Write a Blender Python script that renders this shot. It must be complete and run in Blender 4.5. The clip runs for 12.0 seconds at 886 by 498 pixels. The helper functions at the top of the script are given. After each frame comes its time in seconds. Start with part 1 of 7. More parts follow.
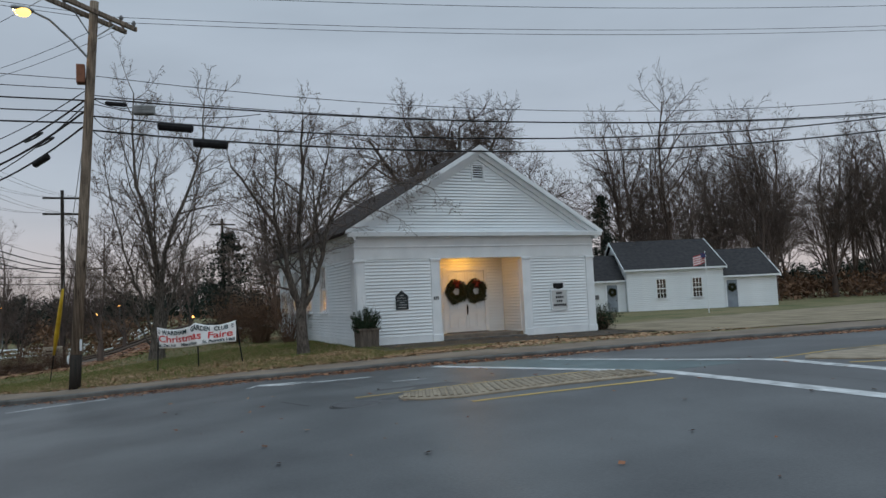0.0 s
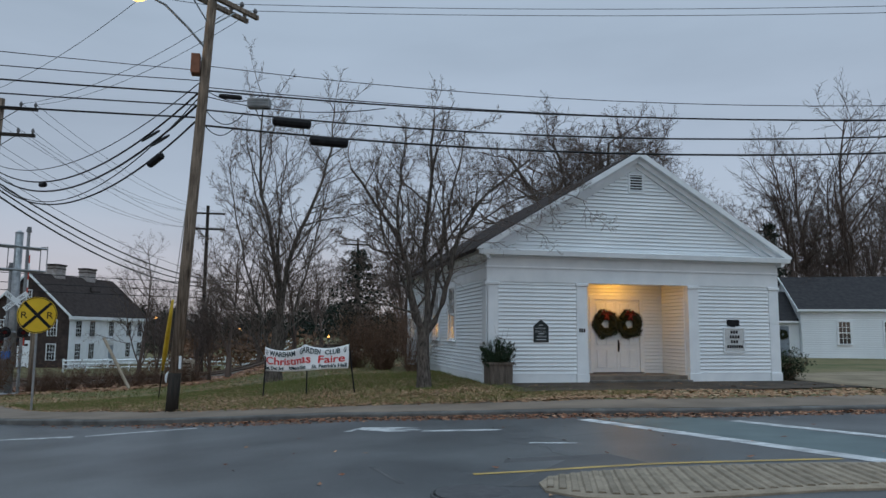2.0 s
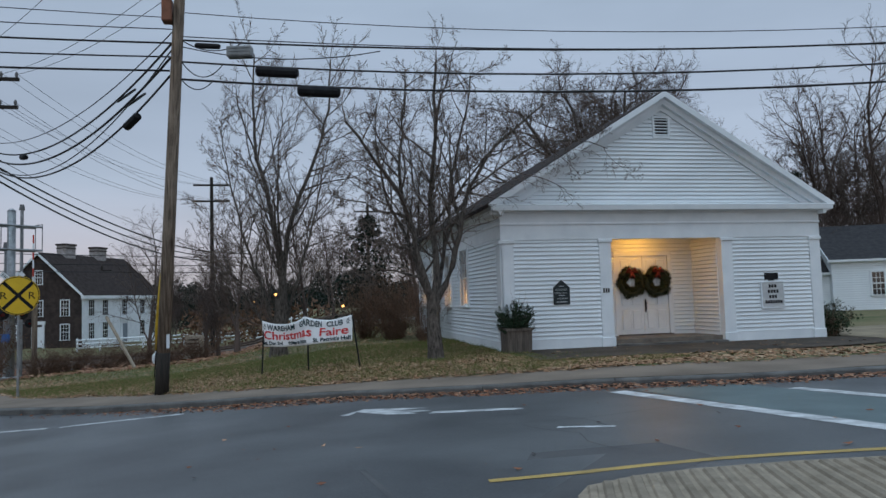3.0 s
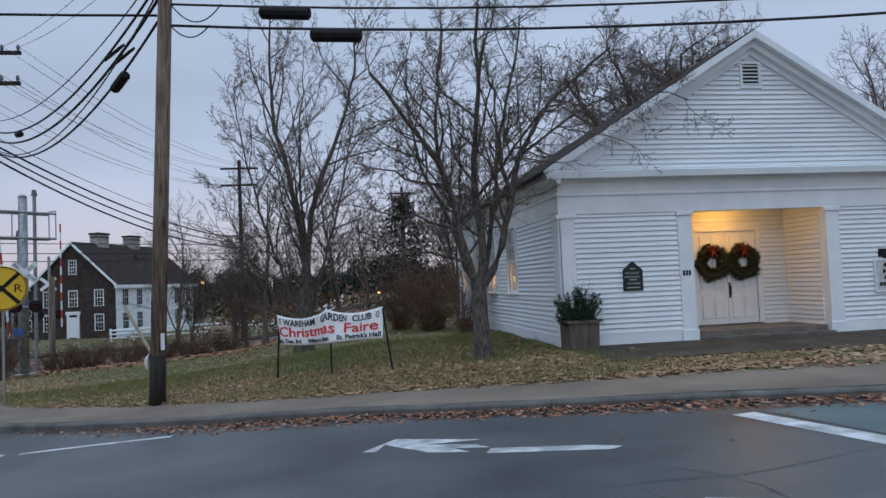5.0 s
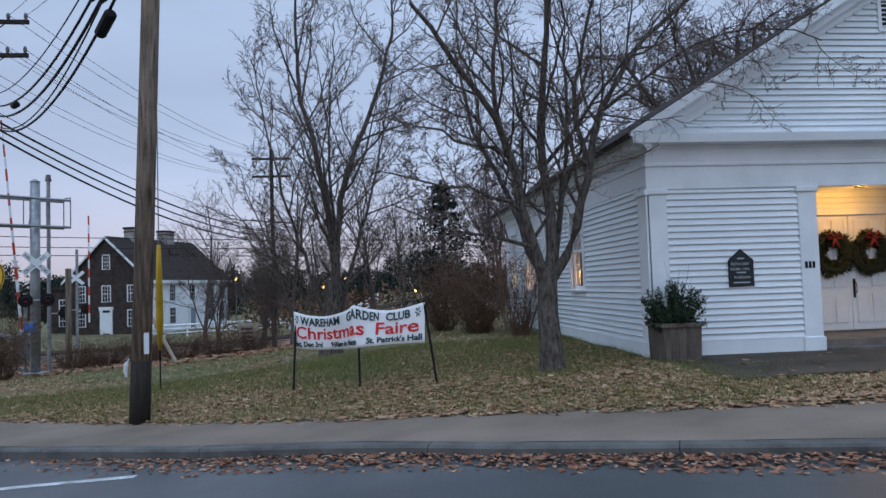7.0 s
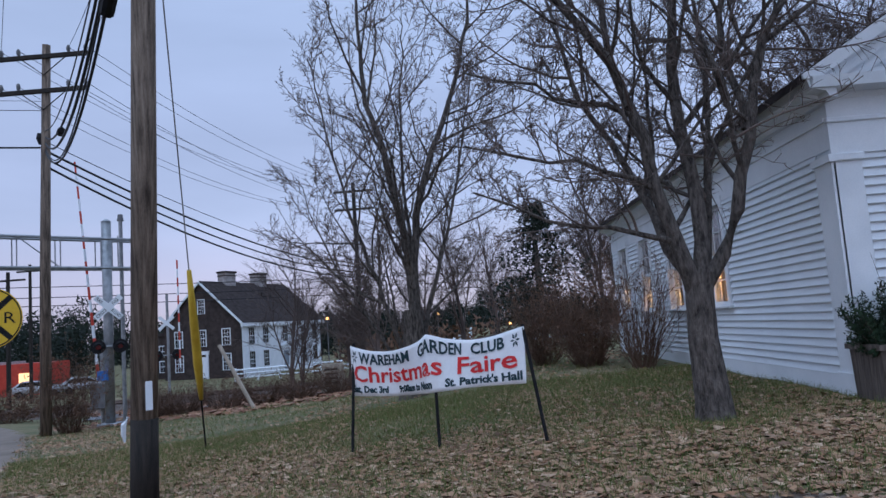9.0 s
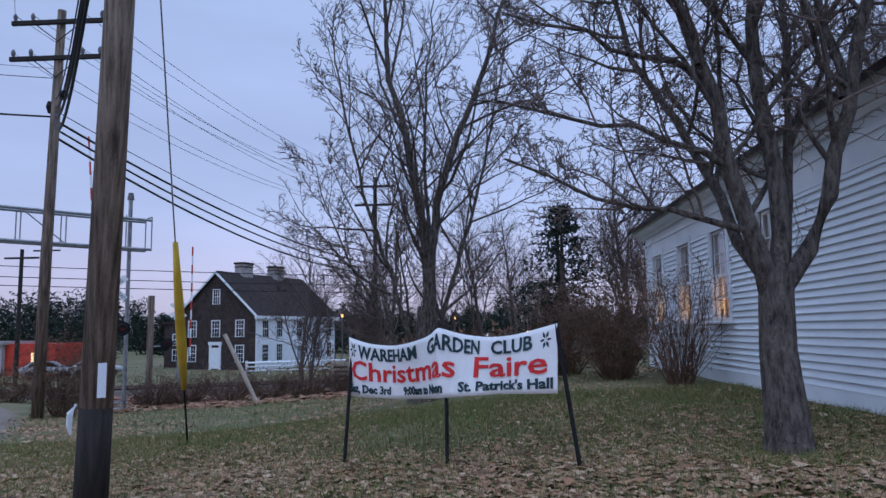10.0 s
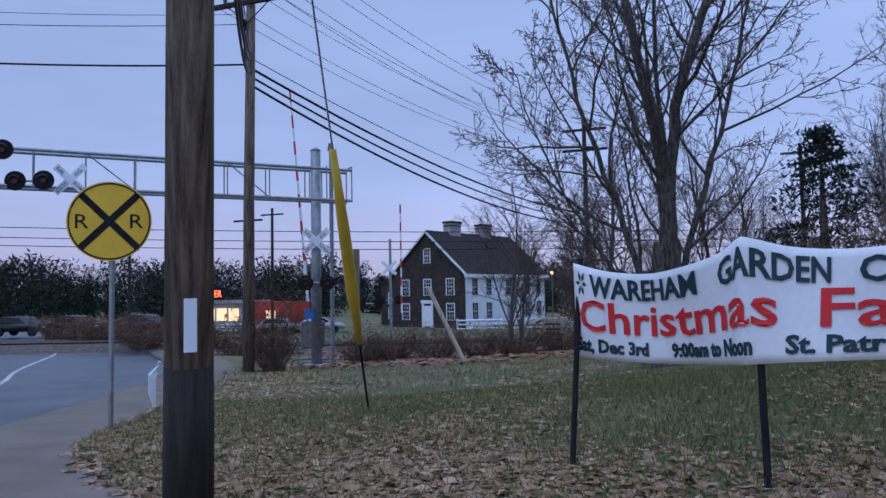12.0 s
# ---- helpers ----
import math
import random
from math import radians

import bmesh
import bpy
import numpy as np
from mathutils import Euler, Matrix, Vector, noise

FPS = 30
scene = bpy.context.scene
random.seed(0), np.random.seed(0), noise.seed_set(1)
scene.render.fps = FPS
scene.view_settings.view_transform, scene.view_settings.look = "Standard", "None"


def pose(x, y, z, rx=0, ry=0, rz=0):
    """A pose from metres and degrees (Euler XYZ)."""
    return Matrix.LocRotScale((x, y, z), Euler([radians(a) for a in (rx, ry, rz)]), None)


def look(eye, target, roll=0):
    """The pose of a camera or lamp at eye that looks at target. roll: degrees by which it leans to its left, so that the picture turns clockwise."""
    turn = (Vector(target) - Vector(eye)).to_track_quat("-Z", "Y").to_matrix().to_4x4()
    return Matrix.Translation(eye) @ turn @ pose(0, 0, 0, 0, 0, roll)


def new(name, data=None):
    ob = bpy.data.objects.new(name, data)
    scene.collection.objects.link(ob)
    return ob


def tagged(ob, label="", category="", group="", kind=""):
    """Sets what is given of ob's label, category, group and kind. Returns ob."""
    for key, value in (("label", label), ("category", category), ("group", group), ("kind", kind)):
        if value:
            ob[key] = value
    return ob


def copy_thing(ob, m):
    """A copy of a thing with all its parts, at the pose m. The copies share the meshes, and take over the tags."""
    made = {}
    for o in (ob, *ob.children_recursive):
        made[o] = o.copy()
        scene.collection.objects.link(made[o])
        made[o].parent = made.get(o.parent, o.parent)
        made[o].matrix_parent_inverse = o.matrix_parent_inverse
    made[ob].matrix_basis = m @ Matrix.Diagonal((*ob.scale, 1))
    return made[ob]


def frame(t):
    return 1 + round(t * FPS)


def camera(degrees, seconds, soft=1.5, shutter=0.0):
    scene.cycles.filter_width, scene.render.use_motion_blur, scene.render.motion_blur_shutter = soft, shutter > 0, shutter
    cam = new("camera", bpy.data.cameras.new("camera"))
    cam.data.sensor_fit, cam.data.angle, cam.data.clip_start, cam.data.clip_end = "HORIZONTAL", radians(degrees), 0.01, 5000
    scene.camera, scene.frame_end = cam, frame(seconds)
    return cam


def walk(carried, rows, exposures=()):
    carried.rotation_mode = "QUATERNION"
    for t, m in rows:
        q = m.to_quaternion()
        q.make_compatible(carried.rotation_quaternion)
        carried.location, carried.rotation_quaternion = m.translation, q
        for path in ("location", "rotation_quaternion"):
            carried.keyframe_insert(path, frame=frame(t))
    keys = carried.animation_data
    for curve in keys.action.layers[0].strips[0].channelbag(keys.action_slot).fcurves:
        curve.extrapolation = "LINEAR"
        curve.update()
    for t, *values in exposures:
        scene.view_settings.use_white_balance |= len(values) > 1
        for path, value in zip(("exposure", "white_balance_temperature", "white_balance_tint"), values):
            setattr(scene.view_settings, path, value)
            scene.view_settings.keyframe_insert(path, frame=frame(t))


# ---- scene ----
cam = camera(63.4, 12.0)
PATH = [
    (0, (-0.294, 0.071, 2.326), (0.499, 1.901, 2.469), -2.6),
    (0.5, (0.04, 1.001, 2.321), (0.84, 2.824, 2.513), -3.4),
    (1, (0.279, 1.77, 2.321), (0.93, 3.65, 2.531), -1.0),
    (1.5, (0.535, 2.537, 2.287), (1.083, 4.446, 2.516), -1.0),
    (2, (0.741, 3.228, 2.344), (1.171, 5.167, 2.574), 0.4),
    (2.5, (0.999, 4.016, 2.332), (1.406, 5.969, 2.464), -0.5),
    (4.5, (1.535, 7.052, 2.402), (1.9, 9.011, 2.579), -4.1),
    (5, (1.567, 7.697, 2.414), (1.86, 9.673, 2.51), -2.5),
    (5.5, (1.656, 8.473, 2.399), (1.911, 10.455, 2.489), -2.0),
    (6, (1.609, 9.152, 2.376), (1.808, 11.14, 2.464), -2.0),
    (6.5, (1.632, 9.911, 2.326), (1.774, 11.904, 2.413), -2.7),
    (7, (1.653, 10.682, 2.278), (1.846, 12.67, 2.378), -1.9),
    (7.5, (1.74, 11.456, 2.25), (1.792, 13.446, 2.449), -3.5),
    (9.5, (1.817, 14.427, 2.043), (1.732, 16.414, 2.258), -3.4),
    (10, (1.765, 15.093, 1.98), (1.652, 17.076, 2.206), -0.8),
    (10.5, (1.699, 15.804, 1.915), (1.474, 17.785, 2.073), -1.6),
    (11, (1.52, 16.491, 1.859), (1.228, 18.463, 2.024), -1.4),
    (11.5, (1.365, 17.211, 1.788), (0.821, 19.129, 1.944), -3.4),
    (12, (1.119, 17.952, 1.736), (0.442, 19.829, 1.862), -1.1),
]
# exposure and white balance drift: neutral at the start, bluer at the end
KELVIN = [(0.0, -0.05, 6600, 5), (0.7, -0.02, 6500, 5), (2.2, -0.09, 6150, 5), (5.0, 0.12, 5950, 9), (7.5, 0.20, 5600, 11), (10.0, 0.17, 5280, 19), (12.0, 0.0, 4950, 20)]
walk(cam, [(t, look(eye, target, roll)) for t, eye, target, roll in PATH], KELVIN)

# ---------- sky and sun ----------
world = bpy.data.worlds.new("dusk_sky")
scene.world = world
world.use_nodes = True
wn, wl = world.node_tree.nodes, world.node_tree.links
wn.clear()
w_out = wn.new("ShaderNodeOutputWorld")
w_add = wn.new("ShaderNodeAddShader")
w_sky = wn.new("ShaderNodeTexSky")
w_sky.sky_type = 'NISHITA'
w_sky.sun_disc = False
w_sky.sun_elevation = radians(24)
w_sky.sun_rotation = radians(200)
w_b1 = wn.new("ShaderNodeBackground")
w_b1.inputs["Strength"].default_value = 0.02
w_b2 = wn.new("ShaderNodeBackground")
w_b2.inputs["Strength"].default_value = 1.05
w_tc = wn.new("ShaderNodeTexCoord")
w_sep = wn.new("ShaderNodeSeparateXYZ")
w_ramp = wn.new("ShaderNodeValToRGB")
cr = w_ramp.color_ramp
cr.elements[0].position, cr.elements[0].color = 0.0, (0.38, 0.33, 0.37, 1)
cr.elements[1].position, cr.elements[1].color = 1.0, (0.86, 1.05, 1.26, 1)
for p, c in ((0.06, (0.42, 0.36, 0.41, 1)), (0.16, (0.36, 0.375, 0.44, 1)), (0.38, (0.34, 0.38, 0.45, 1)), (0.6, (0.45, 0.52, 0.62, 1))):
    e = cr.elements.new(p)
    e.color = c
w_map = wn.new("ShaderNodeMapping")
w_map.inputs["Scale"].default_value = (1.2, 1.2, 5.0)
w_noise = wn.new("ShaderNodeTexNoise")
w_noise.inputs["Scale"].default_value = 1.6
w_noise.inputs["Detail"].default_value = 5.0
w_cl = wn.new("ShaderNodeMapRange")
w_cl.inputs["From Min"].default_value, w_cl.inputs["From Max"].default_value = 0.3, 0.7
w_cl.inputs["To Min"].default_value, w_cl.inputs["To Max"].default_value = 0.90, 1.12
w_back = wn.new("ShaderNodeMapRange")      # the open sky over the street is brighter than the one over the woods
w_back.inputs["From Min"].default_value, w_back.inputs["From Max"].default_value = 0.25, -0.6
w_back.inputs["To Min"].default_value, w_back.inputs["To Max"].default_value = 1.0, 1.1
w_mul = wn.new("ShaderNodeMath")
w_mul.operation = 'MULTIPLY'
w_mix = wn.new("ShaderNodeVectorMath")
w_mix.operation = 'SCALE'
wl.new(w_tc.outputs["Generated"], w_sep.inputs[0])
wl.new(w_sep.outputs["Z"], w_ramp.inputs[0])
wl.new(w_tc.outputs["Generated"], w_map.inputs["Vector"])
wl.new(w_map.outputs[0], w_noise.inputs["Vector"])
wl.new(w_noise.outputs["Fac"], w_cl.inputs["Value"])
wl.new(w_sep.outputs["Y"], w_back.inputs["Value"])
wl.new(w_cl.outputs[0], w_mul.inputs[0])
wl.new(w_back.outputs[0], w_mul.inputs[1])
wl.new(w_ramp.outputs["Color"], w_mix.inputs[0])
w_side = wn.new("ShaderNodeMapRange")      # and the evening side, beyond the annexe, brighter than the railway's
w_side.inputs["From Min"].default_value, w_side.inputs["From Max"].default_value = -0.1, 0.7
w_side.inputs["To Min"].default_value, w_side.inputs["To Max"].default_value = 1.0, 1.14
w_both = wn.new("ShaderNodeMath")
w_both.operation = 'MULTIPLY'
wl.new(w_sep.outputs["X"], w_side.inputs["Value"])
wl.new(w_mul.outputs[0], w_both.inputs[0])
wl.new(w_side.outputs[0], w_both.inputs[1])
wl.new(w_both.outputs[0], w_mix.inputs["Scale"])
wl.new(w_mix.outputs[0], w_b2.inputs["Color"])
wl.new(w_sky.outputs[0], w_b1.inputs["Color"])
wl.new(w_b1.outputs[0], w_add.inputs[0])
wl.new(w_b2.outputs[0], w_add.inputs[1])
wl.new(w_add.outputs[0], w_out.inputs["Surface"])

sun_data = bpy.data.lights.new("sun", 'SUN')
sun_data.energy, sun_data.angle, sun_data.color = 0.5, radians(40), (0.78, 0.92, 1.0)
sun = new("sun", sun_data)
sun.matrix_world = look((0, 0, 30), (6, 14, -2))


def lamp(name, place, watts, colour, radius=0.05):
    d = bpy.data.lights.new(name, 'POINT')
    d.energy, d.color, d.shadow_soft_size = watts, colour, radius
    o = new(name, d)
    o.location = place
    return o


WARM = (1.0, 0.62, 0.20)
lamp("porch_light", (10.4, 22.75, 3.66), 25, (1.0, 0.43, 0.052), 0.06)
lamp("street_light", (-2.95, 20.35, 10.02), 60, (1.0, 0.62, 0.25), 0.12)


# ---------- materials ----------
def mat(name, a, b, rough=0.8, scale=8.0, fine=60.0, bump=0.15, metal=0.0, per=0.0, island=False, stretch=(1, 1, 1), spec=0.3, dist=0.01):
    """Two colours mixed by coarse and fine noise, with a bump; per: how much each piece differs."""
    m = bpy.data.materials.new(name)
    m.use_nodes = True
    n, l = m.node_tree.nodes, m.node_tree.links
    p = n["Principled BSDF"]
    p.inputs["Roughness"].default_value, p.inputs["Metallic"].default_value = rough, metal
    p.inputs["Specular IOR Level"].default_value = spec
    tc = n.new("ShaderNodeTexCoord")
    mp = n.new("ShaderNodeMapping")
    mp.inputs["Scale"].default_value = stretch
    l.new(tc.outputs["Object"], mp.inputs["Vector"])
    n1, n2 = n.new("ShaderNodeTexNoise"), n.new("ShaderNodeTexNoise")
    n1.inputs["Scale"].default_value, n2.inputs["Scale"].default_value = scale, fine
    n1.inputs["Detail"].default_value, n2.inputs["Detail"].default_value = 4, 3
    l.new(mp.outputs[0], n1.inputs["Vector"])
    l.new(mp.outputs[0], n2.inputs["Vector"])
    add = n.new("ShaderNodeMath")
    add.operation = 'MULTIPLY_ADD'
    add.inputs[1].default_value = 0.45
    l.new(n2.outputs["Fac"], add.inputs[0])
    l.new(n1.outputs["Fac"], add.inputs[2])
    rng = n.new("ShaderNodeMapRange")
    rng.inputs["From Min"].default_value, rng.inputs["From Max"].default_value = 0.5, 0.95
    l.new(add.outputs[0], rng.inputs["Value"])
    mix = n.new("ShaderNodeMix")
    mix.data_type = 'RGBA'
    mix.inputs["A"].default_value, mix.inputs["B"].default_value = (*a, 1), (*b, 1)
    l.new(rng.outputs[0], mix.inputs["Factor"])
    col = mix.outputs["Result"]
    if per:
        hs = n.new("ShaderNodeHueSaturation")
        r = n.new("ShaderNodeMapRange")
        r.inputs["To Min"].default_value, r.inputs["To Max"].default_value = 1 - per, 1 + per
        if island:
            g = n.new("ShaderNodeNewGeometry")
            l.new(g.outputs["Random Per Island"], r.inputs["Value"])
        else:
            g = n.new("ShaderNodeObjectInfo")
            l.new(g.outputs["Random"], r.inputs["Value"])
        l.new(r.outputs[0], hs.inputs["Value"])
        l.new(col, hs.inputs["Color"])
        col = hs.outputs["Color"]
    l.new(col, p.inputs["Base Color"])
    if bump:
        bp = n.new("ShaderNodeBump")
        bp.inputs["Strength"].default_value, bp.inputs["Distance"].default_value = bump, dist
        l.new(add.outputs[0], bp.inputs["Height"])
        l.new(bp.outputs[0], p.inputs["Normal"])
    return m


def glow(name, colour, strength):
    m = bpy.data.materials.new(name)
    m.use_nodes = True
    p = m.node_tree.nodes["Principled BSDF"]
    p.inputs["Base Color"].default_value = (*colour, 1)
    p.inputs["Emission Color"].default_value = (*colour, 1)
    p.inputs["Emission Strength"].default_value = strength
    return m


def leafy(name, colours, rough=0.7):
    """Each leaf or blade takes one of several colours."""
    m = bpy.data.materials.new(name)
    m.use_nodes = True
    n, l = m.node_tree.nodes, m.node_tree.links
    p = n["Principled BSDF"]
    p.inputs["Roughness"].default_value = rough
    p.inputs["Specular IOR Level"].default_value = 0.2
    g, r = n.new("ShaderNodeNewGeometry"), n.new("ShaderNodeValToRGB")
    for i, c in enumerate(colours):
        q = i / (len(colours) - 1)
        e = r.color_ramp.elements[0] if i == 0 else (r.color_ramp.elements[-1] if i == len(colours) - 1 else r.color_ramp.elements.new(q))
        e.color = (*c, 1)
    l.new(g.outputs["Random Per Island"], r.inputs[0])
    l.new(r.outputs[0], p.inputs["Base Color"])
    return m


WHITE = mat("white_clapboard_paint", (0.63, 0.675, 0.705), (0.75, 0.79, 0.815), 0.55, 1.3, 40, 0.08, per=0.025, stretch=(0.5, 0.5, 2), dist=0.004)
TRIM = mat("white_trim_paint", (0.65, 0.69, 0.72), (0.76, 0.795, 0.82), 0.5, 2.0, 50, 0.05, dist=0.003)
SHINGLE = mat("dark_asphalt_shingle", (0.018, 0.018, 0.022), (0.045, 0.043, 0.045), 0.9, 4, 60, 0.4, per=0.25, island=True)
SHINGLE_BROWN = mat("brown_asphalt_shingle", (0.026, 0.021, 0.020), (0.058, 0.047, 0.044), 1.0, 3, 40, 0.6, spec=0.08)
DARKWOOD = mat("dark_weathered_shingle", (0.018, 0.014, 0.013), (0.055, 0.040, 0.035), 0.9, 2, 20, 0.4, per=0.2)
ASPHALT = mat("worn_damp_asphalt", (0.024, 0.027, 0.031), (0.088, 0.094, 0.098), 0.46, 0.6, 45, 0.6, spec=0.5, dist=0.006)
PATCH = mat("dark_asphalt_patch", (0.035, 0.036, 0.038), (0.070, 0.070, 0.072), 0.6, 1.2, 90, 0.35, spec=0.5, dist=0.006)
WALKWAY = mat("old_tar_walk", (0.115, 0.090, 0.069), (0.215, 0.170, 0.132), 0.85, 0.8, 70, 0.3, dist=0.006)
KERBSTONE = mat("granite_kerb", (0.055, 0.053, 0.051), (0.14, 0.135, 0.128), 0.8, 3, 90, 0.35)
PAINT = mat("worn_white_road_paint", (0.20, 0.205, 0.21), (0.62, 0.63, 0.64), 0.6, 4, 60, 0.2, dist=0.004)
YELLOW_PAINT = mat("worn_yellow_road_paint", (0.24, 0.17, 0.06), (0.50, 0.34, 0.09), 0.6, 3, 60, 0.2, dist=0.004)
TEAL = mat("faded_green_lane_paint", (0.046, 0.074, 0.080), (0.088, 0.128, 0.132), 0.5, 1.6, 80, 0.3, spec=0.5, dist=0.006)
PAVER = mat("tan_concrete_paver", (0.16, 0.13, 0.095), (0.27, 0.225, 0.17), 0.85, 5, 60, 0.3, per=0.15)
IRON = mat("cast_iron", (0.045, 0.046, 0.05), (0.085, 0.085, 0.088), 0.65, 12, 80, 0.4, metal=0.1)
LAWN = mat("autumn_lawn", (0.062, 0.076, 0.023), (0.19, 0.150, 0.084), 0.95, 0.5, 18, 0.7, dist=0.05)
SOIL = mat("bare_damp_soil", (0.030, 0.024, 0.018), (0.085, 0.065, 0.048), 0.95, 1.2, 30, 0.6, dist=0.03)
BARK = mat("grey_brown_bark", (0.026, 0.022, 0.020), (0.165, 0.142, 0.122), 0.95, 22, 70, 1.0, stretch=(1, 1, 0.3), dist=0.06)
TWIG = mat("dark_twig", (0.070, 0.055, 0.048), (0.17, 0.132, 0.112), 0.95, 3, 20, 0.0)
SHRUBTWIG = mat("rusty_shrub_twig", (0.070, 0.042, 0.030), (0.19, 0.120, 0.085), 0.95, 2, 14, 0.0)
TWIG_FAR = mat("far_bare_branches", (0.058, 0.044, 0.039), (0.13, 0.097, 0.083), 0.95, 0.6, 4, 0.0)
POLEWOOD = mat("weathered_pole_wood", (0.060, 0.045, 0.034), (0.33, 0.262, 0.20), 0.9, 9, 90, 0.9, stretch=(3, 3, 0.10), dist=0.02)
POLE_STAINED = mat("stained_pole_wood", (0.034, 0.025, 0.019), (0.245, 0.188, 0.142), 0.85, 6, 70, 1.0, stretch=(3, 3, 0.22), dist=0.02)
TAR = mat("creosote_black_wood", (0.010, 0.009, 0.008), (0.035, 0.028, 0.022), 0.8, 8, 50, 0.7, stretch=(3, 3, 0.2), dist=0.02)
CABLE = mat("black_cable_sheath", (0.008, 0.008, 0.009), (0.016, 0.016, 0.017), 0.6, 4, 30, 0.0)
STEEL = mat("galvanised_steel", (0.22, 0.23, 0.24), (0.36, 0.37, 0.38), 0.5, 5, 60, 0.1, metal=0.7)
BLACK = mat("black_enamel", (0.008, 0.008, 0.009), (0.02, 0.02, 0.022), 0.6, 6, 60, 0.05, spec=0.12)
SIGN_YELLOW = mat("faded_yellow_sign", (0.62, 0.40, 0.02), (0.74, 0.50, 0.03), 0.45, 3, 40, 0.02)
GUARD_YELLOW = mat("yellow_guy_guard", (0.46, 0.30, 0.02), (0.60, 0.42, 0.04), 0.5, 4, 40, 0.05)
CLOTH = mat("white_vinyl_banner", (0.70, 0.72, 0.74), (0.82, 0.83, 0.84), 0.45, 2, 30, 0.1, dist=0.01)
RED_INK = mat("red_print", (0.50, 0.02, 0.025), (0.62, 0.03, 0.03), 0.5, 4, 30, 0.0)
DARK_INK = mat("dark_green_print", (0.012, 0.035, 0.045), (0.02, 0.05, 0.06), 0.5, 4, 30, 0.0)
PLAQUE = mat("black_plaque", (0.010, 0.016, 0.018), (0.022, 0.032, 0.035), 0.4, 6, 60, 0.05)
GREYPAINT = mat("grey_letter_paint", (0.34, 0.36, 0.37), (0.46, 0.47, 0.48), 0.5, 4, 30, 0.0)
PLANTERWOOD = mat("weathered_planter_wood", (0.055, 0.046, 0.038), (0.15, 0.125, 0.105), 0.9, 6, 50, 0.6, per=0.15, stretch=(4, 4, 0.4), dist=0.01)
PALEWOOD = mat("pale_bare_wood", (0.26, 0.22, 0.17), (0.42, 0.36, 0.29), 0.85, 5, 40, 0.4, stretch=(3, 3, 0.4), dist=0.01)
BRICK = mat("painted_chimney_brick", (0.20, 0.17, 0.16), (0.42, 0.40, 0.39), 0.9, 5, 40, 0.3)
GLASS_DARK = bpy.data.materials.new("window_glass")
GLASS_DARK.use_nodes = True
_p = GLASS_DARK.node_tree.nodes["Principled BSDF"]
_p.inputs["Base Color"].default_value, _p.inputs["Roughness"].default_value = (0.8, 0.85, 0.9, 1), 0.03
_p.inputs["Transmission Weight"].default_value, _p.inputs["IOR"].default_value = 1.0, 1.35
DARKROOM = mat("unlit_interior", (0.02, 0.02, 0.022), (0.05, 0.048, 0.045), 0.9, 2, 20, 0.0)
CURTAIN = mat("cream_sheer_curtain", (0.45, 0.38, 0.28), (0.60, 0.52, 0.40), 0.9, 6, 40, 0.1, stretch=(8, 8, 0.5))
WREATH = leafy("evergreen_wreath", [(0.008, 0.018, 0.008), (0.02, 0.04, 0.015), (0.05, 0.045, 0.02), (0.03, 0.022, 0.012)])
EVERGREEN = leafy("evergreen_needles", [(0.010, 0.022, 0.012), (0.022, 0.042, 0.018), (0.014, 0.03, 0.018), (0.035, 0.055, 0.022)])
FARGREEN = leafy("dark_conifer_needles", [(0.008, 0.014, 0.010), (0.016, 0.024, 0.014), (0.012, 0.018, 0.014), (0.022, 0.030, 0.018)])
LEAVES = leafy("fallen_oak_leaves", [(0.16, 0.080, 0.042), (0.35, 0.22, 0.125), (0.25, 0.125, 0.065), (0.46, 0.33, 0.215), (0.12, 0.065, 0.040), (0.40, 0.255, 0.145)], 0.8)
GUTTER_LEAVES = leafy("wet_gutter_leaves", [(0.10, 0.042, 0.026), (0.24, 0.105, 0.056), (0.15, 0.060, 0.034), (0.40, 0.24, 0.15), (0.07, 0.035, 0.025)], 0.7)
GRASS = leafy("thin_grass", [(0.075, 0.110, 0.024), (0.120, 0.155, 0.040), (0.20, 0.172, 0.075), (0.09, 0.128, 0.030), (0.24, 0.195, 0.10)], 0.8)
BRUSH = leafy("dry_brush", [(0.075, 0.042, 0.028), (0.14, 0.078, 0.046), (0.11, 0.068, 0.048), (0.19, 0.11, 0.065)], 0.9)
RED_BOW = mat("red_ribbon", (0.10, 0.010, 0.009), (0.18, 0.018, 0.014), 0.5, 8, 40, 0.1)
RED_PAINT = mat("red_painted_wall", (0.38, 0.035, 0.02), (0.50, 0.06, 0.035), 0.5, 3, 30, 0.05)
RAILSTEEL = mat("rusty_rail", (0.05, 0.03, 0.022), (0.12, 0.085, 0.065), 0.6, 8, 60, 0.3, metal=0.4)
BALLAST = mat("stone_ballast", (0.06, 0.045, 0.038), (0.15, 0.12, 0.10), 0.95, 5, 30, 0.9, dist=0.05)
GREY_BOX = mat("grey_box", (0.10, 0.10, 0.105), (0.16, 0.16, 0.165), 0.6, 5, 40, 0.1)
RUST_BOX = mat("brown_transformer_box", (0.13, 0.055, 0.03), (0.20, 0.085, 0.05), 0.6, 5, 40, 0.2)
CAR_PAINT = mat("dark_car_paint", (0.015, 0.017, 0.02), (0.025, 0.027, 0.03), 0.25, 2, 30, 0.0, metal=0.3)
CAR_WHITE = mat("white_car_paint", (0.34, 0.34, 0.35), (0.40, 0.40, 0.41), 0.25, 2, 30, 0.0)
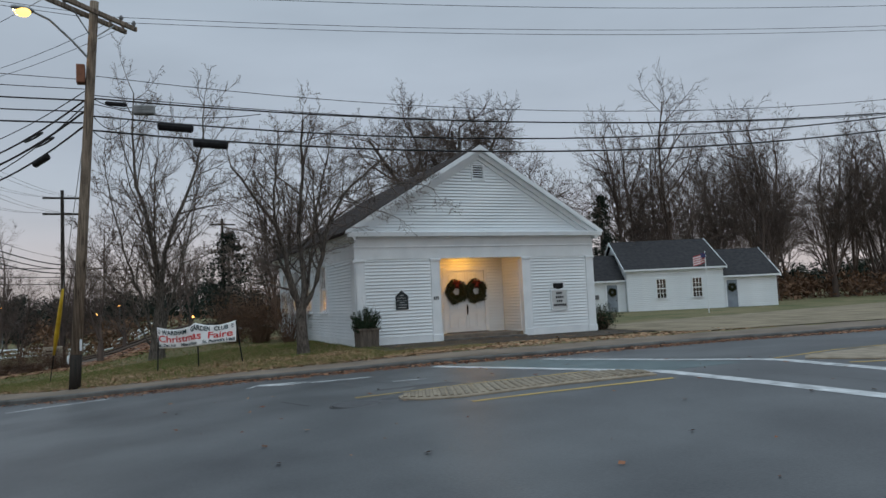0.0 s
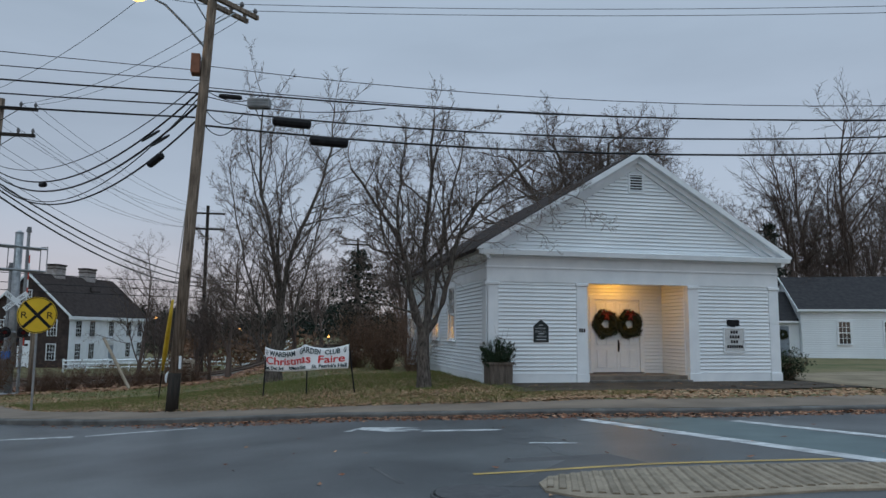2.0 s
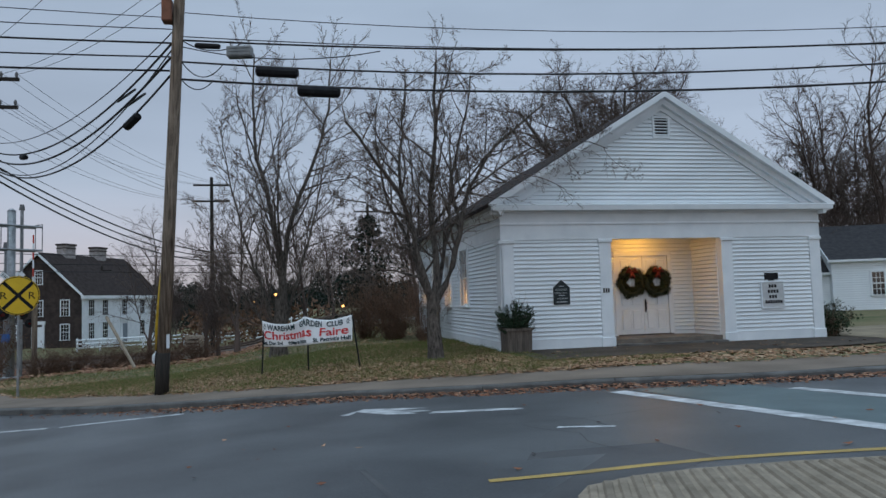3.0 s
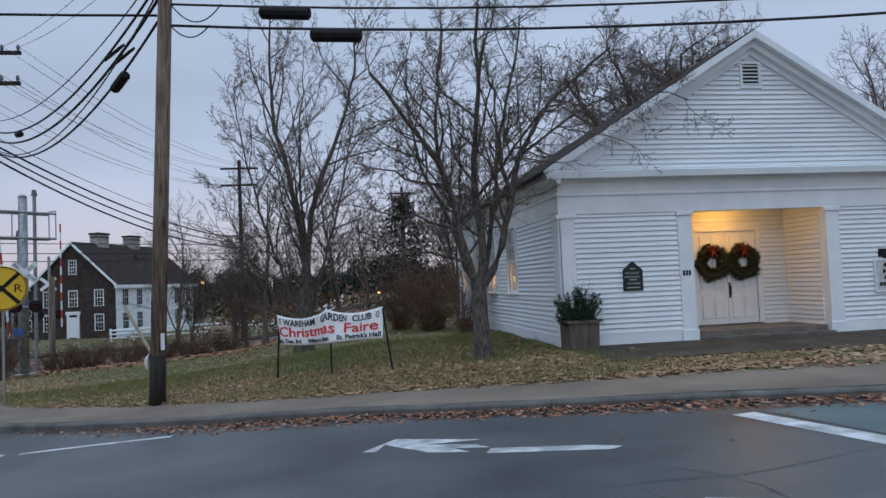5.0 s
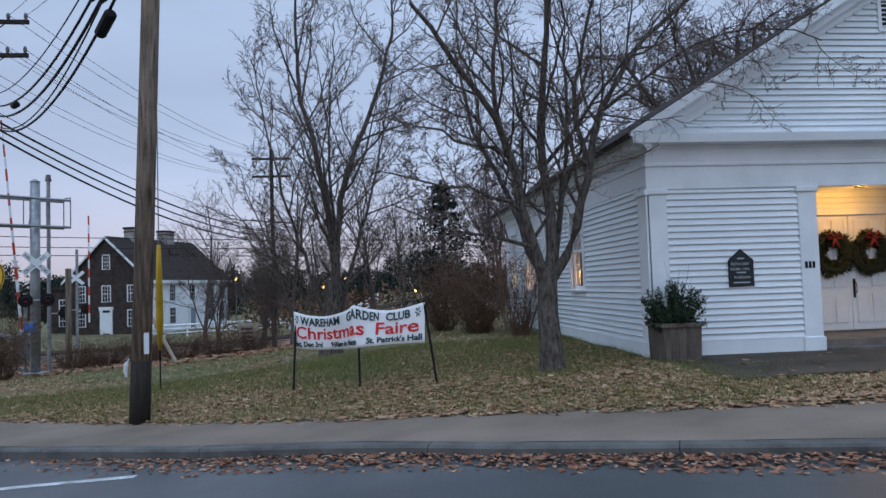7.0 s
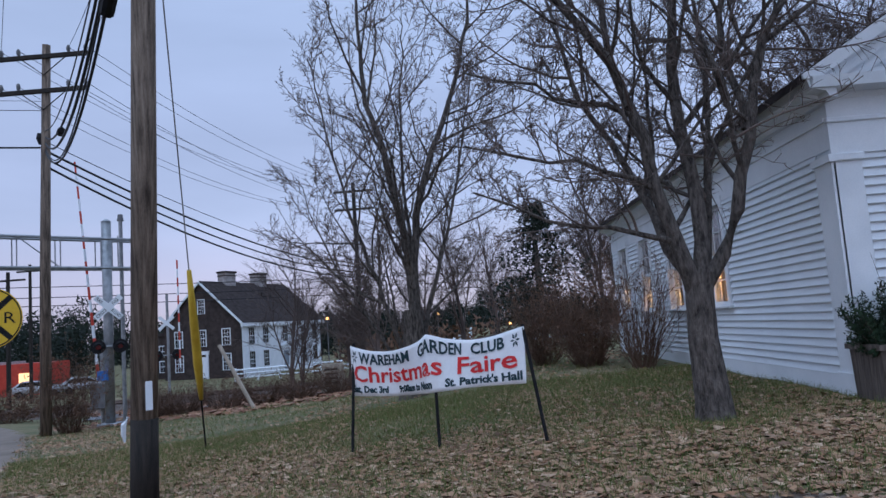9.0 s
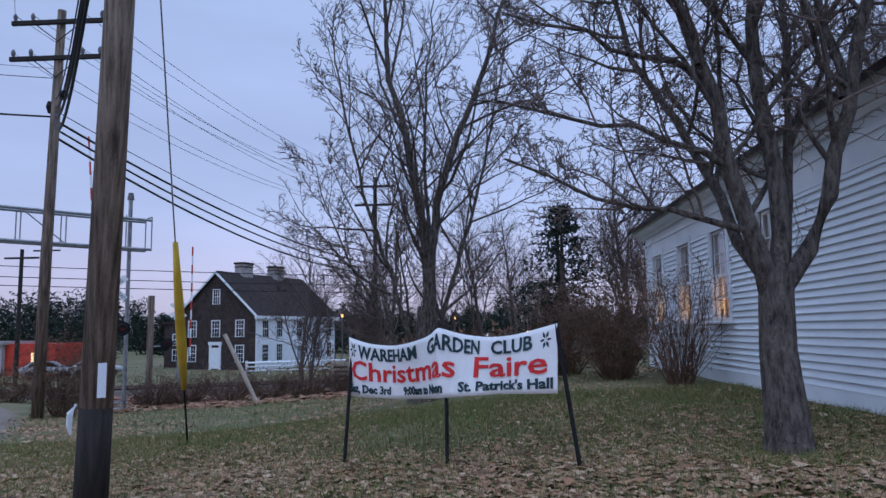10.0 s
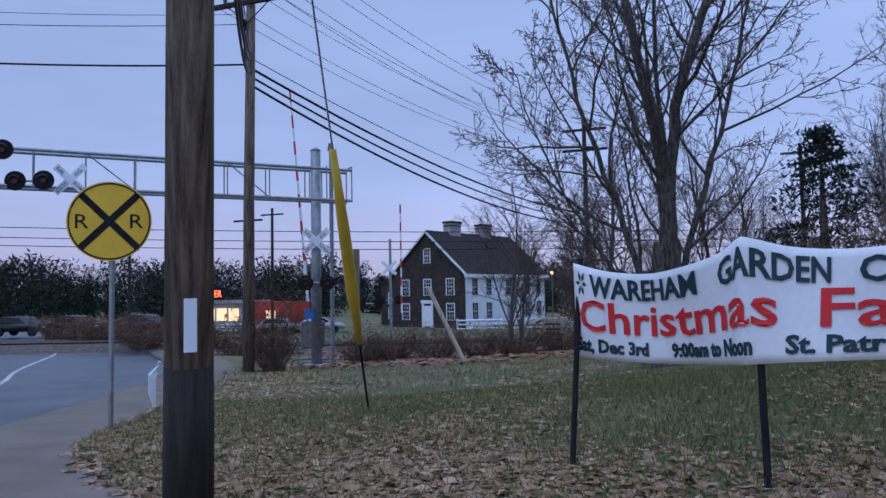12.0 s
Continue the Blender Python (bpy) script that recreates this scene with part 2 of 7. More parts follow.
RUBBER = mat("tyre_rubber", (0.012, 0.012, 0.012), (0.025, 0.025, 0.025), 0.9, 8, 50, 0.2)
CANDLE = glow("electric_candle_bulb", (1.0, 0.45, 0.10), 14.0)
STREETGLOW = glow("sodium_lamp_glass", (1.0, 0.60, 0.13), 3.2)
NEON = glow("red_neon", (1.0, 0.12, 0.03), 4.0)
DINERGLOW = glow("lit_diner_window", (1.0, 0.62, 0.25), 1.1)
FARLAMP = glow("far_street_lamp", (1.0, 0.42, 0.10), 5.0)
SIGNAL_RED = glow("far_red_signal", (1.0, 0.12, 0.04), 6.0)


# ---------- mesh tools ----------
def thing(name, place, label, category, group="", kind=""):
    o = new(name)
    o.empty_display_size = 0.2
    o.location = place
    return tagged(o, label, category, group, kind)


def attach(o, parent):
    o.parent = parent
    if parent.type == 'EMPTY':
        o.matrix_parent_inverse = Matrix.Translation(-Vector(parent.location))
    return o


def finish(name, bm, material, smooth=False):
    bmesh.ops.recalc_face_normals(bm, faces=bm.faces)
    me = bpy.data.meshes.new(name)
    bm.to_mesh(me)
    bm.free()
    if smooth:
        me.polygons.foreach_set("use_smooth", [True] * len(me.polygons))
    for m in (material if isinstance(material, (list, tuple)) else [material]):
        me.materials.append(m)
    return me


def part(name, bm, material, parent=None, label="", smooth=False):
    o = new(name, finish(name, bm, material, smooth))
    if parent is not None:
        attach(o, parent)
    if label:
        tagged(o, label)
    return o


def lone(name, bm, material, label, category, group="", kind="", smooth=False):
    return tagged(new(name, finish(name, bm, material, smooth)), label, category, group, kind)


def raw(name, verts, faces, material, smooth=False):
    me = bpy.data.meshes.new(name)
    me.from_pydata([tuple(v) for v in verts] if not isinstance(verts, np.ndarray) else verts.tolist(), [], faces if isinstance(faces, list) else faces.tolist())
    me.materials.append(material)
    if smooth:
        me.polygons.foreach_set("use_smooth", [True] * len(me.polygons))
    me.update()
    return me


def piece(mesh, parent, m=None):
    o = new(mesh.name.split(".")[0], mesh)
    attach(o, parent)
    if m is not None:
        o.matrix_basis = m
    return o


def box(bm, x0, x1, y0, y1, z0, z1, m=None, bevel=0.0):
    g = bmesh.ops.create_cube(bm, size=1.0)
    M = Matrix.LocRotScale(((x0 + x1) / 2, (y0 + y1) / 2, (z0 + z1) / 2), None, (abs(x1 - x0), abs(y1 - y0), abs(z1 - z0)))
    bmesh.ops.transform(bm, matrix=(m @ M) if m is not None else M, verts=g["verts"])
    if bevel:
        es = list({e for v in g["verts"] for e in v.link_edges})
        bmesh.ops.bevel(bm, geom=es, offset=bevel, segments=1, affect='EDGES')
    return bm


def bx(*a, **k):
    return box(bmesh.new(), *a, **k)


def prism(bm, outline, y0, y1, axis="y"):
    """An outline of (a, z) pairs drawn out along an axis."""
    f = (lambda a, z, t: (a, t, z)) if axis == "y" else ((lambda a, z, t: (t, a, z)) if axis == "x" else (lambda a, z, t: (a, z, t)))
    v0, v1 = [bm.verts.new(f(a, z, y0)) for a, z in outline], [bm.verts.new(f(a, z, y1)) for a, z in outline]
    bm.faces.new(v0)
    bm.faces.new(v1[::-1])
    for i in range(len(outline)):
        j = (i + 1) % len(outline)
        bm.faces.new((v0[i], v1[i], v1[j], v0[j]))
    return bm


def tube(bm, pts, radii, n=8, cap=True):
    pts = [Vector(p) for p in pts]
    if not isinstance(radii, (list, tuple)):
        radii = [radii] * len(pts)
    rings = []
    for i, p in enumerate(pts):
        d = (pts[min(i + 1, len(pts) - 1)] - pts[max(i - 1, 0)]).normalized()
        a = d.cross(Vector((0, 0, 1)) if abs(d.z) < 0.95 else Vector((1, 0, 0))).normalized()
        b = d.cross(a)
        rings.append([bm.verts.new(p + radii[i] * (math.cos(2 * math.pi * k / n) * a + math.sin(2 * math.pi * k / n) * b)) for k in range(n)])
    for r, s in zip(rings, rings[1:]):
        for k in range(n):
            bm.faces.new((r[k], r[(k + 1) % n], s[(k + 1) % n], s[k]))
    if cap:
        bm.faces.new(rings[0][::-1])
        bm.faces.new(rings[-1])
    return bm


def tb(*a, **k):
    return tube(bmesh.new(), *a, **k)


def writing(name, text, size, material, parent, place, across, up, stretch=1.0, bend=None, depth=0.002, width=0.0, bold=0.0):
    """Lettering as a flat mesh; place is its lower left, across and up its directions."""
    cu = bpy.data.curves.new(name, 'FONT')
    cu.body, cu.size, cu.align_x, cu.resolution_u, cu.extrude, cu.offset = text, size, 'LEFT', 2, depth, bold
    tmp = bpy.data.objects.new(name, cu)
    scene.collection.objects.link(tmp)
    dg = bpy.context.evaluated_depsgraph_get()
    me = bpy.data.meshes.new_from_object(tmp.evaluated_get(dg))
    bpy.data.objects.remove(tmp)
    a, u = Vector(across).normalized(), Vector(up).normalized()
    nrm = a.cross(u)
    if width:
        stretch = width / max(v.co.x for v in me.vertices)
    for v in me.vertices:
        s, h = v.co.x * stretch, v.co.y
        base = Vector(place) + a * s + u * h + nrm * v.co.z
        v.co = bend(s, h, v.co.z) if bend else base
    return letters(name, me, material, parent, across if bend is None else bd)


def letters(name, me, material, parent, across):
    """Splits a word's mesh into its letters: islands that overlap along the line of writing belong together."""
    root = list(range(len(me.vertices)))

    def top(i):
        while root[i] != i:
            root[i] = root[root[i]]
            i = root[i]
        return i

    for e in me.edges:
        i, j = top(e.vertices[0]), top(e.vertices[1])
        root[i] = j
    isles = {}
    for f in me.polygons:
        isles.setdefault(top(f.vertices[0]), []).append(tuple(f.vertices))
    a = Vector(across).normalized()
    spans = []
    for faces in isles.values():
        u = [me.vertices[i].co.dot(a) for f in faces for i in f]
        spans.append((min(u), max(u), faces))
    spans.sort(key=lambda q: q[0])
    groups = []
    for lo, hi, faces in spans:
        if groups and (lo + hi) / 2 < groups[-1][0]:
            groups[-1] = (max(hi, groups[-1][0]), groups[-1][1] + faces)
        else:
            groups.append((hi, list(faces)))
    for hi, faces in groups:
        use = sorted({i for f in faces for i in f})
        at = {i: k for k, i in enumerate(use)}
        attach(new("letter", raw("letter", [me.vertices[i].co[:] for i in use], [tuple(at[i] for i in f) for f in faces], material)), parent)
    bpy.data.meshes.remove(me)


def bars(parent, rows, plane_y, material, h):
    """Rows of (x0, x1, z): plain bars for writing on a sign that faces the street."""
    for x0, x1, z in rows:
        part("text_bar", bx(x0, x1, plane_y - 0.006, plane_y, z, z + h), material, parent)


# ---------- lie of the land ----------
def lerp_table(x, table):
    if x <= table[0][0]:
        return table[0][1]
    for (a, u), (b, v) in zip(table, table[1:]):
        if x <= b:
            return u + (v - u) * (x - a) / (b - a)
    return table[-1][1]


def clip(v, a, b):
    return max(a, min(b, v))


def road_z(x, y):
    z = lerp_table(x, ((-12, 0.03), (-3, 0.30), (2, 0.65), (6, 0.77), (14, 0.80), (60, 0.9))) - 0.05 * (clip(y, 8, 17.5) - 17)
    return z - 0.04 * clip(y - 21, 0, 24) * clip((-2 - x) / 2, 0, 1)


KERB = [(-46, 70), (-30, 52), (-19, 41), (-13.5, 34.5), (-10.6, 29.8), (-8.6, 26.3), (-7.0, 23.5), (-5.2, 21.55), (-3.9, 20.75), (-2.0, 19.75), (-0.3, 18.8), (0.95, 18.25), (2.7, 17.35), (4.2, 16.65), (6.2, 15.8), (8.3, 15.2), (10.8, 15.05), (14.3, 14.6), (18, 13.5), (30, 11.0), (60, 6), (120, -8)]


def smooth_line(pts, step):
    """A rounded line through points, in even steps."""
    out = []
    for i in range(len(pts) - 1):
        p0, p1, p2, p3 = (Vector(pts[max(0, min(len(pts) - 1, i + k))]) for k in (-1, 0, 1, 2))
        n = max(2, int((p2 - p1).length / step))
        for k in range(n):
            t = k / n
            out.append(0.5 * (2 * p1 + (p2 - p0) * t + (2 * p0 - 5 * p1 + 4 * p2 - p3) * t * t + (3 * p1 - p0 - 3 * p2 + p3) * t ** 3))
    out.append(Vector(pts[-1]))
    return out


KL = smooth_line(KERB, 0.5)
KN = []
for i, p in enumerate(KL):
    d = (KL[min(i + 1, len(KL) - 1)] - KL[max(i - 1, 0)]).normalized()
    KN.append(Vector((-d.y, d.x)))           # towards the lawn
KA = np.array([(p.x, p.y) for p in KL])
KNA = np.array([(p.x, p.y) for p in KN])


def walk_width(x):
    return lerp_table(x, ((-9, 1.8), (-5, 1.75), (-2, 1.5), (1, 1.42), (4.2, 1.75), (8, 1.8), (60, 1.6)))


def from_kerb(x, y):
    """The distance from the kerb, positive on the lawn's side."""
    d = KA - np.array((x, y))
    i = int(np.argmin((d * d).sum(1)))
    return float(-(d[i] @ KNA[i])), KA[i]


def lawn_z(x, y):
    s, k = from_kerb(x, y)
    edge = road_z(k[0], k[1]) + 0.14
    t = clip((s - walk_width(k[0])) / 2.6, 0, 1)
    z = lerp_table(x, ((-30, -0.3), (-12, -0.05), (-6, 0.2), (-2, 0.45), (0.3, 0.65), (2.5, 0.84), (6, 0.97), (60, 0.95)))
    z -= 0.04 * clip(y - 24, 0, 60) * clip((3 - x) / 6, 0, 1)
    z = max(z, -1.7)
    t = t * t * (3 - 2 * t)
    return edge * (1 - t) + z * t


def ground_z(x, y):
    s, k = from_kerb(x, y)
    w = walk_width(k[0])
    if s < w - 0.5:
        return (road_z(x, y) if s < 0 else road_z(k[0], k[1])) - 0.35
    return lawn_z(x, y) - 0.06 * clip((w + 0.12 - s) * 5, 0, 1) + 0.02 * noise.noise((x * 0.7, y * 0.7, 0)) * clip(s - w, 0, 1)


def spread(lo, hi, a, b, fine, grow):
    """Coordinates that are fine between a and b and widen beyond."""
    mid = list(np.arange(a, b + 1e-6, fine))
    left, step, v = [], fine, a
    while v > lo:
        step *= grow
        v -= step
        left.append(v)
    right, step, v = [], fine, b
    while v < hi:
        step *= grow
        v += step
        right.append(v)
    return left[::-1] + mid + right


gx, gy = spread(-1500, 1500, -14, 20, 0.4, 1.22), spread(-800, 2500, 13, 40, 0.4, 1.22)
gv = [(x, y, ground_z(x, y)) for y in gy for x in gx]
nx = len(gx)
gf = [(j * nx + i, j * nx + i + 1, (j + 1) * nx + i + 1, (j + 1) * nx + i) for j in range(len(gy) - 1) for i in range(nx - 1)]
tagged(new("ground", raw("ground", gv, gf, LAWN, True)), "patchy autumn lawn with worn brown grass", "ground", kind="structure")


def strip(name, v0, v1, zf, material, label, category, cols=2, i0=0, i1=None, drop=0.0):
    """A band along the kerb line between two offsets."""
    i1 = len(KL) if i1 is None else i1
    vs, fs = [], []
    for i in range(i0, i1):
        a, b = (v0(KL[i].x) if callable(v0) else v0), (v1(KL[i].x) if callable(v1) else v1)
        for c in range(cols):
            q = KL[i] + KN[i] * (a + (b - a) * c / (cols - 1))
            vs.append((q.x, q.y, zf(q.x, q.y, KL[i])))
    n = i1 - i0
    fs = [(r * cols + c + 1, r * cols + c, (r + 1) * cols + c, (r + 1) * cols + c + 1) for r in range(n - 1) for c in range(cols - 1)]
    return tagged(new(name, raw(name, vs, fs, material, True)), label, category, kind="structure")


rx, ry = np.arange(-62, 62.1, 0.8), np.arange(-40, 72.1, 0.8)
near = {}
for j, y in enumerate(ry):
    for i, x in enumerate(rx):
        s, _k = from_kerb(x, y)
        if s < 1.1:
            near[(i, j)] = s
cells = [(i, j) for (i, j), s in near.items() if all(q in near for q in ((i + 1, j), (i, j + 1), (i + 1, j + 1))) and min(s, near[(i + 1, j)], near[(i, j + 1)], near[(i + 1, j + 1)]) < 0.1]
order = {}
for i, j in cells:
    for q in ((i, j), (i + 1, j), (i + 1, j + 1), (i, j + 1)):
        order.setdefault(q, len(order))
tagged(new("road", raw("road", [(rx[i], ry[j], road_z(rx[i], ry[j])) for i, j in order], [tuple(order[q] for q in ((i, j), (i + 1, j), (i + 1, j + 1), (i, j + 1))) for i, j in cells], ASPHALT, True)), "damp grey worn asphalt street", "road", kind="structure")
strip("pavement", 0.14, lambda x: walk_width(x) + 0.35, lambda x, y, k: road_z(k.x, k.y) + 0.128 + 0.008 * noise.noise((x, y, 3)), WALKWAY, "brownish tar footpath along the kerb", "pavement", 6)


def kerb_stone(i0, i1):
    bm = bmesh.new()
    rows = []
    for i in range(i0, i1 + 1):
        k, n = KL[i], KN[i]
        z = road_z(k.x, k.y)
        g = 0.004 if i == i0 else (-0.004 if i == i1 else 0)
        t = (KL[min(i + 1, len(KL) - 1)] - KL[max(0, i - 1)]).normalized() * g
        rows.append([bm.verts.new((k.x + n.x * o + t.x, k.y + n.y * o + t.y, z + h)) for o, h in ((0, -0.1), (0.0, 0.09), (0.02, 0.115), (0.14, 0.125), (0.15, -0.1))])
    for r, s in zip(rows, rows[1:]):
        for c in range(4):
            bm.faces.new((r[c], r[c + 1], s[c + 1], s[c]))
    bm.faces.new(rows[0])
    bm.faces.new(rows[-1][::-1])
    return bm


kerb = thing("kerb", (0, 17.8, 0.5), "low grey granite kerb between street and footpath", "kerb", kind="structure")
i = 20
while i < len(KL) - 8:
    part("kerb_stone", kerb_stone(i, i + 4), KERBSTONE, kerb)
    i += 4


def on_road(bm, outline, lift=0.004, seg=0.5):
    """A thin painted sheet with the given outline, laid on the street."""
    vs = [bm.verts.new((x, y, road_z(x, y) + lift)) for x, y in outline]
    bm.faces.new(vs)
    return bm


def band(name, line, width, material, label, lift=0.004):
    """A painted line along points on the street."""
    pts = smooth_line(line, 0.4)
    bm = bmesh.new()
    rows = []
    for i, p in enumerate(pts):
        d = (pts[min(i + 1, len(pts) - 1)] - pts[max(i - 1, 0)]).normalized()
        n = Vector((-d.y, d.x)) * width / 2
        w = 1 + 0.08 * noise.noise((p.x * 3, p.y * 3, 0))
        rows.append([bm.verts.new((q.x, q.y, road_z(q.x, q.y) + lift)) for q in (p - n * w, p, p + n * w)])
    for r, s in zip(rows, rows[1:]):
        bm.faces.new((r[0], r[1], s[1], s[0]))
        bm.faces.new((r[1], r[2], s[2], s[1]))
    return lone(name, bm, material, label, "road marking", kind="structure", smooth=True)


band("stop_line", [(5.85, 15.0), (6.15, 11.0), (6.35, 8.0), (6.3, 4.6), (6.0, 0)], 0.28, PAINT, "worn white line across the street")
band("crossing_line", [(8.0, 13.9), (8.25, 10.0), (8.45, 8.2), (8.3, 6.2), (8.0, 0)], 0.26, PAINT, "worn white line across the street")
bm = bmesh.new()
rows = [(5.99 + 0.03 * k, 15.1 - k, 7.95 + 0.03 * k) for k in range(8)]
for (a, y, b), (c, v, d) in zip(rows, rows[1:]):
    on_road(bm, [(a + 0.15, y), (b - 0.13, y), (d - 0.13, v), (c + 0.15, v)], 0.003)
lone("green_lane", bm, TEAL, "faded blue green painted lane between white lines", "road marking", kind="structure")
band("lane_dash", [(3.85, 12.1), (4.1, 11.95), (4.36, 11.78)], 0.10, PAINT, "short worn white dash on the asphalt")
# turn arrow: a head, a notch and a broken shaft
bm = bmesh.new()
on_road(bm, [(x - 0.02, y + 0.26) for x, y in ((1.77, 14.91), (2.78, 14.25), (2.66, 14.55), (2.42, 14.91))])
on_road(bm, [(x - 0.02, y + 0.26) for x, y in ((1.77, 14.91), (2.42, 14.91), (3.03, 14.86), (2.16, 15.45))])
on_road(bm, [(x - 0.02, y + 0.26) for x, y in ((2.42, 14.91), (2.66, 14.55), (3.0, 14.38), (2.9, 14.62))])
on_road(bm, [(x - 0.02, y + 0.26) for x, y in ((3.0, 14.33), (2.9, 14.12), (3.96, 13.68), (4.12, 13.76), (3.9, 13.95))])
lone("turn_arrow", bm, PAINT, "worn white left turn arrow on the asphalt", "road marking", kind="structure")
band("edge_line", [(-7.5, 18.9), (-2.98, 18.66), (-0.83, 18.38)], 0.12, PAINT, "worn white edge line near the kerb")
band("lane_line", [(-34, 50), (-22, 37.2), (-16.6, 32.0), (-13.4, 27.6), (-11.6, 24.0)], 0.14, PAINT, "worn white lane line towards the crossing")
band("centre_line", [(2.53, 9.92), (3.2, 9.86), (4.31, 9.80), (6.05, 9.33)], 0.10, YELLOW_PAINT, "worn yellow line beside the paved island")
band("centre_line", [(3.3, 7.72), (4.3, 7.62), (5.95, 7.35)], 0.10, YELLOW_PAINT, "worn yellow line beside the paved island")
bm = bmesh.new()
on_road(bm, [(1.67, 10.95), (1.79, 9.74), (2.2, 9.35), (2.9, 9.05), (4.31, 9.86), (4.26, 10.68), (3.4, 10.8)], 0.002)
lone("road_patch", bm, PATCH, "dark repaired patch in the asphalt", "road marking", kind="structure")
# tar-filled cracks
rc = random.Random(17)
for k in range(7):
    x, y, a = rc.uniform(-6, 12), rc.uniform(3, 15), rc.choice((-0.2, 1.3, 0.2, 1.5)) + rc.uniform(-0.3, 0.3)
    line = [(x, y)]
    for q in range(rc.randrange(4, 9)):
        a += rc.gauss(0, 0.35)
        x, y = x + 0.5 * math.cos(a), y + 0.5 * math.sin(a)
        line.append((x, y))
    band("road_crack", line, 0.013, PATCH, "dark tar filled crack in the asphalt", 0.0025)
# manhole
manhole = thing("manhole_cover", (2.27, 8.95, 1.05), "round cast iron manhole cover in the street", "manhole")
cz = road_z(2.27, 8.95)
bm = bmesh.new()
bmesh.ops.create_cone(bm, cap_ends=True, segments=32, radius1=0.31, radius2=0.305, depth=0.02, matrix=Matrix.Translation((2.27, 8.95, cz + 0.004)))
part("cover", bm, IRON, manhole)
bm = bmesh.new()
tube(bm, [(2.27 + 0.33 * math.cos(a), 8.95 + 0.33 * math.sin(a), cz - 0.006) for a in np.linspace(0, 2 * math.pi, 33)], 0.014, 6, False)
part("rim", bm, PATCH, manhole)
# paved island: a cast bed with a rim and slanting ribs
isl = [(2.82, 8.78), (2.90, 9.15), (3.06, 9.38), (3.42, 9.50), (3.9, 9.50), (4.57, 9.38), (5.6, 9.08), (6.1, 8.85), (6.22, 8.2), (6.0, 7.72), (4.77, 7.98), (3.8, 8.06), (3.33, 8.14), (2.98, 8.42)]


def inside(x, y, poly):
    c = False
    for (a, b), (d, e) in zip(poly, poly[1:] + poly[:1]):
        if (b > y) != (e > y) and x < (d - a) * (y - b) / (e - b) + a:
            c = not c
    return c


def raised_bed(outline, height):
    bm = bmesh.new()
    mx, my = sum(x for x, y in outline) / len(outline), sum(y for x, y in outline) / len(outline)
    rings = []
    for grow_in, h in ((0.0, -0.02), (0.0, height * 0.6), (0.02, height)):
        rings.append([bm.verts.new((x + grow_in * (mx - x), y + grow_in * 2 * (my - y), road_z(x, y) + h)) for x, y in outline])
    bm.faces.new(rings[-1])
    for lo, hi in zip(rings, rings[1:]):
        for k in range(len(outline)):
            j = (k + 1) % len(outline)
            bm.faces.new((lo[k], lo[j], hi[j], hi[k]))
    return bm


def island_ribs(parent, outline, pitch, rng):
    """Slanting ribs across the bed, each one a bar of its own, stopping short of the rim."""
    rib_dir = Vector((-0.36, -0.93, 0)).normalized()
    side = Vector((-rib_dir.y, rib_dir.x, 0))
    x0, x1 = min(x for x, y in outline), max(x for x, y in outline)
    ymid = sum(y for x, y in outline) / len(outline)
    for k in range(int((x1 - x0 + 1.0) / pitch)):
        c = Vector((x0 - 0.4 + k * pitch, ymid, 0))
        run = [u for u in np.arange(-1.0, 1.0, 0.03) if all(inside(c.x + rib_dir.x * w, c.y + rib_dir.y * w, outline) for w in (u - 0.09, u + 0.09))]
        if len(run) < 4:
            continue
        bm = bmesh.new()
        rows = []
        for u in np.linspace(run[0], run[-1], 5):
            p = c + rib_dir * u
            z = road_z(p.x, p.y) + 0.034 + rng.uniform(-0.002, 0.002)
            w = 0.036 + rng.uniform(-0.004, 0.004)
            rows.append([bm.verts.new((p.x + side.x * o, p.y + side.y * o, z + h)) for o, h in ((-w, -0.008), (-w * 0.6, 0.008), (w * 0.6, 0.008), (w, -0.008))])
        for a, b in zip(rows, rows[1:]):
            for q in range(3):
                bm.faces.new((a[q], a[q + 1], b[q + 1], b[q]))
        bm.faces.new(rows[0])
        bm.faces.new(rows[-1])
        part("paver", bm, PAVER, parent)


island = thing("paved_island", (4.4, 8.5, 1.1), "low tan island with slanting ribs and a plain rim", "traffic island", kind="structure")
part("bed", raised_bed(isl, 0.03), PAVER, island)
island_ribs(island, isl, 0.105, random.Random(3))
band("centre_line", [(8.7, 8.25), (9.2, 8.35), (11.4, 8.62), (16, 7.4)], 0.10, YELLOW_PAINT, "worn yellow line beside the paved island")
band("centre_line", [(8.7, 7.0), (9.4, 6.72), (11.4, 6.3), (16, 5.3)], 0.10, YELLOW_PAINT, "worn yellow line beside the paved island")
isl2 = [(8.75, 7.75), (9.1, 8.05), (11.4, 8.3), (16, 7.0), (16, 5.6), (11.4, 6.6), (9.2, 7.0)]
island_b = thing("paved_island", (12, 7.2, 1.2), "low tan island beyond the crossing lines", "traffic island", kind="structure")
part("bed", raised_bed(isl2, 0.03), PAVER, island_b)

# ---------- the meeting house ----------
FX0, FX1, FY, BY, Z0, ZE, ZA = 6.16, 15.15, 22.05, 34.75, 0.95, 4.42, 7.56
CX = (FX0 + FX1) / 2
house = thing("meeting_house", (CX, 28, Z0), "white clapboard meeting house with a recessed lit porch", "building")
SL = (ZA - 4.55) / (CX - 5.75)                # roof slope


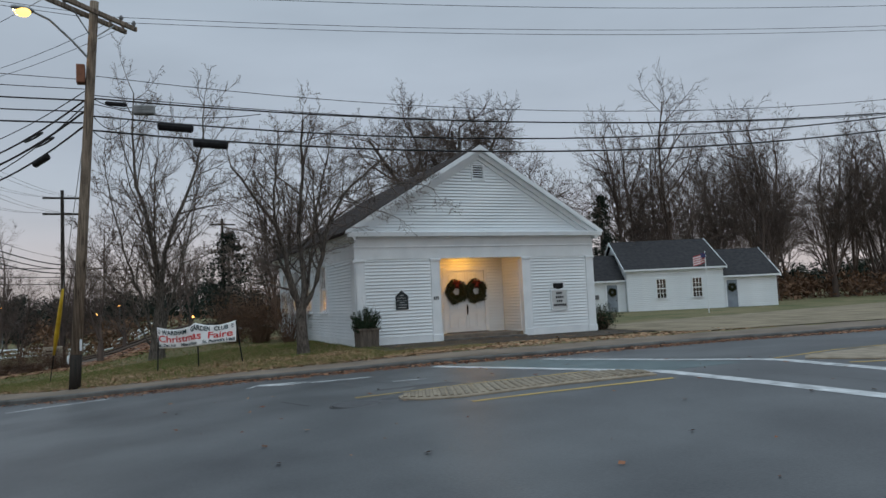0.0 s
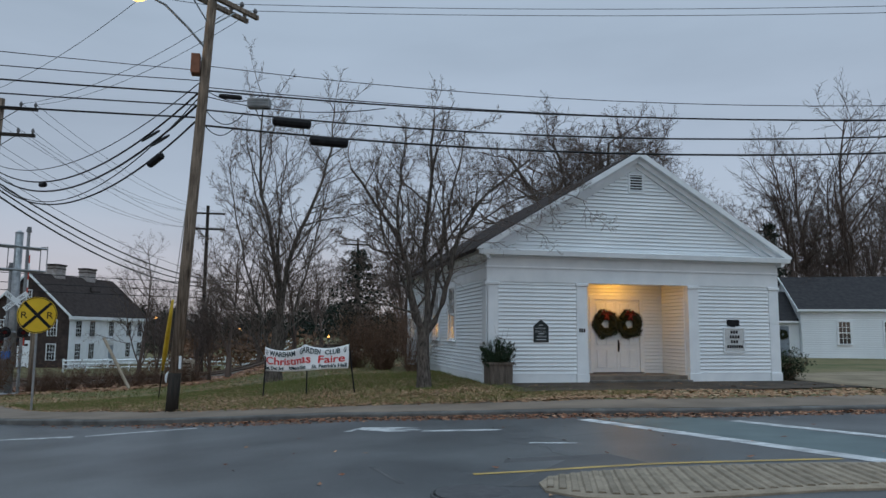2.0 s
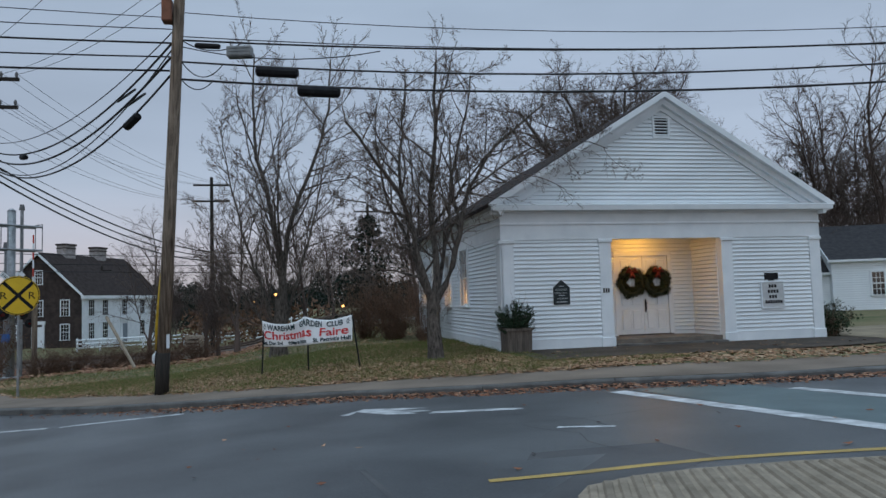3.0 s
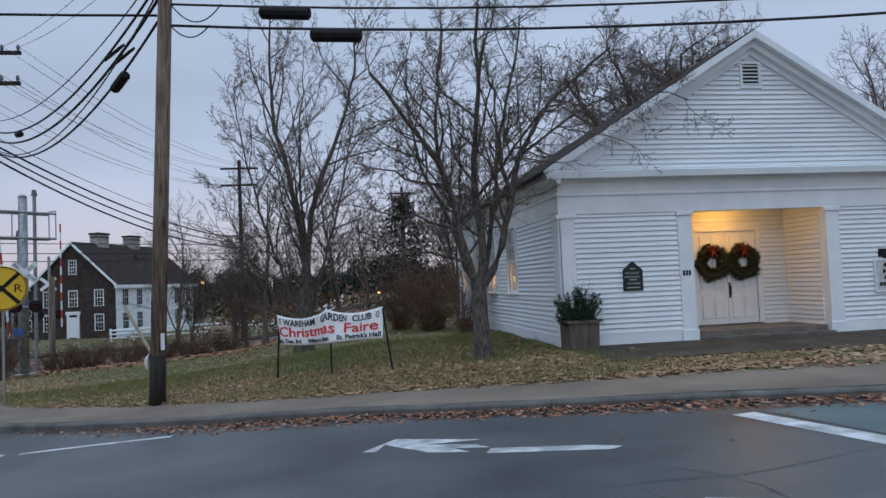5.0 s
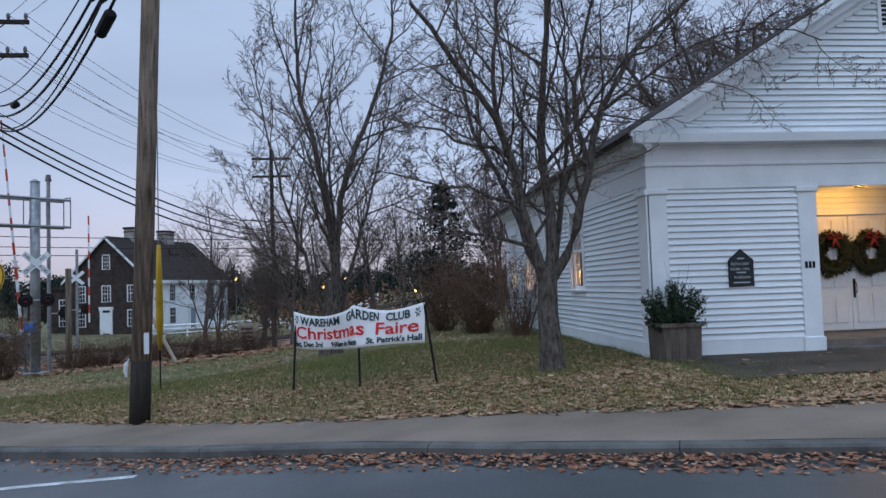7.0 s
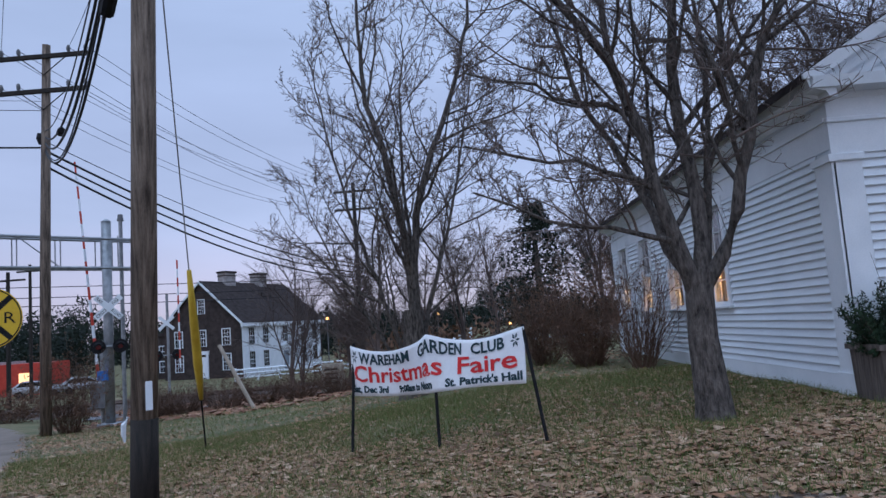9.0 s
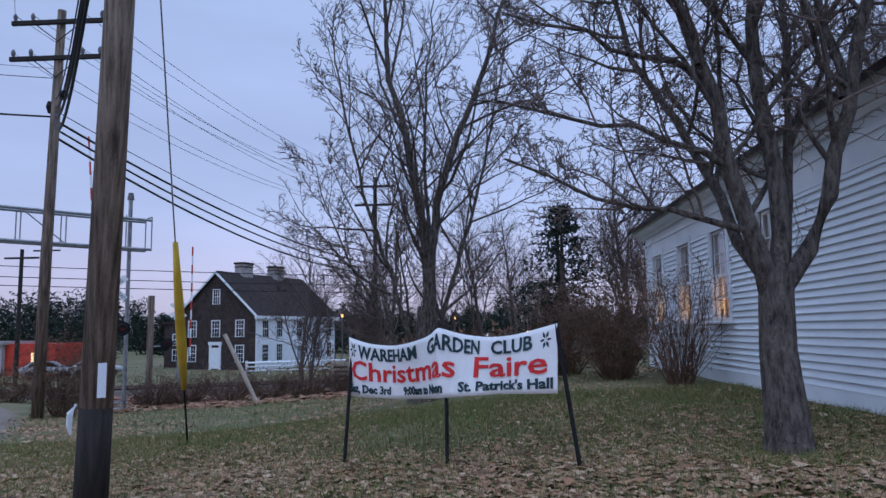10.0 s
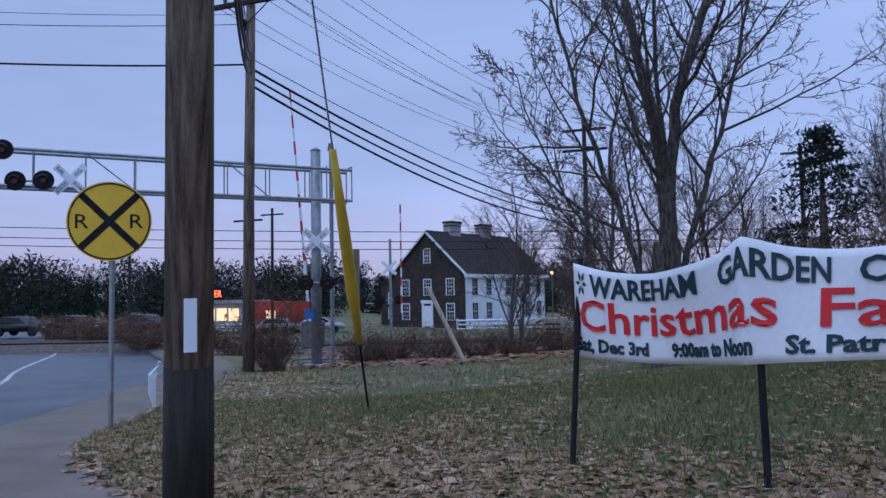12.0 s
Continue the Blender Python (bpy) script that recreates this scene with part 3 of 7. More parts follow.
def boards(parent, spans, z0, z1, face, fixed, pitch=0.106, out=-1):
    """Clapboards between z0 and z1 on a wall: spans(z) gives the stretches along it."""
    cache = {}
    z = z0
    k = 0
    while z < z1 - 0.02:
        for a, b in spans(z + pitch / 2):
            L = round(b - a, 3)
            if L < 0.05:
                continue
            if L not in cache:
                bm = bmesh.new()
                prism(bm, [(0.0, 0.0), (-0.036, 0.0), (-0.037, 0.006), (-0.006, pitch - 0.018), (0.0, pitch - 0.018)], 0, L, "x")
                cache[L] = finish("clapboard", bm, WHITE)
            if face == "front":
                m = Matrix.Translation((a, fixed, z))
            elif face == "left":
                m = Matrix.Translation((fixed, b, z)) @ Matrix.Rotation(-math.pi / 2, 4, 'Z')
            else:
                m = Matrix.Translation((fixed, a, z)) @ Matrix.Rotation(math.pi / 2, 4, 'Z')
            m = m @ Matrix.Rotation(random.uniform(-0.0006, 0.0006), 4, 'Y')
            piece(cache[L], parent, m)
        z += pitch
        k += 1


OX0, OX1, OZ = 9.06, 12.19, 3.73             # porch opening
DY = 23.5                                      # porch back wall
bm = bmesh.new()
prism(bm, [(FX0, Z0), (OX0, Z0), (OX0, OZ), (OX1, OZ), (OX1, Z0), (FX1, Z0), (FX1, ZE), (FX0, ZE)], FY, FY + 0.16)
front = part("front_wall", bm, WHITE, house)
bm = bmesh.new()
prism(bm, [(5.95, ZE), (15.36, ZE), (CX, ZA - 0.05)], FY + 0.02, FY + 0.18)
gable = part("gable_wall", bm, WHITE, house)
bm = bmesh.new()
prism(bm, [(5.95, ZE), (15.36, ZE), (CX, ZA - 0.05)], BY - 0.18, BY - 0.02)
box(bm, FX0, FX1, BY - 0.16, BY, Z0, ZE)
box(bm, FX1 - 0.16, FX1, FY + 0.16, BY - 0.16, Z0, ZE)
part("rear_wall", bm, WHITE, house)
WIN = [26.2, 28.65, 31.0, 33.35]
WW, WZ0, WZ1 = 0.46, 2.10, 3.78
bm = bmesh.new()
ys = [FY + 0.16] + [q for c in WIN for q in (c - WW, c + WW)] + [BY - 0.16]
for a, b in zip(ys[0::2], ys[1::2]):
    box(bm, FX0, FX0 + 0.16, a, b, Z0, ZE)
for c in WIN:
    box(bm, FX0, FX0 + 0.16, c - WW, c + WW, Z0, WZ0)
    box(bm, FX0, FX0 + 0.16, c - WW, c + WW, WZ1, ZE)
side = part("side_wall", bm, WHITE, house)
bm = bmesh.new()
box(bm, FX0 + 0.02, FX1 - 0.02, FY + 0.02, BY - 0.02, Z0 - 0.5, Z0 - 0.002)
part("foundation", bm, BRICK, house)
bm = bmesh.new()
box(bm, FX0 + 0.16, FX1 - 0.16, DY + 0.14, BY - 0.16, ZE - 0.1, ZE - 0.02)
box(bm, FX0 + 0.16, FX1 - 0.16, DY + 0.14, BY - 0.16, Z0 + 0.1, Z0 + 0.2)
part("inner_floor", bm, DARKROOM, house)
# porch recess
bm = bmesh.new()
box(bm, OX0 - 0.16, OX0, FY + 0.16, DY, Z0, OZ + 0.1)
box(bm, OX1, OX1 + 0.16, FY + 0.16, DY, Z0, OZ + 0.1)
box(bm, FX0 + 0.16, 9.92, DY, DY + 0.14, Z0, ZE)
box(bm, 11.42, FX1 - 0.16, DY, DY + 0.14, Z0, ZE)
box(bm, 9.92, 11.42, DY, DY + 0.14, 3.36, ZE)
porch = part("porch_wall", bm, WHITE, house)
part("porch_ceiling", bx(OX0 - 0.16, OX1 + 0.16, FY + 0.16, DY, OZ + 0.1, OZ + 0.16), TRIM, house)
part("porch_floor", bx(OX0, OX1, FY + 0.1, DY, Z0, Z0 + 0.20), mat("porch_boards", (0.10, 0.085, 0.07), (0.20, 0.17, 0.14), 0.8, 4, 40, 0.3), house)
part("porch_step", bx(OX0 + 0.02, OX1 - 0.02, FY - 0.22, FY + 0.1, Z0 - 0.25, Z0 + 0.09, bevel=0.012), KERBSTONE, house)
# trim: pilasters, frieze, cornice, rakes
def pilaster(x0, x1):
    bm = bmesh.new()
    box(bm, x0, x1, FY - 0.05, FY, Z0 + 0.27, 3.64)
    box(bm, x0 - 0.03, x1 + 0.03, FY - 0.075, FY, Z0, Z0 + 0.27, bevel=0.008)
    box(bm, x0 - 0.03, x1 + 0.03, FY - 0.085, FY, 3.64, 3.73, bevel=0.012)
    return bm


for a, b in ((FX0 - 0.02, FX0 + 0.30), (8.74, OX0), (OX1, OX1 + 0.32), (FX1 - 0.30, FX1 + 0.02)):
    part("pilaster", pilaster(a, b), TRIM, house)
bm = bmesh.new()
box(bm, FX0 - 0.05, FX0, FY - 0.05, FY + 0.34, Z0 + 0.27, 3.64)
box(bm, FX0 - 0.075, FX0, FY - 0.075, FY + 0.37, Z0, Z0 + 0.27)
box(bm, FX0 - 0.085, FX0, FY - 0.085, FY + 0.37, 3.64, 3.73)
part("corner_board", bm, TRIM, house)
bm = bmesh.new()
box(bm, FX0 - 0.03, FX1 + 0.03, FY - 0.045, FY, 3.73, 4.10)
box(bm, FX0 - 0.05, FX1 + 0.05, FY - 0.075, FY, 4.10, 4.16, bevel=0.01)
box(bm, FX0 - 0.03, FX1 + 0.03, FY - 0.055, FY, 4.16, 4.40)
part("frieze", bm, TRIM, house)
bm = bmesh.new()
box(bm, FX0 - 0.03, FX0, FY, BY, 3.80, 4.12)
box(bm, FX0 - 0.06, FX0, FY, BY, 4.12, 4.18)
part("side_frieze", bm, TRIM, house)
bm = bmesh.new()
prism(bm, [(FY, 4.38), (FY - 0.07, 4.38), (FY - 0.09, 4.44), (FY - 0.33, 4.45), (FY - 0.35, 4.58), (FY, 4.66)], 5.88, 15.43, "x")
part("cornice", bm, TRIM, house)
bm = bmesh.new()
prism(bm, [(FX0, 4.34), (FX0 - 0.08, 4.34), (FX0 - 0.12, 4.42), (FX0 - 0.30, 4.46), (FX0 - 0.32, 4.56), (FX0, 4.62)], FY - 0.29, BY + 0.2)
part("side_cornice", bm, TRIM, house)
bm = bmesh.new()
prism(bm, [(FX1, 4.34), (FX1 + 0.08, 4.34), (FX1 + 0.12, 4.42), (FX1 + 0.30, 4.46), (FX1 + 0.32, 4.56), (FX1, 4.62)], FY - 0.29, BY + 0.2)
part("side_cornice", bm, TRIM, house)
for sgn in (-1, 1):
    xe = CX + sgn * (CX - 5.80)
    for d, y0, h in ((0.10, FY - 0.30, 0.16), (0.24, FY - 0.16, 0.18), (0.32, FY - 0.05, 0.14)):
        bm = bmesh.new()
        run = (ZA - 4.60) / (CX - 5.80)
        if d < 0.2:
            edge = [(xe, 4.57), (xe, 4.628), (CX, ZA + 0.028), (CX, ZA - 0.14), (xe - sgn * 0.11 / run, 4.57)]
        elif d < 0.3:
            edge = [(xe - sgn * 0.11 / run, 4.57), (CX, ZA - 0.14), (CX, ZA - 0.30), (xe - sgn * 0.27 / run, 4.57)]
        else:
            edge = [(CX + sgn * 4.36, 4.62), (CX, ZA - d + 0.06), (CX, ZA - d - h + 0.02), (CX + sgn * 4.08, 4.62)]
        prism(bm, edge, y0, FY + 0.03)
        part("rake_board", bm, TRIM, house)
bm = bmesh.new()
for sgn in (-1, 1):
    xe = CX + sgn * (CX - 5.74)
    prism(bm, [(xe, 4.60), (CX, ZA + 0.06), (CX, ZA - 0.06), (xe, 4.50)], FY - 0.26, BY + 0.3)
roof = part("roof", bm, SHINGLE_BROWN, house, "dark brown asphalt shingle roof")
# boards
boards(front, lambda z: ((FX0 + 0.30, 8.74), (OX1 + 0.32, FX1 - 0.30)), Z0 + 0.27, 3.72, "front", FY)
part("water_table", bx(FX0 + 0.3, 8.72, FY - 0.03, FY, Z0, Z0 + 0.27), TRIM, house)
part("water_table", bx(OX1 + 0.34, FX1 - 0.3, FY - 0.03, FY, Z0, Z0 + 0.27), TRIM, house)
part("water_table", bx(FX0 - 0.03, FX0, FY + 0.37, BY, Z0, Z0 + 0.24), TRIM, house)


def gable_span(z):
    h = (ZA - 0.42 - z) / SL
    if h <= 0.05:
        return []
    if 6.36 < z < 7.02 and h > 0.24:
        return [(CX - h, CX - 0.24), (CX + 0.24, CX + h)] if h > 0.24 else []
    return [(CX - h, CX + h)]


boards(gable, gable_span, 4.66, 7.12, "front", FY + 0.02)


def side_span(z):
    if WZ0 - 0.10 < z < WZ1 + 0.08:
        q = [FY + 0.34] + [v for c in WIN for v in (c - WW - 0.12, c + WW + 0.12)] + [BY]
        return list(zip(q[0::2], q[1::2]))
    return [(FY + 0.34, BY)]


boards(side, side_span, Z0 + 0.24, 3.80, "left", FX0)
boards(porch, lambda z: ((OX0, 9.80), (11.54, OX1)) if z < 3.48 else ((OX0, OX1),), Z0 + 0.2, OZ + 0.08, "front", DY)
boards(porch, lambda z: ((FY + 0.16, DY - 0.02),), Z0 + 0.2, OZ + 0.08, "left", OX1)
# gable vent
vent = part("gable_vent", bx(CX - 0.25, CX - 0.19, FY - 0.03, FY + 0.04, 6.38, 6.98), TRIM, house, "white louvred gable vent")
part("vent_frame", bx(CX + 0.19, CX + 0.25, FY - 0.03, FY + 0.04, 6.38, 6.98), TRIM, vent)
part("vent_frame", bx(CX - 0.19, CX + 0.19, FY - 0.03, FY + 0.04, 6.38, 6.44), TRIM, vent)
part("vent_frame", bx(CX - 0.19, CX + 0.19, FY - 0.03, FY + 0.04, 6.92, 6.98), TRIM, vent)
part("vent_backing", bx(CX - 0.19, CX + 0.19, FY + 0.012, FY + 0.018, 6.5, 7.0), DARKROOM, vent)
for k in range(6):
    part("louvre", box(bmesh.new(), -0.19, 0.19, -0.03, 0.03, -0.006, 0.006, Matrix.Translation((CX, FY - 0.0, 6.48 + k * 0.08)) @ Matrix.Rotation(radians(38), 4, 'X')), TRIM, vent)
# side windows with electric candles
for c in WIN:
    w = part("window", bx(FX0 - 0.05, FX0 + 0.02, c - WW - 0.12, c - WW, WZ0 - 0.02, WZ1 + 0.12), TRIM, house, "tall white sash window with a lit candle")
    part("casing", bx(FX0 - 0.05, FX0 + 0.02, c + WW, c + WW + 0.12, WZ0 - 0.02, WZ1 + 0.12), TRIM, w)
    part("casing", bx(FX0 - 0.05, FX0 + 0.02, c - WW, c + WW, WZ1, WZ1 + 0.12), TRIM, w)
    part("sill", bx(FX0 - 0.11, FX0 + 0.10, c - WW - 0.16, c + WW + 0.16, WZ0 - 0.07, WZ0 - 0.02, bevel=0.008), TRIM, w)
    for z0, z1, dx in ((WZ0, (WZ0 + WZ1) / 2, 0.05), ((WZ0 + WZ1) / 2 - 0.03, WZ1, 0.02)):
        bm = bmesh.new()
        x0, x1 = FX0 + dx, FX0 + dx + 0.035
        box(bm, x0, x1, c - WW, c - WW + 0.05, z0, z1)
        box(bm, x0, x1, c + WW - 0.05, c + WW, z0, z1)
        box(bm, x0, x1, c - WW + 0.05, c + WW - 0.05, z0, z0 + 0.05)
        box(bm, x0, x1, c - WW + 0.05, c + WW - 0.05, z1 - 0.05, z1)
        for q in (-1, 1):
            box(bm, x0 + 0.008, x1 - 0.008, c + q * 0.14 - 0.01, c + q * 0.14 + 0.01, z0 + 0.05, z1 - 0.05)
        box(bm, x0 + 0.008, x1 - 0.008, c - WW + 0.05, c + WW - 0.05, (z0 + z1) / 2 - 0.01, (z0 + z1) / 2 + 0.01)
        part("sash", bm, TRIM, w)
        g = part("pane", bx(x0 + 0.014, x0 + 0.018, c - WW + 0.05, c + WW - 0.05, z0 + 0.05, z1 - 0.05), GLASS_DARK, w)
        g.visible_shadow = False
    for q in (-1, 1):
        bm = bmesh.new()
        pts = [(FX0 + 0.22 + 0.02 * math.sin(k * 1.9), c + q * (0.20 + k * 0.021)) for k in range(13)]
        for a, b in zip(pts, pts[1:]):
            v = [bm.verts.new((a[0], a[1], WZ0 + 0.02)), bm.verts.new((b[0], b[1], WZ0 + 0.02)), bm.verts.new((b[0], b[1], WZ0 + 0.82)), bm.verts.new((a[0], a[1], WZ0 + 0.82))]
            bm.faces.new(v)
        part("curtain", bm, CURTAIN, w)
    cn = thing("window_candle", (FX0 + 0.13, c, WZ0 - 0.02), "lit electric candle on a window sill", "candle", "window candles")
    part("stick", tb([(FX0 + 0.14, c, WZ0 - 0.02), (FX0 + 0.14, c, WZ0 + 0.24)], 0.014, 8), TRIM, cn)
    part("bulb", tb([(FX0 + 0.14, c, WZ0 + 0.24), (FX0 + 0.14, c, WZ0 + 0.27), (FX0 + 0.14, c, WZ0 + 0.31)], [0.008, 0.016, 0.004], 8), CANDLE, cn)
    lamp("candle_light", (FX0 + 0.135, c, WZ0 + 0.34), 3.0, (1.0, 0.42, 0.09), 0.02)
# double doors
door = thing("double_door", (10.67, DY, Z0 + 0.2), "pair of white panelled doors under a warm porch light", "door")
for x0, x1 in ((9.92, 10.665), (10.675, 11.42)):
    leaf = part("door_leaf", bx(x0, x1, DY + 0.03, DY + 0.08, Z0 + 0.22, 3.36), TRIM, door)
    for a, b in ((x0 + 0.09, (x0 + x1) / 2 - 0.03), ((x0 + x1) / 2 + 0.03, x1 - 0.09)):
        for z0, z1 in ((Z0 + 0.36, 1.85), (1.98, 2.75), (2.87, 3.26)):
            part("panel", bx(a, b, DY + 0.012, DY + 0.03, z0, z1, bevel=0.015), TRIM, leaf)
    part("jamb", bx(*((9.80, 9.92) if x0 < 10 else (11.42, 11.54)), DY - 0.03, DY + 0.02, Z0 + 0.2, 3.48), TRIM, door)
part("head", bx(9.92, 11.42, DY - 0.03, DY + 0.02, 3.36, 3.48), TRIM, door)
part("threshold", bx(9.86, 11.48, DY - 0.10, DY + 0.08, Z0 + 0.2, Z0 + 0.23), KERBSTONE, door)
part("handle", tb([(10.72, DY + 0.02, 2.08), (10.72, DY - 0.05, 2.05), (10.72, DY - 0.05, 1.88), (10.72, DY + 0.02, 1.85)], 0.012, 6), BLACK, door, "black iron handle")
part("lock", bx(10.70, 10.74, DY + 0.01, DY + 0.03, 1.78, 2.14), BLACK, door)
lampbody = thing("porch_lamp", (10.4, 22.75, OZ + 0.1), "small ceiling lamp giving warm light", "lamp")
bm = bmesh.new()
bmesh.ops.create_cone(bm, cap_ends=True, segments=16, radius1=0.09, radius2=0.12, depth=0.05, matrix=Matrix.Translation((10.4, 22.75, OZ + 0.075)))
part("canopy", bm, BLACK, lampbody)


def wreath(cx, y, cz, r, rng, bow=True):
    """A ring of short evergreen sprigs."""
    w = thing("wreath", (cx, y, cz - r), "bushy evergreen wreath with a red bow", "wreath", "wreaths on the doors")
    vs, fs = [], []
    for k in range(3000):
        a = rng.uniform(0, 2 * math.pi)
        rr = r * rng.uniform(0.30, 1.02) * (1 + 0.09 * math.sin(5 * a + cx * 9))
        p = Vector((cx + rr * math.cos(a), y - rng.uniform(0.0, 0.10), cz + rr * math.sin(a)))
        d = Vector((math.cos(a + rng.uniform(-1.2, 1.2)), rng.uniform(-0.8, 0.2), math.sin(a + rng.uniform(-1.2, 1.2)))).normalized() * rng.uniform(0.04, 0.10) * r / 0.35
        s = d.cross(Vector((rng.uniform(-1, 1), rng.uniform(-1, 1), rng.uniform(-1, 1)))).normalized() * 0.012
        i = len(vs)
        vs += [p - s, p + s, p + d]
        fs.append((i, i + 1, i + 2))
    attach(new("greenery", raw("greenery", vs, fs, WREATH)), w)
    bm = bmesh.new()
    tube(bm, [(cx + 0.8 * r * math.cos(a), y - 0.04, cz + 0.8 * r * math.sin(a)) for a in np.linspace(0, 2 * math.pi, 21)], 0.2 * r, 6, False)
    part("ring", bm, mat("wreath_core", (0.012, 0.02, 0.01), (0.03, 0.03, 0.015), 0.9), w)
    if bow:
        bm = bmesh.new()
        for q in (-1, 1):
            tube(bm, [(cx, y - 0.13, cz + 0.72 * r), (cx + q * 0.22 * r, y - 0.15, cz + 0.98 * r), (cx + q * 0.42 * r, y - 0.14, cz + 0.72 * r), (cx, y - 0.13, cz + 0.70 * r)], [0.015, 0.035, 0.035, 0.015], 6)
            tube(bm, [(cx, y - 0.13, cz + 0.7 * r), (cx + q * 0.16 * r, y - 0.14, cz + 0.30 * r)], [0.025, 0.03], 5)
        part("bow", bm, RED_BOW, w, "red ribbon bow", True)
    return w


R7 = random.Random(7)
wreath(10.28, DY - 0.0, 2.62, 0.40, R7)
wreath(11.06, DY - 0.0, 2.62, 0.40, R7)
# plaque and sign board by the porch
plaque = thing("history_plaque", (7.68, FY - 0.03, 2.1), "black plaque with a peaked top and pale lettering", "plaque")
bm = bmesh.new()
prism(bm, [(7.47, 2.10), (7.89, 2.10), (7.89, 2.52), (7.68, 2.70), (7.47, 2.52)], FY - 0.055, FY - 0.022)
part("board", bm, PLAQUE, plaque)
bm = bmesh.new()
tube(bm, [(7.47, FY - 0.05, 2.10), (7.89, FY - 0.05, 2.10), (7.89, FY - 0.05, 2.52), (7.68, FY - 0.05, 2.70), (7.47, FY - 0.05, 2.52), (7.47, FY - 0.05, 2.10)], 0.012, 5)
part("rim", bm, BLACK, plaque)
for txt, size, z, sx in (("METHODIST", 0.062, 2.44, 0.92), ("MEETING HOUSE", 0.055, 2.36, 0.78), ("WAREHAM", 0.060, 2.22, 0.95)):
    writing("lettering", txt, size, GREYPAINT, plaque, (7.68 - 0.5 * len(txt) * size * 0.66 * sx, FY - 0.058, z), (1, 0, 0), (0, 0, 1), sx)
bars(plaque, ((7.62, 7.74, 2.54), (7.60, 7.76, 2.31), (7.54, 7.82, 2.145)), FY - 0.055, GREYPAINT, 0.022)
sgn = thing("notice_board", (13.63, FY - 0.04, 1.8), "grey framed letter board with rows of dark letters", "sign")
part("board", bx(13.32, 13.95, FY - 0.06, FY - 0.02, 1.84, 2.50, bevel=0.008), mat("pale_board", (0.42, 0.43, 0.44), (0.55, 0.56, 0.56), 0.6), sgn)
for b in ((13.29, 13.32, 1.81, 2.53), (13.95, 13.98, 1.81, 2.53)):
    part("frame", bx(b[0], b[1], FY - 0.075, FY - 0.02, b[2], b[3]), TRIM, sgn)
for z in (1.81, 2.50):
    part("frame", bx(13.32, 13.95, FY - 0.075, FY - 0.02, z, z + 0.03), TRIM, sgn)
bars(sgn, [(13.52 + 0.085 * k, 13.58 + 0.085 * k, 2.36) for k in range(3)] + [(13.49 + 0.085 * k, 13.55 + 0.085 * k, 2.22) for k in range(4)] + [(13.52 + 0.085 * k, 13.58 + 0.085 * k, 2.08) for k in range(3)] + [(13.40 + 0.075 * k, 13.455 + 0.075 * k, 1.94) for k in range(7)], FY - 0.06, BLACK, 0.085)
mb = thing("name_plate", (13.63, FY - 0.03, 2.56), "small black plate above the notice board", "sign")
part("plate", bx(13.43, 13.83, FY - 0.05, FY - 0.02, 2.58, 2.76), BLACK, mb)
part("bracket", bx(13.55, 13.71, FY - 0.03, FY, 2.55, 2.58), BLACK, mb)
num = thing("house_number", (8.9, FY - 0.05, 2.36), "small dark number characters on the white pilaster", "sign")
bars(num, ((8.80, 8.845, 2.36), (8.865, 8.91, 2.36), (8.93, 8.975, 2.36)), FY - 0.05, BLACK, 0.11)


# ---------- bare trees ----------
def grow(rng, start, heading, length, radius, level, out, spec, spine=None):
    """One branch and its twigs, as polylines with radii; a spine gives the branch its course."""
    steps = spec["steps"][level]
    p, d = Vector(start), Vector(heading).normalized()
    pts, rad = [p.copy()], [radius]
    tip = radius * spec["tip"]
    if spine:
        pts = [q + Vector((rng.gauss(0, 1), rng.gauss(0, 1), rng.gauss(0, 1))) * 0.025 for q in smooth_line(spine, 0.4)]
        steps = len(pts) - 1
        rad = [radius + (tip - radius) * (k / steps) ** 0.8 for k in range(steps + 1)]
        length = sum((b - a).length for a, b in zip(pts, pts[1:]))
    for k in range(0 if spine else steps):
        d = (d + Vector((rng.gauss(0, 1), rng.gauss(0, 1), rng.gauss(0, 1))) * spec["wobble"][level] + Vector((0, 0, spec["lift"][level]))).normalized()
        p = p + d * (length / steps)
        pts.append(p.copy())
        rad.append(radius + (tip - radius) * (k + 1) / steps)
    out.append((pts, rad, level))
    if level + 1 >= len(spec["kids"]) + 1:
        return
    n = spec["kids"][level]
    for c in range(n):
        t = spec["bare"][level] + (1 - spec["bare"][level]) * (c + rng.random()) / n
        f = t * steps
        i = min(steps - 1, int(f))
        q = pts[i].lerp(pts[i + 1], f - i)
        ax = (pts[i + 1] - pts[i]).normalized()
        side = ax.cross(Vector((rng.gauss(0, 1), rng.gauss(0, 1), rng.gauss(0, 1)))).normalized()
        ang = radians(rng.uniform(*spec["angle"]))
        h = ax * math.cos(ang) + side * math.sin(ang)
        L = length * rng.uniform(*spec["ratio"]) * (1.15 - 0.55 * t)
        r = max(spec["least"], min(rad[i] * 0.62, L * spec["thick"]))
        grow(rng, q, h, L, r, level + 1, out, spec)


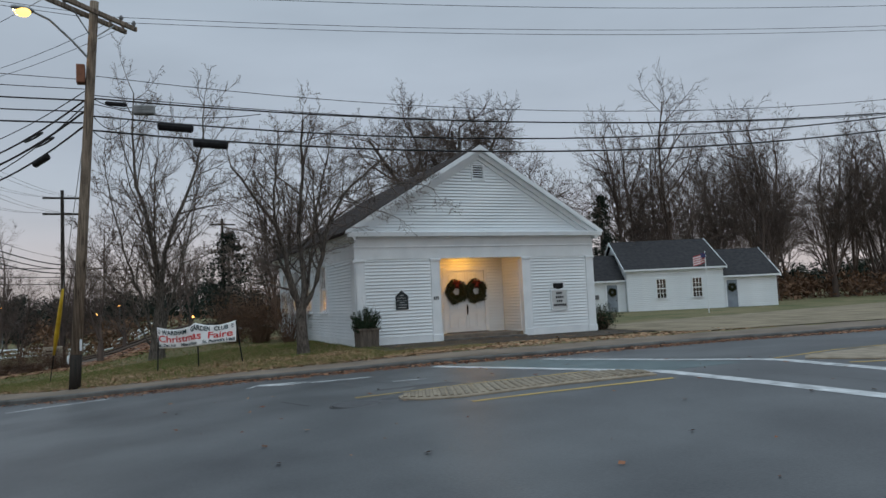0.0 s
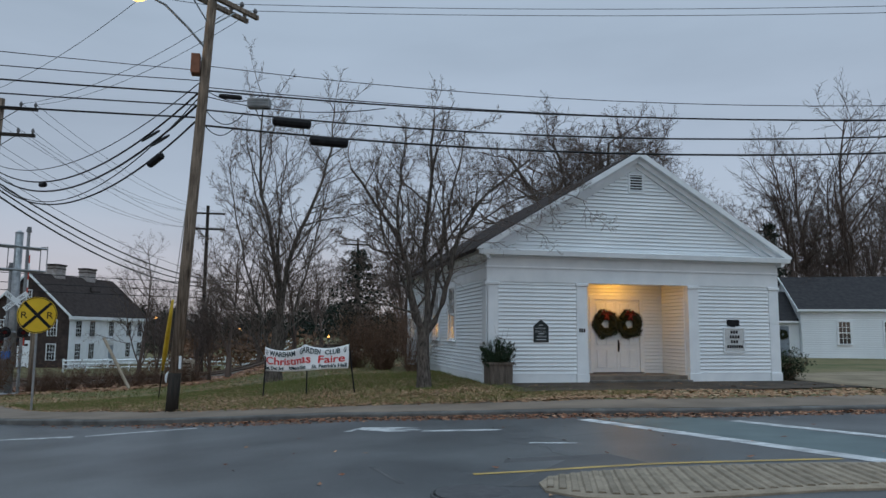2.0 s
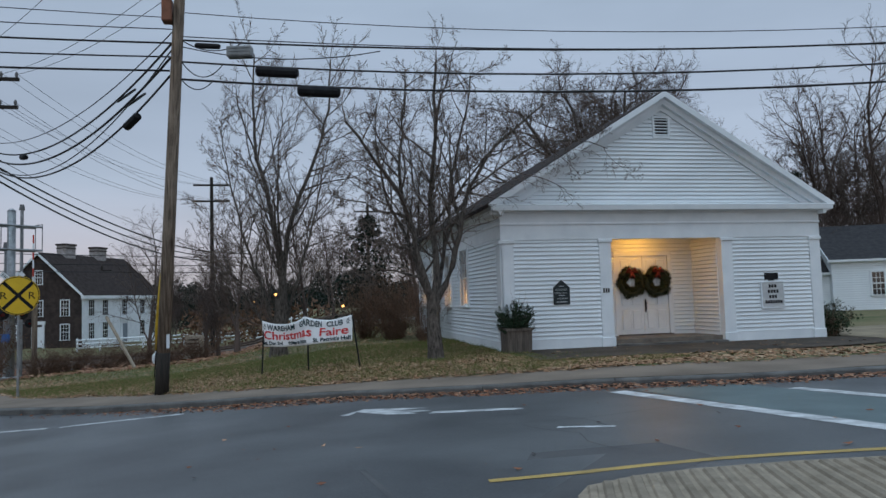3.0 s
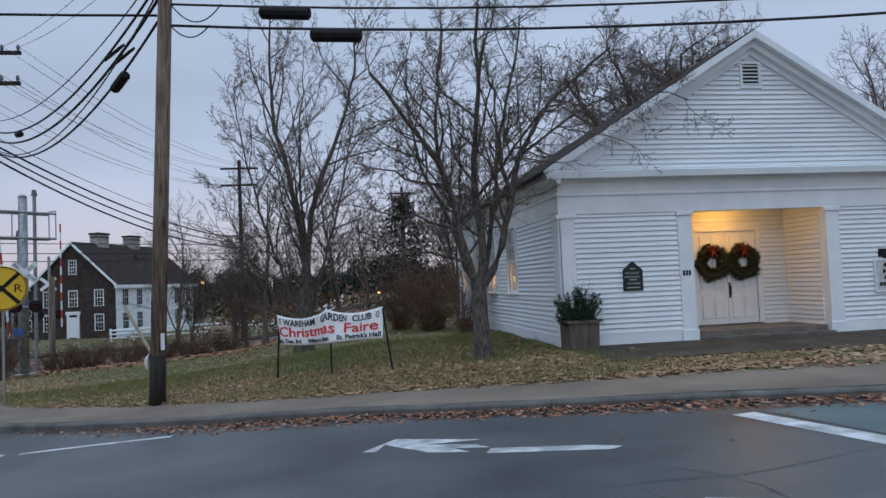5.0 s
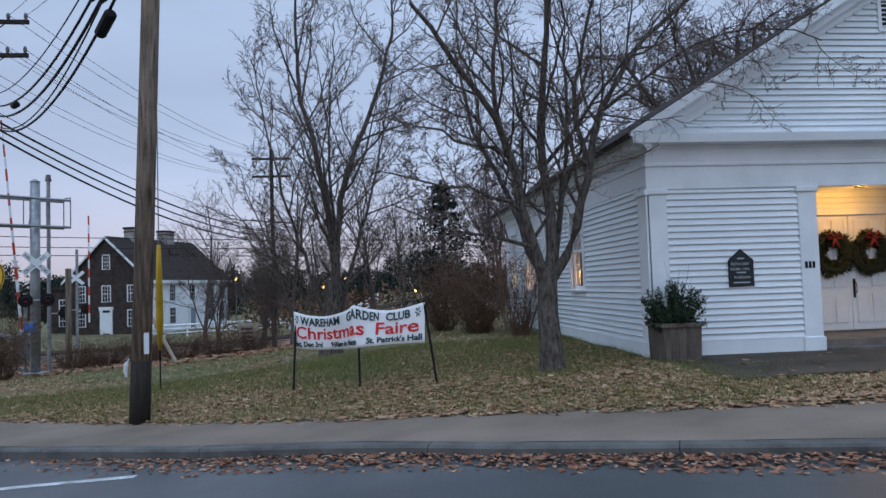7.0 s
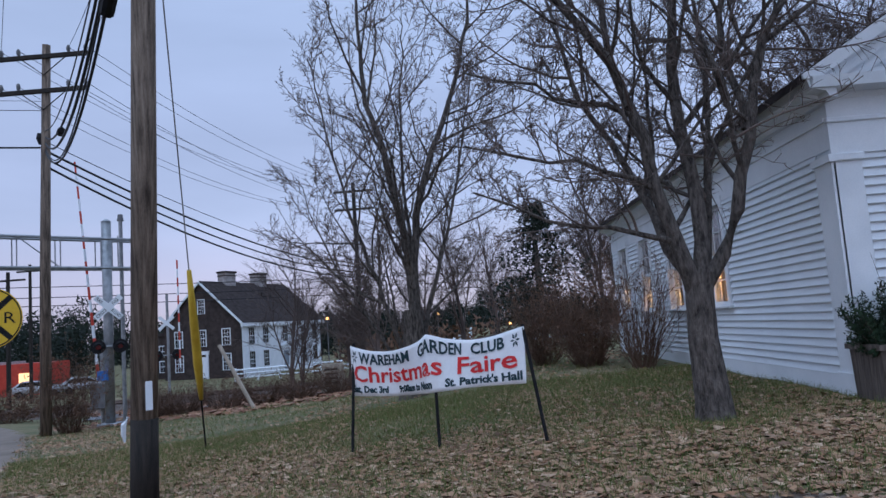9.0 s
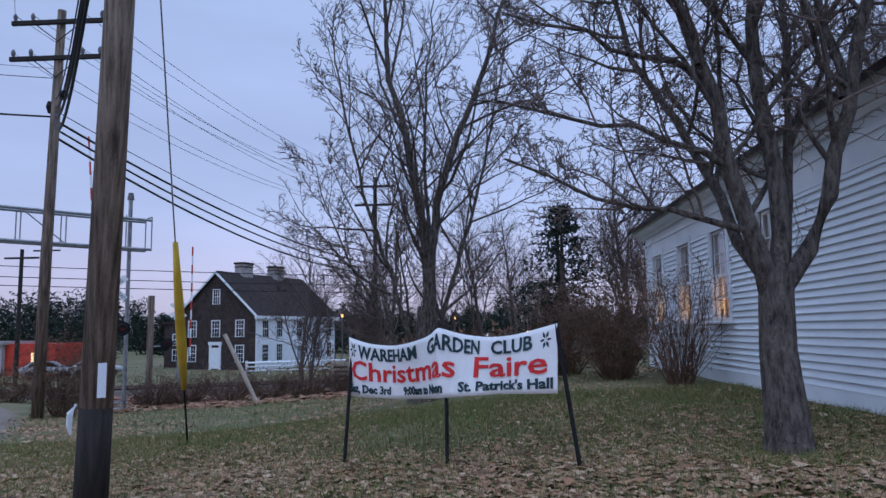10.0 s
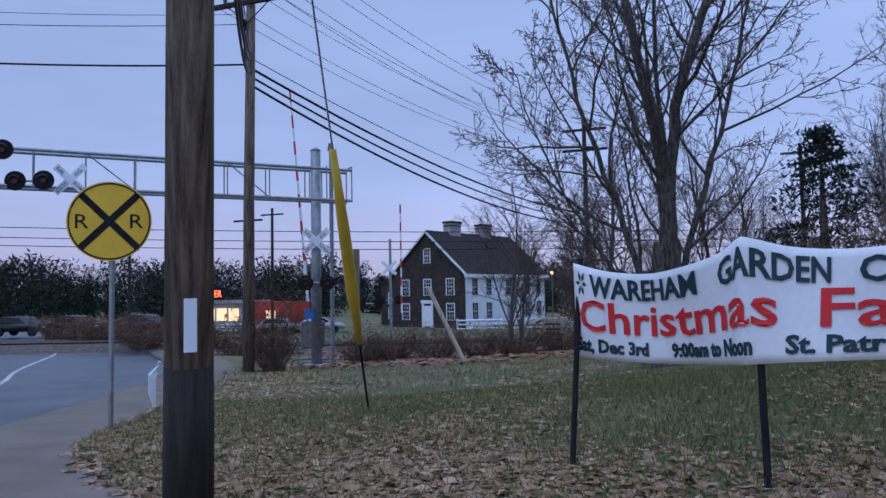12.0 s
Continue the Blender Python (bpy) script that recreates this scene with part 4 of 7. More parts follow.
def branch_mesh(name, lines, material, sides=(7, 6, 5, 3, 3, 3)):
    vs, fs = [], []
    for pts, rad, lv in lines:
        n = sides[min(lv, len(sides) - 1)]
        base = len(vs)
        ca = [(math.cos(2 * math.pi * k / n), math.sin(2 * math.pi * k / n)) for k in range(n)]
        for i, p in enumerate(pts):
            d = pts[min(i + 1, len(pts) - 1)] - pts[max(i - 1, 0)]
            a = d.cross(Vector((0.3, 0.2, 1))) if abs(d.z) < 0.9 * d.length else d.cross(Vector((1, 0.1, 0)))
            a.normalize()
            b = d.cross(a).normalized()
            r = rad[i]
            vs += [(p.x + r * (c * a.x + s * b.x), p.y + r * (c * a.y + s * b.y), p.z + r * (c * a.z + s * b.z)) for c, s in ca]
        for i in range(len(pts) - 1):
            for k in range(n):
                j = (k + 1) % n
                fs.append((base + i * n + k, base + i * n + j, base + (i + 1) * n + j, base + (i + 1) * n + k))
    return raw(name, vs, fs, material, True)


def bare_tree(place, stem, limbs, spec, seed, label, group="", bark=BARK, twig=TWIG, radius=0.2, cap=None):
    """stem: points of the trunk above its foot; limbs: (foot on the stem 0..1, heading, length, radius)."""
    rng = random.Random(seed)
    t = thing("bare_tree", place, label, "tree", group)
    foot = Vector(place)
    pts = [foot + Vector((0, 0, -0.15))] + [foot + Vector(q) for q in stem]
    n = len(pts)
    rad = [radius * 1.45] + [radius * (1.15 if k == 0 else 1.0) * (1 - 0.25 * k / n) for k in range(n - 1)]
    thick, thin = [(pts, rad, 0)], []
    for f, heading, L, r in limbs:
        if f == "along":
            lines = []
            grow(rng, foot, (0, 0, 1), 1.0, r, 0, lines, spec, [foot + Vector(q) for q in heading])
            for ln in lines:
                (thick if ln[2] <= 0 or (ln[2] == 1 and ln[1][0] > 0.02) else thin).append(ln)
            continue
        if isinstance(f, tuple):
            q = foot + Vector(f)
        else:
            i = min(n - 2, int(f * (n - 1)))
            q = pts[i].lerp(pts[i + 1], f * (n - 1) - i)
        lines = []
        grow(rng, q, heading, L, r, 0, lines, spec)
        for ln in lines:
            (thick if ln[2] <= 0 else thin).append(ln)
    attach(new("trunk", branch_mesh("trunk", thick, bark, (9, 7))), t)
    attach(new("crown", branch_mesh("crown", thin, twig)), t)
    return t


NEAR = dict(steps=(9, 7, 5, 4, 3), kids=(9, 8, 6, 4), bare=(0.18, 0.15, 0.15, 0.1), angle=(28, 62), ratio=(0.42, 0.68), wobble=(0.10, 0.15, 0.18, 0.2, 0.2), lift=(0.05, 0.05, 0.03, 0.02, 0.0), tip=0.30, thick=0.016, least=0.0042)
T1 = dict(NEAR, kids=(11, 7, 6, 4), bare=(0.16, 0.12, 0.1, 0.1), angle=(30, 68), ratio=(0.30, 0.56), thick=0.0125, least=0.0048, lift=(0.05, 0.06, 0.05, 0.03, 0.0), wobble=(0.10, 0.17, 0.20, 0.22, 0.2))
limbs = [("along", [(-0.04, 0, 1.40), (-0.26, -0.05, 2.1), (-0.5, -0.12, 3.1), (-0.75, -0.2, 3.9), (-1.4, -0.35, 4.7), (-2.0, -0.5, 5.6)], 0, 0.098)]
limbs.append(("along", [(-0.60, -0.12, 3.4), (-0.72, 0.1, 4.6), (-0.6, 0.2, 5.8), (-0.5, 0.3, 7.0)], 0, 0.05))
limbs.append(("along", [(0.0, 0.0, 1.35), (0.11, 0.1, 2.0), (0.10, 0.2, 2.8), (0.0, 0.3, 3.6), (0.15, 0.4, 5.0), (0.3, 0.5, 7.3)], 0, 0.10))
limbs.append(("along", [(0.05, 0.0, 1.40), (0.46, -0.05, 2.2), (0.63, -0.1, 3.0), (0.9, -0.2, 4.1), (1.6, -0.3, 5.1), (2.8, -0.4, 6.1)], 0, 0.085))
limbs.append(("along", [(0.63, -0.1, 3.1), (0.55, 0.0, 4.4), (0.85, 0.1, 5.6), (1.1, 0.1, 6.9)], 0, 0.05))
limbs.append(("along", [(0.85, -0.2, 4.0), (2.0, -0.35, 4.8), (3.2, -0.5, 5.2), (4.3, -0.6, 5.0)], 0, 0.032))
limbs.append(("along", [(0.05, 0.05, 1.5), (0.4, 0.6, 2.7), (0.7, 1.2, 4.0), (0.9, 1.7, 5.8)], 0, 0.065))
limbs.append(("along", [(-0.1, 0.05, 1.55), (-0.5, 0.6, 2.8), (-0.9, 1.1, 4.0), (-1.2, 1.5, 5.6)], 0, 0.06))
limbs.append(("along", [(-0.24, -0.03, 1.95), (-0.87, -0.05, 2.14), (-1.57, -0.1, 2.27), (-2.3, -0.1, 2.6)], 0, 0.036))
limbs.append(("along", [(-0.34, -0.05, 2.5), (-0.92, -0.15, 2.77), (-1.53, -0.3, 2.89), (-2.4, -0.4, 3.05)], 0, 0.038))
limbs.append(("along", [(-0.58, -0.1, 3.35), (-1.14, -0.2, 3.5), (-1.6, -0.3, 3.7), (-2.35, -0.4, 3.8)], 0, 0.036))
tree_a = bare_tree((4.32, 21.5, 0.86), [(0, 0, 0.25), (-0.03, 0.02, 0.9), (-0.02, 0.02, 1.35), (0.0, 0.0, 1.6)], limbs,
                   T1, 11, "bare spreading tree with several limbs beside the meeting house", radius=0.165)
SAPL = dict(steps=(11, 7, 5, 4, 3), kids=(20, 9, 6, 3), bare=(0.12, 0.12, 0.1, 0.1), angle=(28, 58), ratio=(0.24, 0.44), wobble=(0.05, 0.11, 0.15, 0.18, 0.2), lift=(0.05, 0.07, 0.05, 0.03, 0.0), tip=0.16, thick=0.0105, least=0.0075)
limbs = [("along", [(0.10, 0, 1.2), (0.12, 0, 2.9), (-0.14, 0, 4.5), (-0.54, 0, 6.3), (-0.75, 0.1, 7.9), (-0.7, 0.2, 10.3)], 0, 0.13)]
limbs.append(("along", [(0.12, 0, 1.8), (0.38, 0, 4.0), (0.77, 0, 5.4), (1.38, 0, 7.0), (1.8, 0, 8.4), (1.9, 0, 10.1)], 0, 0.12))
limbs.append(("along", [(-0.1, 0, 0.6), (-0.6, -0.3, 2.6), (-1.2, -0.5, 4.6), (-1.8, -0.6, 7.6)], 0, 0.065))
limbs.append(("along", [(0.1, 0.1, 0.6), (0.7, 0.5, 2.8), (1.3, 0.8, 5.0), (1.9, 0.9, 7.8)], 0, 0.065))
limbs.append(("along", [(0.0, 0.1, 1.0), (0.1, 0.7, 3.4), (0.0, 1.1, 6.0), (0.2, 1.2, 9.2)], 0, 0.07))
limbs.append(("along", [(-0.1, 0.1, 0.4), (-1.0, 0.3, 1.9), (-1.8, 0.4, 3.4), (-2.4, 0.4, 5.2)], 0, 0.045))
bare_tree((0.5, 29.6, lawn_z(0.5, 29.6)), [(0, 0, 0.3), (0.05, 0, 0.9), (0.1, 0, 1.5), (0.12, 0, 1.9)], limbs,
          SAPL, 5, "tall bare tree of several upright stems on the lawn", radius=0.25)
FAR = dict(steps=(9, 6, 4, 3), kids=(16, 9, 6), bare=(0.22, 0.12, 0.1), angle=(28, 58), ratio=(0.30, 0.52), wobble=(0.06, 0.13, 0.18, 0.2), lift=(0.05, 0.06, 0.03, 0.0), tip=0.2, thick=0.013, least=0.0125)
OAK = dict(steps=(9, 8, 6, 4, 3), kids=(10, 9, 6, 4), bare=(0.25, 0.15, 0.1, 0.1), angle=(32, 70), ratio=(0.40, 0.66), wobble=(0.06, 0.15, 0.22, 0.25, 0.2), lift=(0.0, 0.03, 0.03, 0.02, 0.0), tip=0.3, thick=0.015, least=0.0115)
bare_tree((18.6, 43.0, 0.95), [(0, 0, 1.5), (0.1, 0, 3.5), (0.1, 0, 5.0)],
          [(0.95, (-0.75, 0, 1.0), 8.8, 0.24), (0.98, (0.05, 0.1, 1.0), 8.0, 0.26), (0.95, (0.75, 0.1, 1.0), 9.4, 0.23), (0.9, (0.2, -0.4, 1.0), 8.2, 0.2), (0.9, (-0.2, 0.4, 1.0), 8.2, 0.2), (0.96, (-0.38, -0.2, 1.0), 8.3, 0.2), (0.96, (0.45, 0.1, 1.0), 8.7, 0.2), (0.8, (1.1, 0.0, 0.72), 9.8, 0.16), (0.8, (-1.05, 0.1, 0.75), 8.0, 0.16)],
          OAK, 21, "broad bare old tree standing behind the meeting house", twig=TWIG_FAR, radius=0.42)
variants = []
for v, (h, lean) in enumerate(((13.5, 0.05), (15.5, -0.04), (11.5, 0.08), (14.0, 0.0))):
    rv = random.Random(40 + v)
    limbs = [(0.92, (lean, 0.02, 1.0), h * 0.82, 0.16)]
    for k in range(3):
        a = rv.uniform(0, 6.28)
        limbs.append((rv.uniform(0.7, 0.95), (0.5 * math.cos(a), 0.5 * math.sin(a), 1.0), h * rv.uniform(0.5, 0.68), 0.085))
    variants.append(bare_tree((60 + 5 * v, 66, 0.95), [(0, 0, 1.0), (0.05, 0, h * 0.16)], limbs, FAR, 60 + v, "tall bare tree in the wood's edge", "bare trees of the wood", TWIG_FAR, TWIG_FAR, 0.24))
rt = random.Random(99)


def wood(places, lo, hi):
    for x, y in places:
        s = rt.uniform(lo, hi)
        o = copy_thing(variants[rt.randrange(4)], Matrix.Translation((x, y, lawn_z(x, y) - 0.1)) @ Matrix.Rotation(rt.uniform(0, 6.28), 4, 'Z') @ Matrix.Scale(s, 4))
        o.matrix_basis = Matrix.LocRotScale((x, y, lawn_z(x, y) - 0.1), Euler((0, 0, rt.uniform(0, 6.28))), (s, s, s))


wood([(37 + 1.55 * k + rt.uniform(-1.2, 1.2), 50 + rt.uniform(-4, 7) - 0.10 * k) for k in np.arange(0, 27, 1.5)], 0.9, 1.2)
wood([(50 + 3.1 * k + rt.uniform(-1, 1), 62 + rt.uniform(-3, 6)) for k in np.arange(0, 12, 1.5)], 1.0, 1.2)
wood([(27 + rt.uniform(-1, 8), 54 + rt.uniform(-2, 8)) for k in range(4)], 0.8, 0.95)
wood([(-3.2, 46), (-4.6, 52), (1.5, 50), (3.5, 56), (-1.0, 61), (6, 60), (9, 52), (12, 60), (-3, 74), (4, 78), (10, 84), (-16, 112), (-34, 104), (7.8, 45.5), (9.5, 47), (-6.5, 49), (-8.5, 55), (-2.0, 43.5)], 0.42, 0.62)


def clump(vs, fs, rng, centre, size, n, leaf, up=0.0):
    """A cloud of small three-cornered sprays."""
    for k in range(n):
        u = Vector((rng.gauss(0, 1), rng.gauss(0, 1), rng.gauss(0, 1))).normalized() * rng.random() ** 0.45
        p = Vector(centre) + Vector((u.x * size[0], u.y * size[1], u.z * size[2]))
        d = Vector((rng.gauss(0, 1), rng.gauss(0, 1), rng.gauss(up, 1))).normalized() * leaf * rng.uniform(0.6, 1.4)
        s = d.cross(Vector((rng.gauss(0, 1), rng.gauss(0, 1), rng.gauss(0, 1)))).normalized() * leaf * 0.22
        i = len(vs)
        vs += [p - s, p + s, p + d]
        fs.append((i, i + 1, i + 2))


def conifer(place, height, width, seed, label, material=FARGREEN, leaf=0.3, group=""):
    rng = random.Random(seed)
    t = thing("conifer", place, label, "tree", group)
    x, y, z = place
    vs, fs = [], []
    n = int(height * 26)
    for k in range(n):
        f = (k + rng.random()) / n
        r = width * (0.12 + 0.88 * (1 - f) ** 0.9) * rng.uniform(0.55, 1.1) * min(1, 0.5 + f * 4)
        a = rng.uniform(0, 6.28)
        tip = Vector((x + r * math.cos(a), y + r * math.sin(a), z + 0.5 + f * (height - 0.5) - 0.12 * r))
        for q in (0.35, 0.6, 0.85, 1.0):
            c = Vector((x, y, z + 0.5 + f * (height - 0.5))).lerp(tip, q)
            clump(vs, fs, rng, c, (0.30, 0.30, 0.15), 9, leaf * 0.62, 0.2)
    attach(new("needles", raw("needles", vs, fs, material)), t)
    part("trunk", tb([(x, y, z - 0.1), (x, y, z + height * 0.5), (x, y, z + height)], [0.05 * height ** 0.7, 0.035 * height ** 0.7, 0.01], 7), BARK, t)
    return t


conifer((4.9, 44.0, lawn_z(4.9, 44)), 6.0, 3.3, 3, "dark ragged spruce behind the lawn")
conifer((33.5, 46.6, 0.95), 9.0, 2.6, 4, "dark pine behind the white annexe")


def shrub(name, place, size, seed, label, twigs, material=TWIG, leaves=0, leafmat=BRUSH, leaf=0.05, group=""):
    """A bush of many thin rising stems, with dry leaves."""
    rng = random.Random(seed)
    t = thing(name, place, label, "shrub", group)
    lines, vs, fs = [], [], []
    for k in range(twigs):
        a, r = rng.uniform(0, 6.28), rng.random() ** 0.5
        p = Vector(place) + Vector((0.35 * size[0] * r * math.cos(a), 0.35 * size[1] * r * math.sin(a), -0.03))
        d = Vector((math.cos(a) * r * size[0], math.sin(a) * r * size[1], size[2] * rng.uniform(0.6, 1.25)))
        pts = [p]
        for q in range(4):
            p = p + d / 4 + Vector((rng.gauss(0, 1), rng.gauss(0, 1), rng.gauss(0, 0.6))) * 0.05 * size[2]
            pts.append(p)
        lines.append((pts, [0.009, 0.008, 0.006, 0.005, 0.003], 4))
        for q in range(5):
            b = pts[rng.randrange(1, 5)]
            e = b + Vector((rng.gauss(0, 1), rng.gauss(0, 1), rng.gauss(0.5, 0.8))) * 0.16 * size[2]
            lines.append(([b, e], [0.005, 0.0025], 4))
            if leaves:
                clump(vs, fs, rng, e, (0.1, 0.1, 0.1), leaves, leaf)
    attach(new("branching", branch_mesh("branching", lines, material)), t)
    if vs:
        attach(new("foliage", raw("foliage", vs, fs, leafmat)), t)
    return t


shrub("brown_shrub", (4.5, 30.6, lawn_z(4.5, 30.6)), (0.8, 0.9, 1.8), 1, "dense brown leafless bush near the meeting house", 170, SHRUBTWIG, 3, BRUSH, 0.07)
shrub("brown_shrub", (3.7, 32.6, lawn_z(3.7, 32.6)), (0.8, 0.9, 1.7), 2, "dense brown leafless bush near the meeting house", 130, SHRUBTWIG, 3, BRUSH, 0.07)
shrub("brown_shrub", (5.3, 28.6, lawn_z(5.3, 28.6)), (0.6, 0.9, 1.8), 3, "thin leafless bush against the clapboard wall", 90, SHRUBTWIG, 1, BRUSH, 0.05)
shrub("brown_shrub", (15.75, 22.6, 0.95), (0.5, 0.4, 0.7), 4, "small dark clipped shrub at the building's corner", 70, SHRUBTWIG, 10, EVERGREEN, 0.06)
shrub("brown_shrub", (-11.0, 36.5, lawn_z(-11, 36.5)), (0.8, 0.8, 1.9), 6, "rusty brown bush at the foot of a pole", 130, SHRUBTWIG, 4, BRUSH, 0.08)
for k, (x, y) in enumerate(((-9.6, 42.2), (-8.2, 42.8), (-6.9, 43.6), (-5.5, 44.0), (-4.0, 44.8), (-10.6, 41.6))):
    shrub("brown_shrub", (x, y, lawn_z(x, y)), (1.2, 0.9, 1.0), 20 + k, "low tangled dark brush by the railway", 130, SHRUBTWIG, 2, BRUSH, 0.07, "low brush by the railway")
for k in range(8):
    x, y = -36 + 2.4 * k, 47.5 - 0.9 * k + (1.2 if k % 2 else 0)
    shrub("brown_shrub", (x, y + 4, lawn_z(x, y + 4)), (1.7, 1.1, 1.2), 40 + k, "low rusty hedge bush across the street", 100, SHRUBTWIG, 5, BRUSH, 0.12, "rusty bushes across the street")

# far woods round the horizon: pines and bare crowns
rf = random.Random(31)
vs, fs = [], []
for k in range(900):
    a = radians(rf.uniform(-64, 68))
    d = rf.uniform(120, 300)
    x, y = d * math.sin(a), 18 + d * math.cos(a)
    h = rf.uniform(5.0, 9.5) * (0.6 + d / 330) * (1.22 if a < -0.45 else 1.0) * (1.0 + 0.35 * noise.noise((math.degrees(a) * 0.12, 0, 0)))
    w = h * rf.uniform(0.25, 0.5)
    for q in range(6):
        f = q / 5
        clump(vs, fs, rf, (x + rf.gauss(0, 0.25) * w, y, -2.5 + h * (0.08 + 0.84 * f)), (w * (1.15 - 0.75 * f), w, h * 0.15), 72, 0.8)
tagged(new("far_woods", raw("far_woods", vs, fs, FARGREEN)), "dark far line of pines and leafless woods", "woods", kind="stuff")
vs, fs = [], []
for k in range(260):
    x, y = rf.uniform(30, 95), 0
    y = 52 + rf.uniform(-3, 12) - 0.12 * (x - 30)
    clump(vs, fs, rf, (x, y, 1.0 + rf.uniform(0.2, 1.6)), (1.6, 1.2, 1.4), 40, 0.55, 0.6)
for k in range(90):
    x, y = rf.uniform(-10, 22), rf.uniform(66, 96)
    clump(vs, fs, rf, (x, y, -1.0 + rf.uniform(0.2, 2.2)), (2.0, 1.5, 1.8), 40, 0.6, 0.6)
tagged(new("underbrush", raw("underbrush", vs, fs, BRUSH)), "dark tangled leafless underbrush below the trees", "underbrush", kind="stuff")


# ---------- utility poles and cables ----------
def on_pole(z):
    return Vector((-1.75 + 0.058 * (z - 0.46), 21.45 - 0.07 * (z - 0.46), z))


pole = thing("utility_pole", (-1.8, 21.45, 0.44), "leaning weathered wooden utility pole with a street lamp", "utility pole", "utility poles")
part("shaft", tb([on_pole(z) for z in (1.35, 5, 7, 9, 10.7)], [0.1385, 0.128, 0.122, 0.115, 0.108], 18), POLEWOOD, pole, smooth=True)
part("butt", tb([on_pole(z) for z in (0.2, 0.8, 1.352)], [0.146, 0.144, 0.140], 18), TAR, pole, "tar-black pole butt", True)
AD = Vector((0.70, 0.71, 0)).normalized()
for s in (-1, 1):
    c = on_pole(10.35 + 0.0 * s) + Vector((0.71, -0.70, 0)) * 0.19 * s
    bm = bmesh.new()
    M = Matrix.Translation(c) @ Matrix.Rotation(math.atan2(AD.y, AD.x), 4, 'Z')
    box(bm, -1.3, 1.3, -0.045, 0.045, -0.06, 0.06, M, 0.008)
    part("crossarm", bm, POLEWOOD, pole)
for u in (-1.2, -0.75, 0.75, 1.2):
    for s in (-1, 1):
        p = on_pole(10.41) + AD * u + Vector((0.71, -0.70, 0)) * 0.19 * s
        part("insulator", tb([p, p + Vector((0, 0, 0.06)), p + Vector((0, 0, 0.09)), p + Vector((0, 0, 0.15))], [0.02, 0.055, 0.06, 0.03], 10), GREY_BOX, pole)
for s in (-1, 1):
    part("brace", tb([on_pole(9.7), on_pole(10.3) + AD * 0.7 * s], 0.018, 5), STEEL, pole)
# street lamp on its arm
p0 = on_pole(9.1)
part("lamp_arm", tb([p0, p0 + Vector((-0.45, -0.22, 0.45)), p0 + Vector((-0.95, -0.40, 0.88)), p0 + Vector((-1.35, -0.52, 1.02))], 0.03, 8), STEEL, pole)
hd = p0 + Vector((-1.52, -0.58, 1.02))
bm = bmesh.new()
bmesh.ops.create_uvsphere(bm, u_segments=14, v_segments=8, radius=1.0, matrix=Matrix.Translation(hd) @ Matrix.Rotation(0.36, 4, 'Z') @ Matrix.Diagonal((0.28, 0.13, 0.09, 1)))
head = part("lamp_head", bm, STEEL, pole, "grey cobra lamp head", True)
bm = bmesh.new()
bmesh.ops.create_uvsphere(bm, u_segments=12, v_segments=8, radius=1.0, matrix=Matrix.Translation(hd + Vector((0, 0, -0.07))) @ Matrix.Diagonal((0.19, 0.14, 0.13, 1)))
part("lens", bm, STREETGLOW, head, "glowing orange lamp glass")
q = on_pole(8.75)
part("equipment_box", bx(q.x - 0.34, q.x - 0.13, q.y - 0.14, q.y + 0.14, 8.48, 8.98, bevel=0.02), RUST_BOX, pole, "brown equipment box")
q = on_pole(1.6)
part("number_tag", box(bmesh.new(), -0.035, 0.035, -0.150, -0.138, 1.44, 1.74, Matrix.Translation((q.x, q.y, 0)) @ Matrix.Rotation(radians(42), 4, 'Z')), TRIM, pole, "blank white tag plate")
part("torn_paper", tb([(q.x - 0.16, q.y - 0.05, 1.38), (q.x - 0.20, q.y - 0.07, 1.30), (q.x - 0.21, q.y - 0.06, 1.2), (q.x - 0.20, q.y - 0.05, 1.12)], [0.015, 0.03, 0.028, 0.012], 4), TRIM, pole, "torn white paper")


def cable(p0, p1, sag, r, group="overhead cables", label="black cable strung between utility poles", n=26, name="overhead_cable", splices=(), mesh=CABLE):
    p0, p1 = Vector(p0), Vector(p1)
    pts = [p0.lerp(p1, u) - Vector((0, 0, 4 * sag * u * (1 - u))) for u in (k / n for k in range(n + 1))]
    t = thing(name, p0, label, "cable", group)
    part("wire", tb(pts, r, 5), mesh, t, smooth=True)
    for u, L, rr in splices:
        a, b = (p0.lerp(p1, w) - Vector((0, 0, 4 * sag * w * (1 - w))) for w in (u, u + L / (p1 - p0).length))
        d = (b - a).normalized()
        part("splice_case", tb([a - Vector((0, 0, 0.1)), a + d * 0.04 - Vector((0, 0, 0.1)), b - d * 0.04 - Vector((0, 0, 0.1)), b - Vector((0, 0, 0.1))], [rr * 0.6, rr, rr, rr * 0.6], 10), BLACK, t, "black splice case")
    return t


RX, RY = 40.0, 12.2                            # next pole along the street
for z0, dz, sag, r, sp in ((7.25, 3.3, 1.9, 0.026, ((0.060, 0.92, 0.125),)), (7.63, 3.5, 1.96, 0.022, ((0.038, 0.92, 0.12),)), (8.10, 1.99, 1.4, 0.022, ((0.006, 0.55, 0.06),)), (8.18, 1.85, 1.45, 0.012, ()), (8.7, 2.58, 1.9, 0.010, ())):
    a = on_pole(z0) + Vector((0.13, -0.05, 0))
    cable(a, (RX, RY, z0 + dz), sag, r, splices=sp)
for u, h in ((-1.2, 0.0), (0.75, 0.0), (1.2, 0.0)):
    a = on_pole(10.55) + AD * u
    cable(a, (RX + AD.x * u, RY + AD.y * u, 12.7 + h), 0.7, 0.008, label="thin bare power wire between utility poles", name="power_wire")
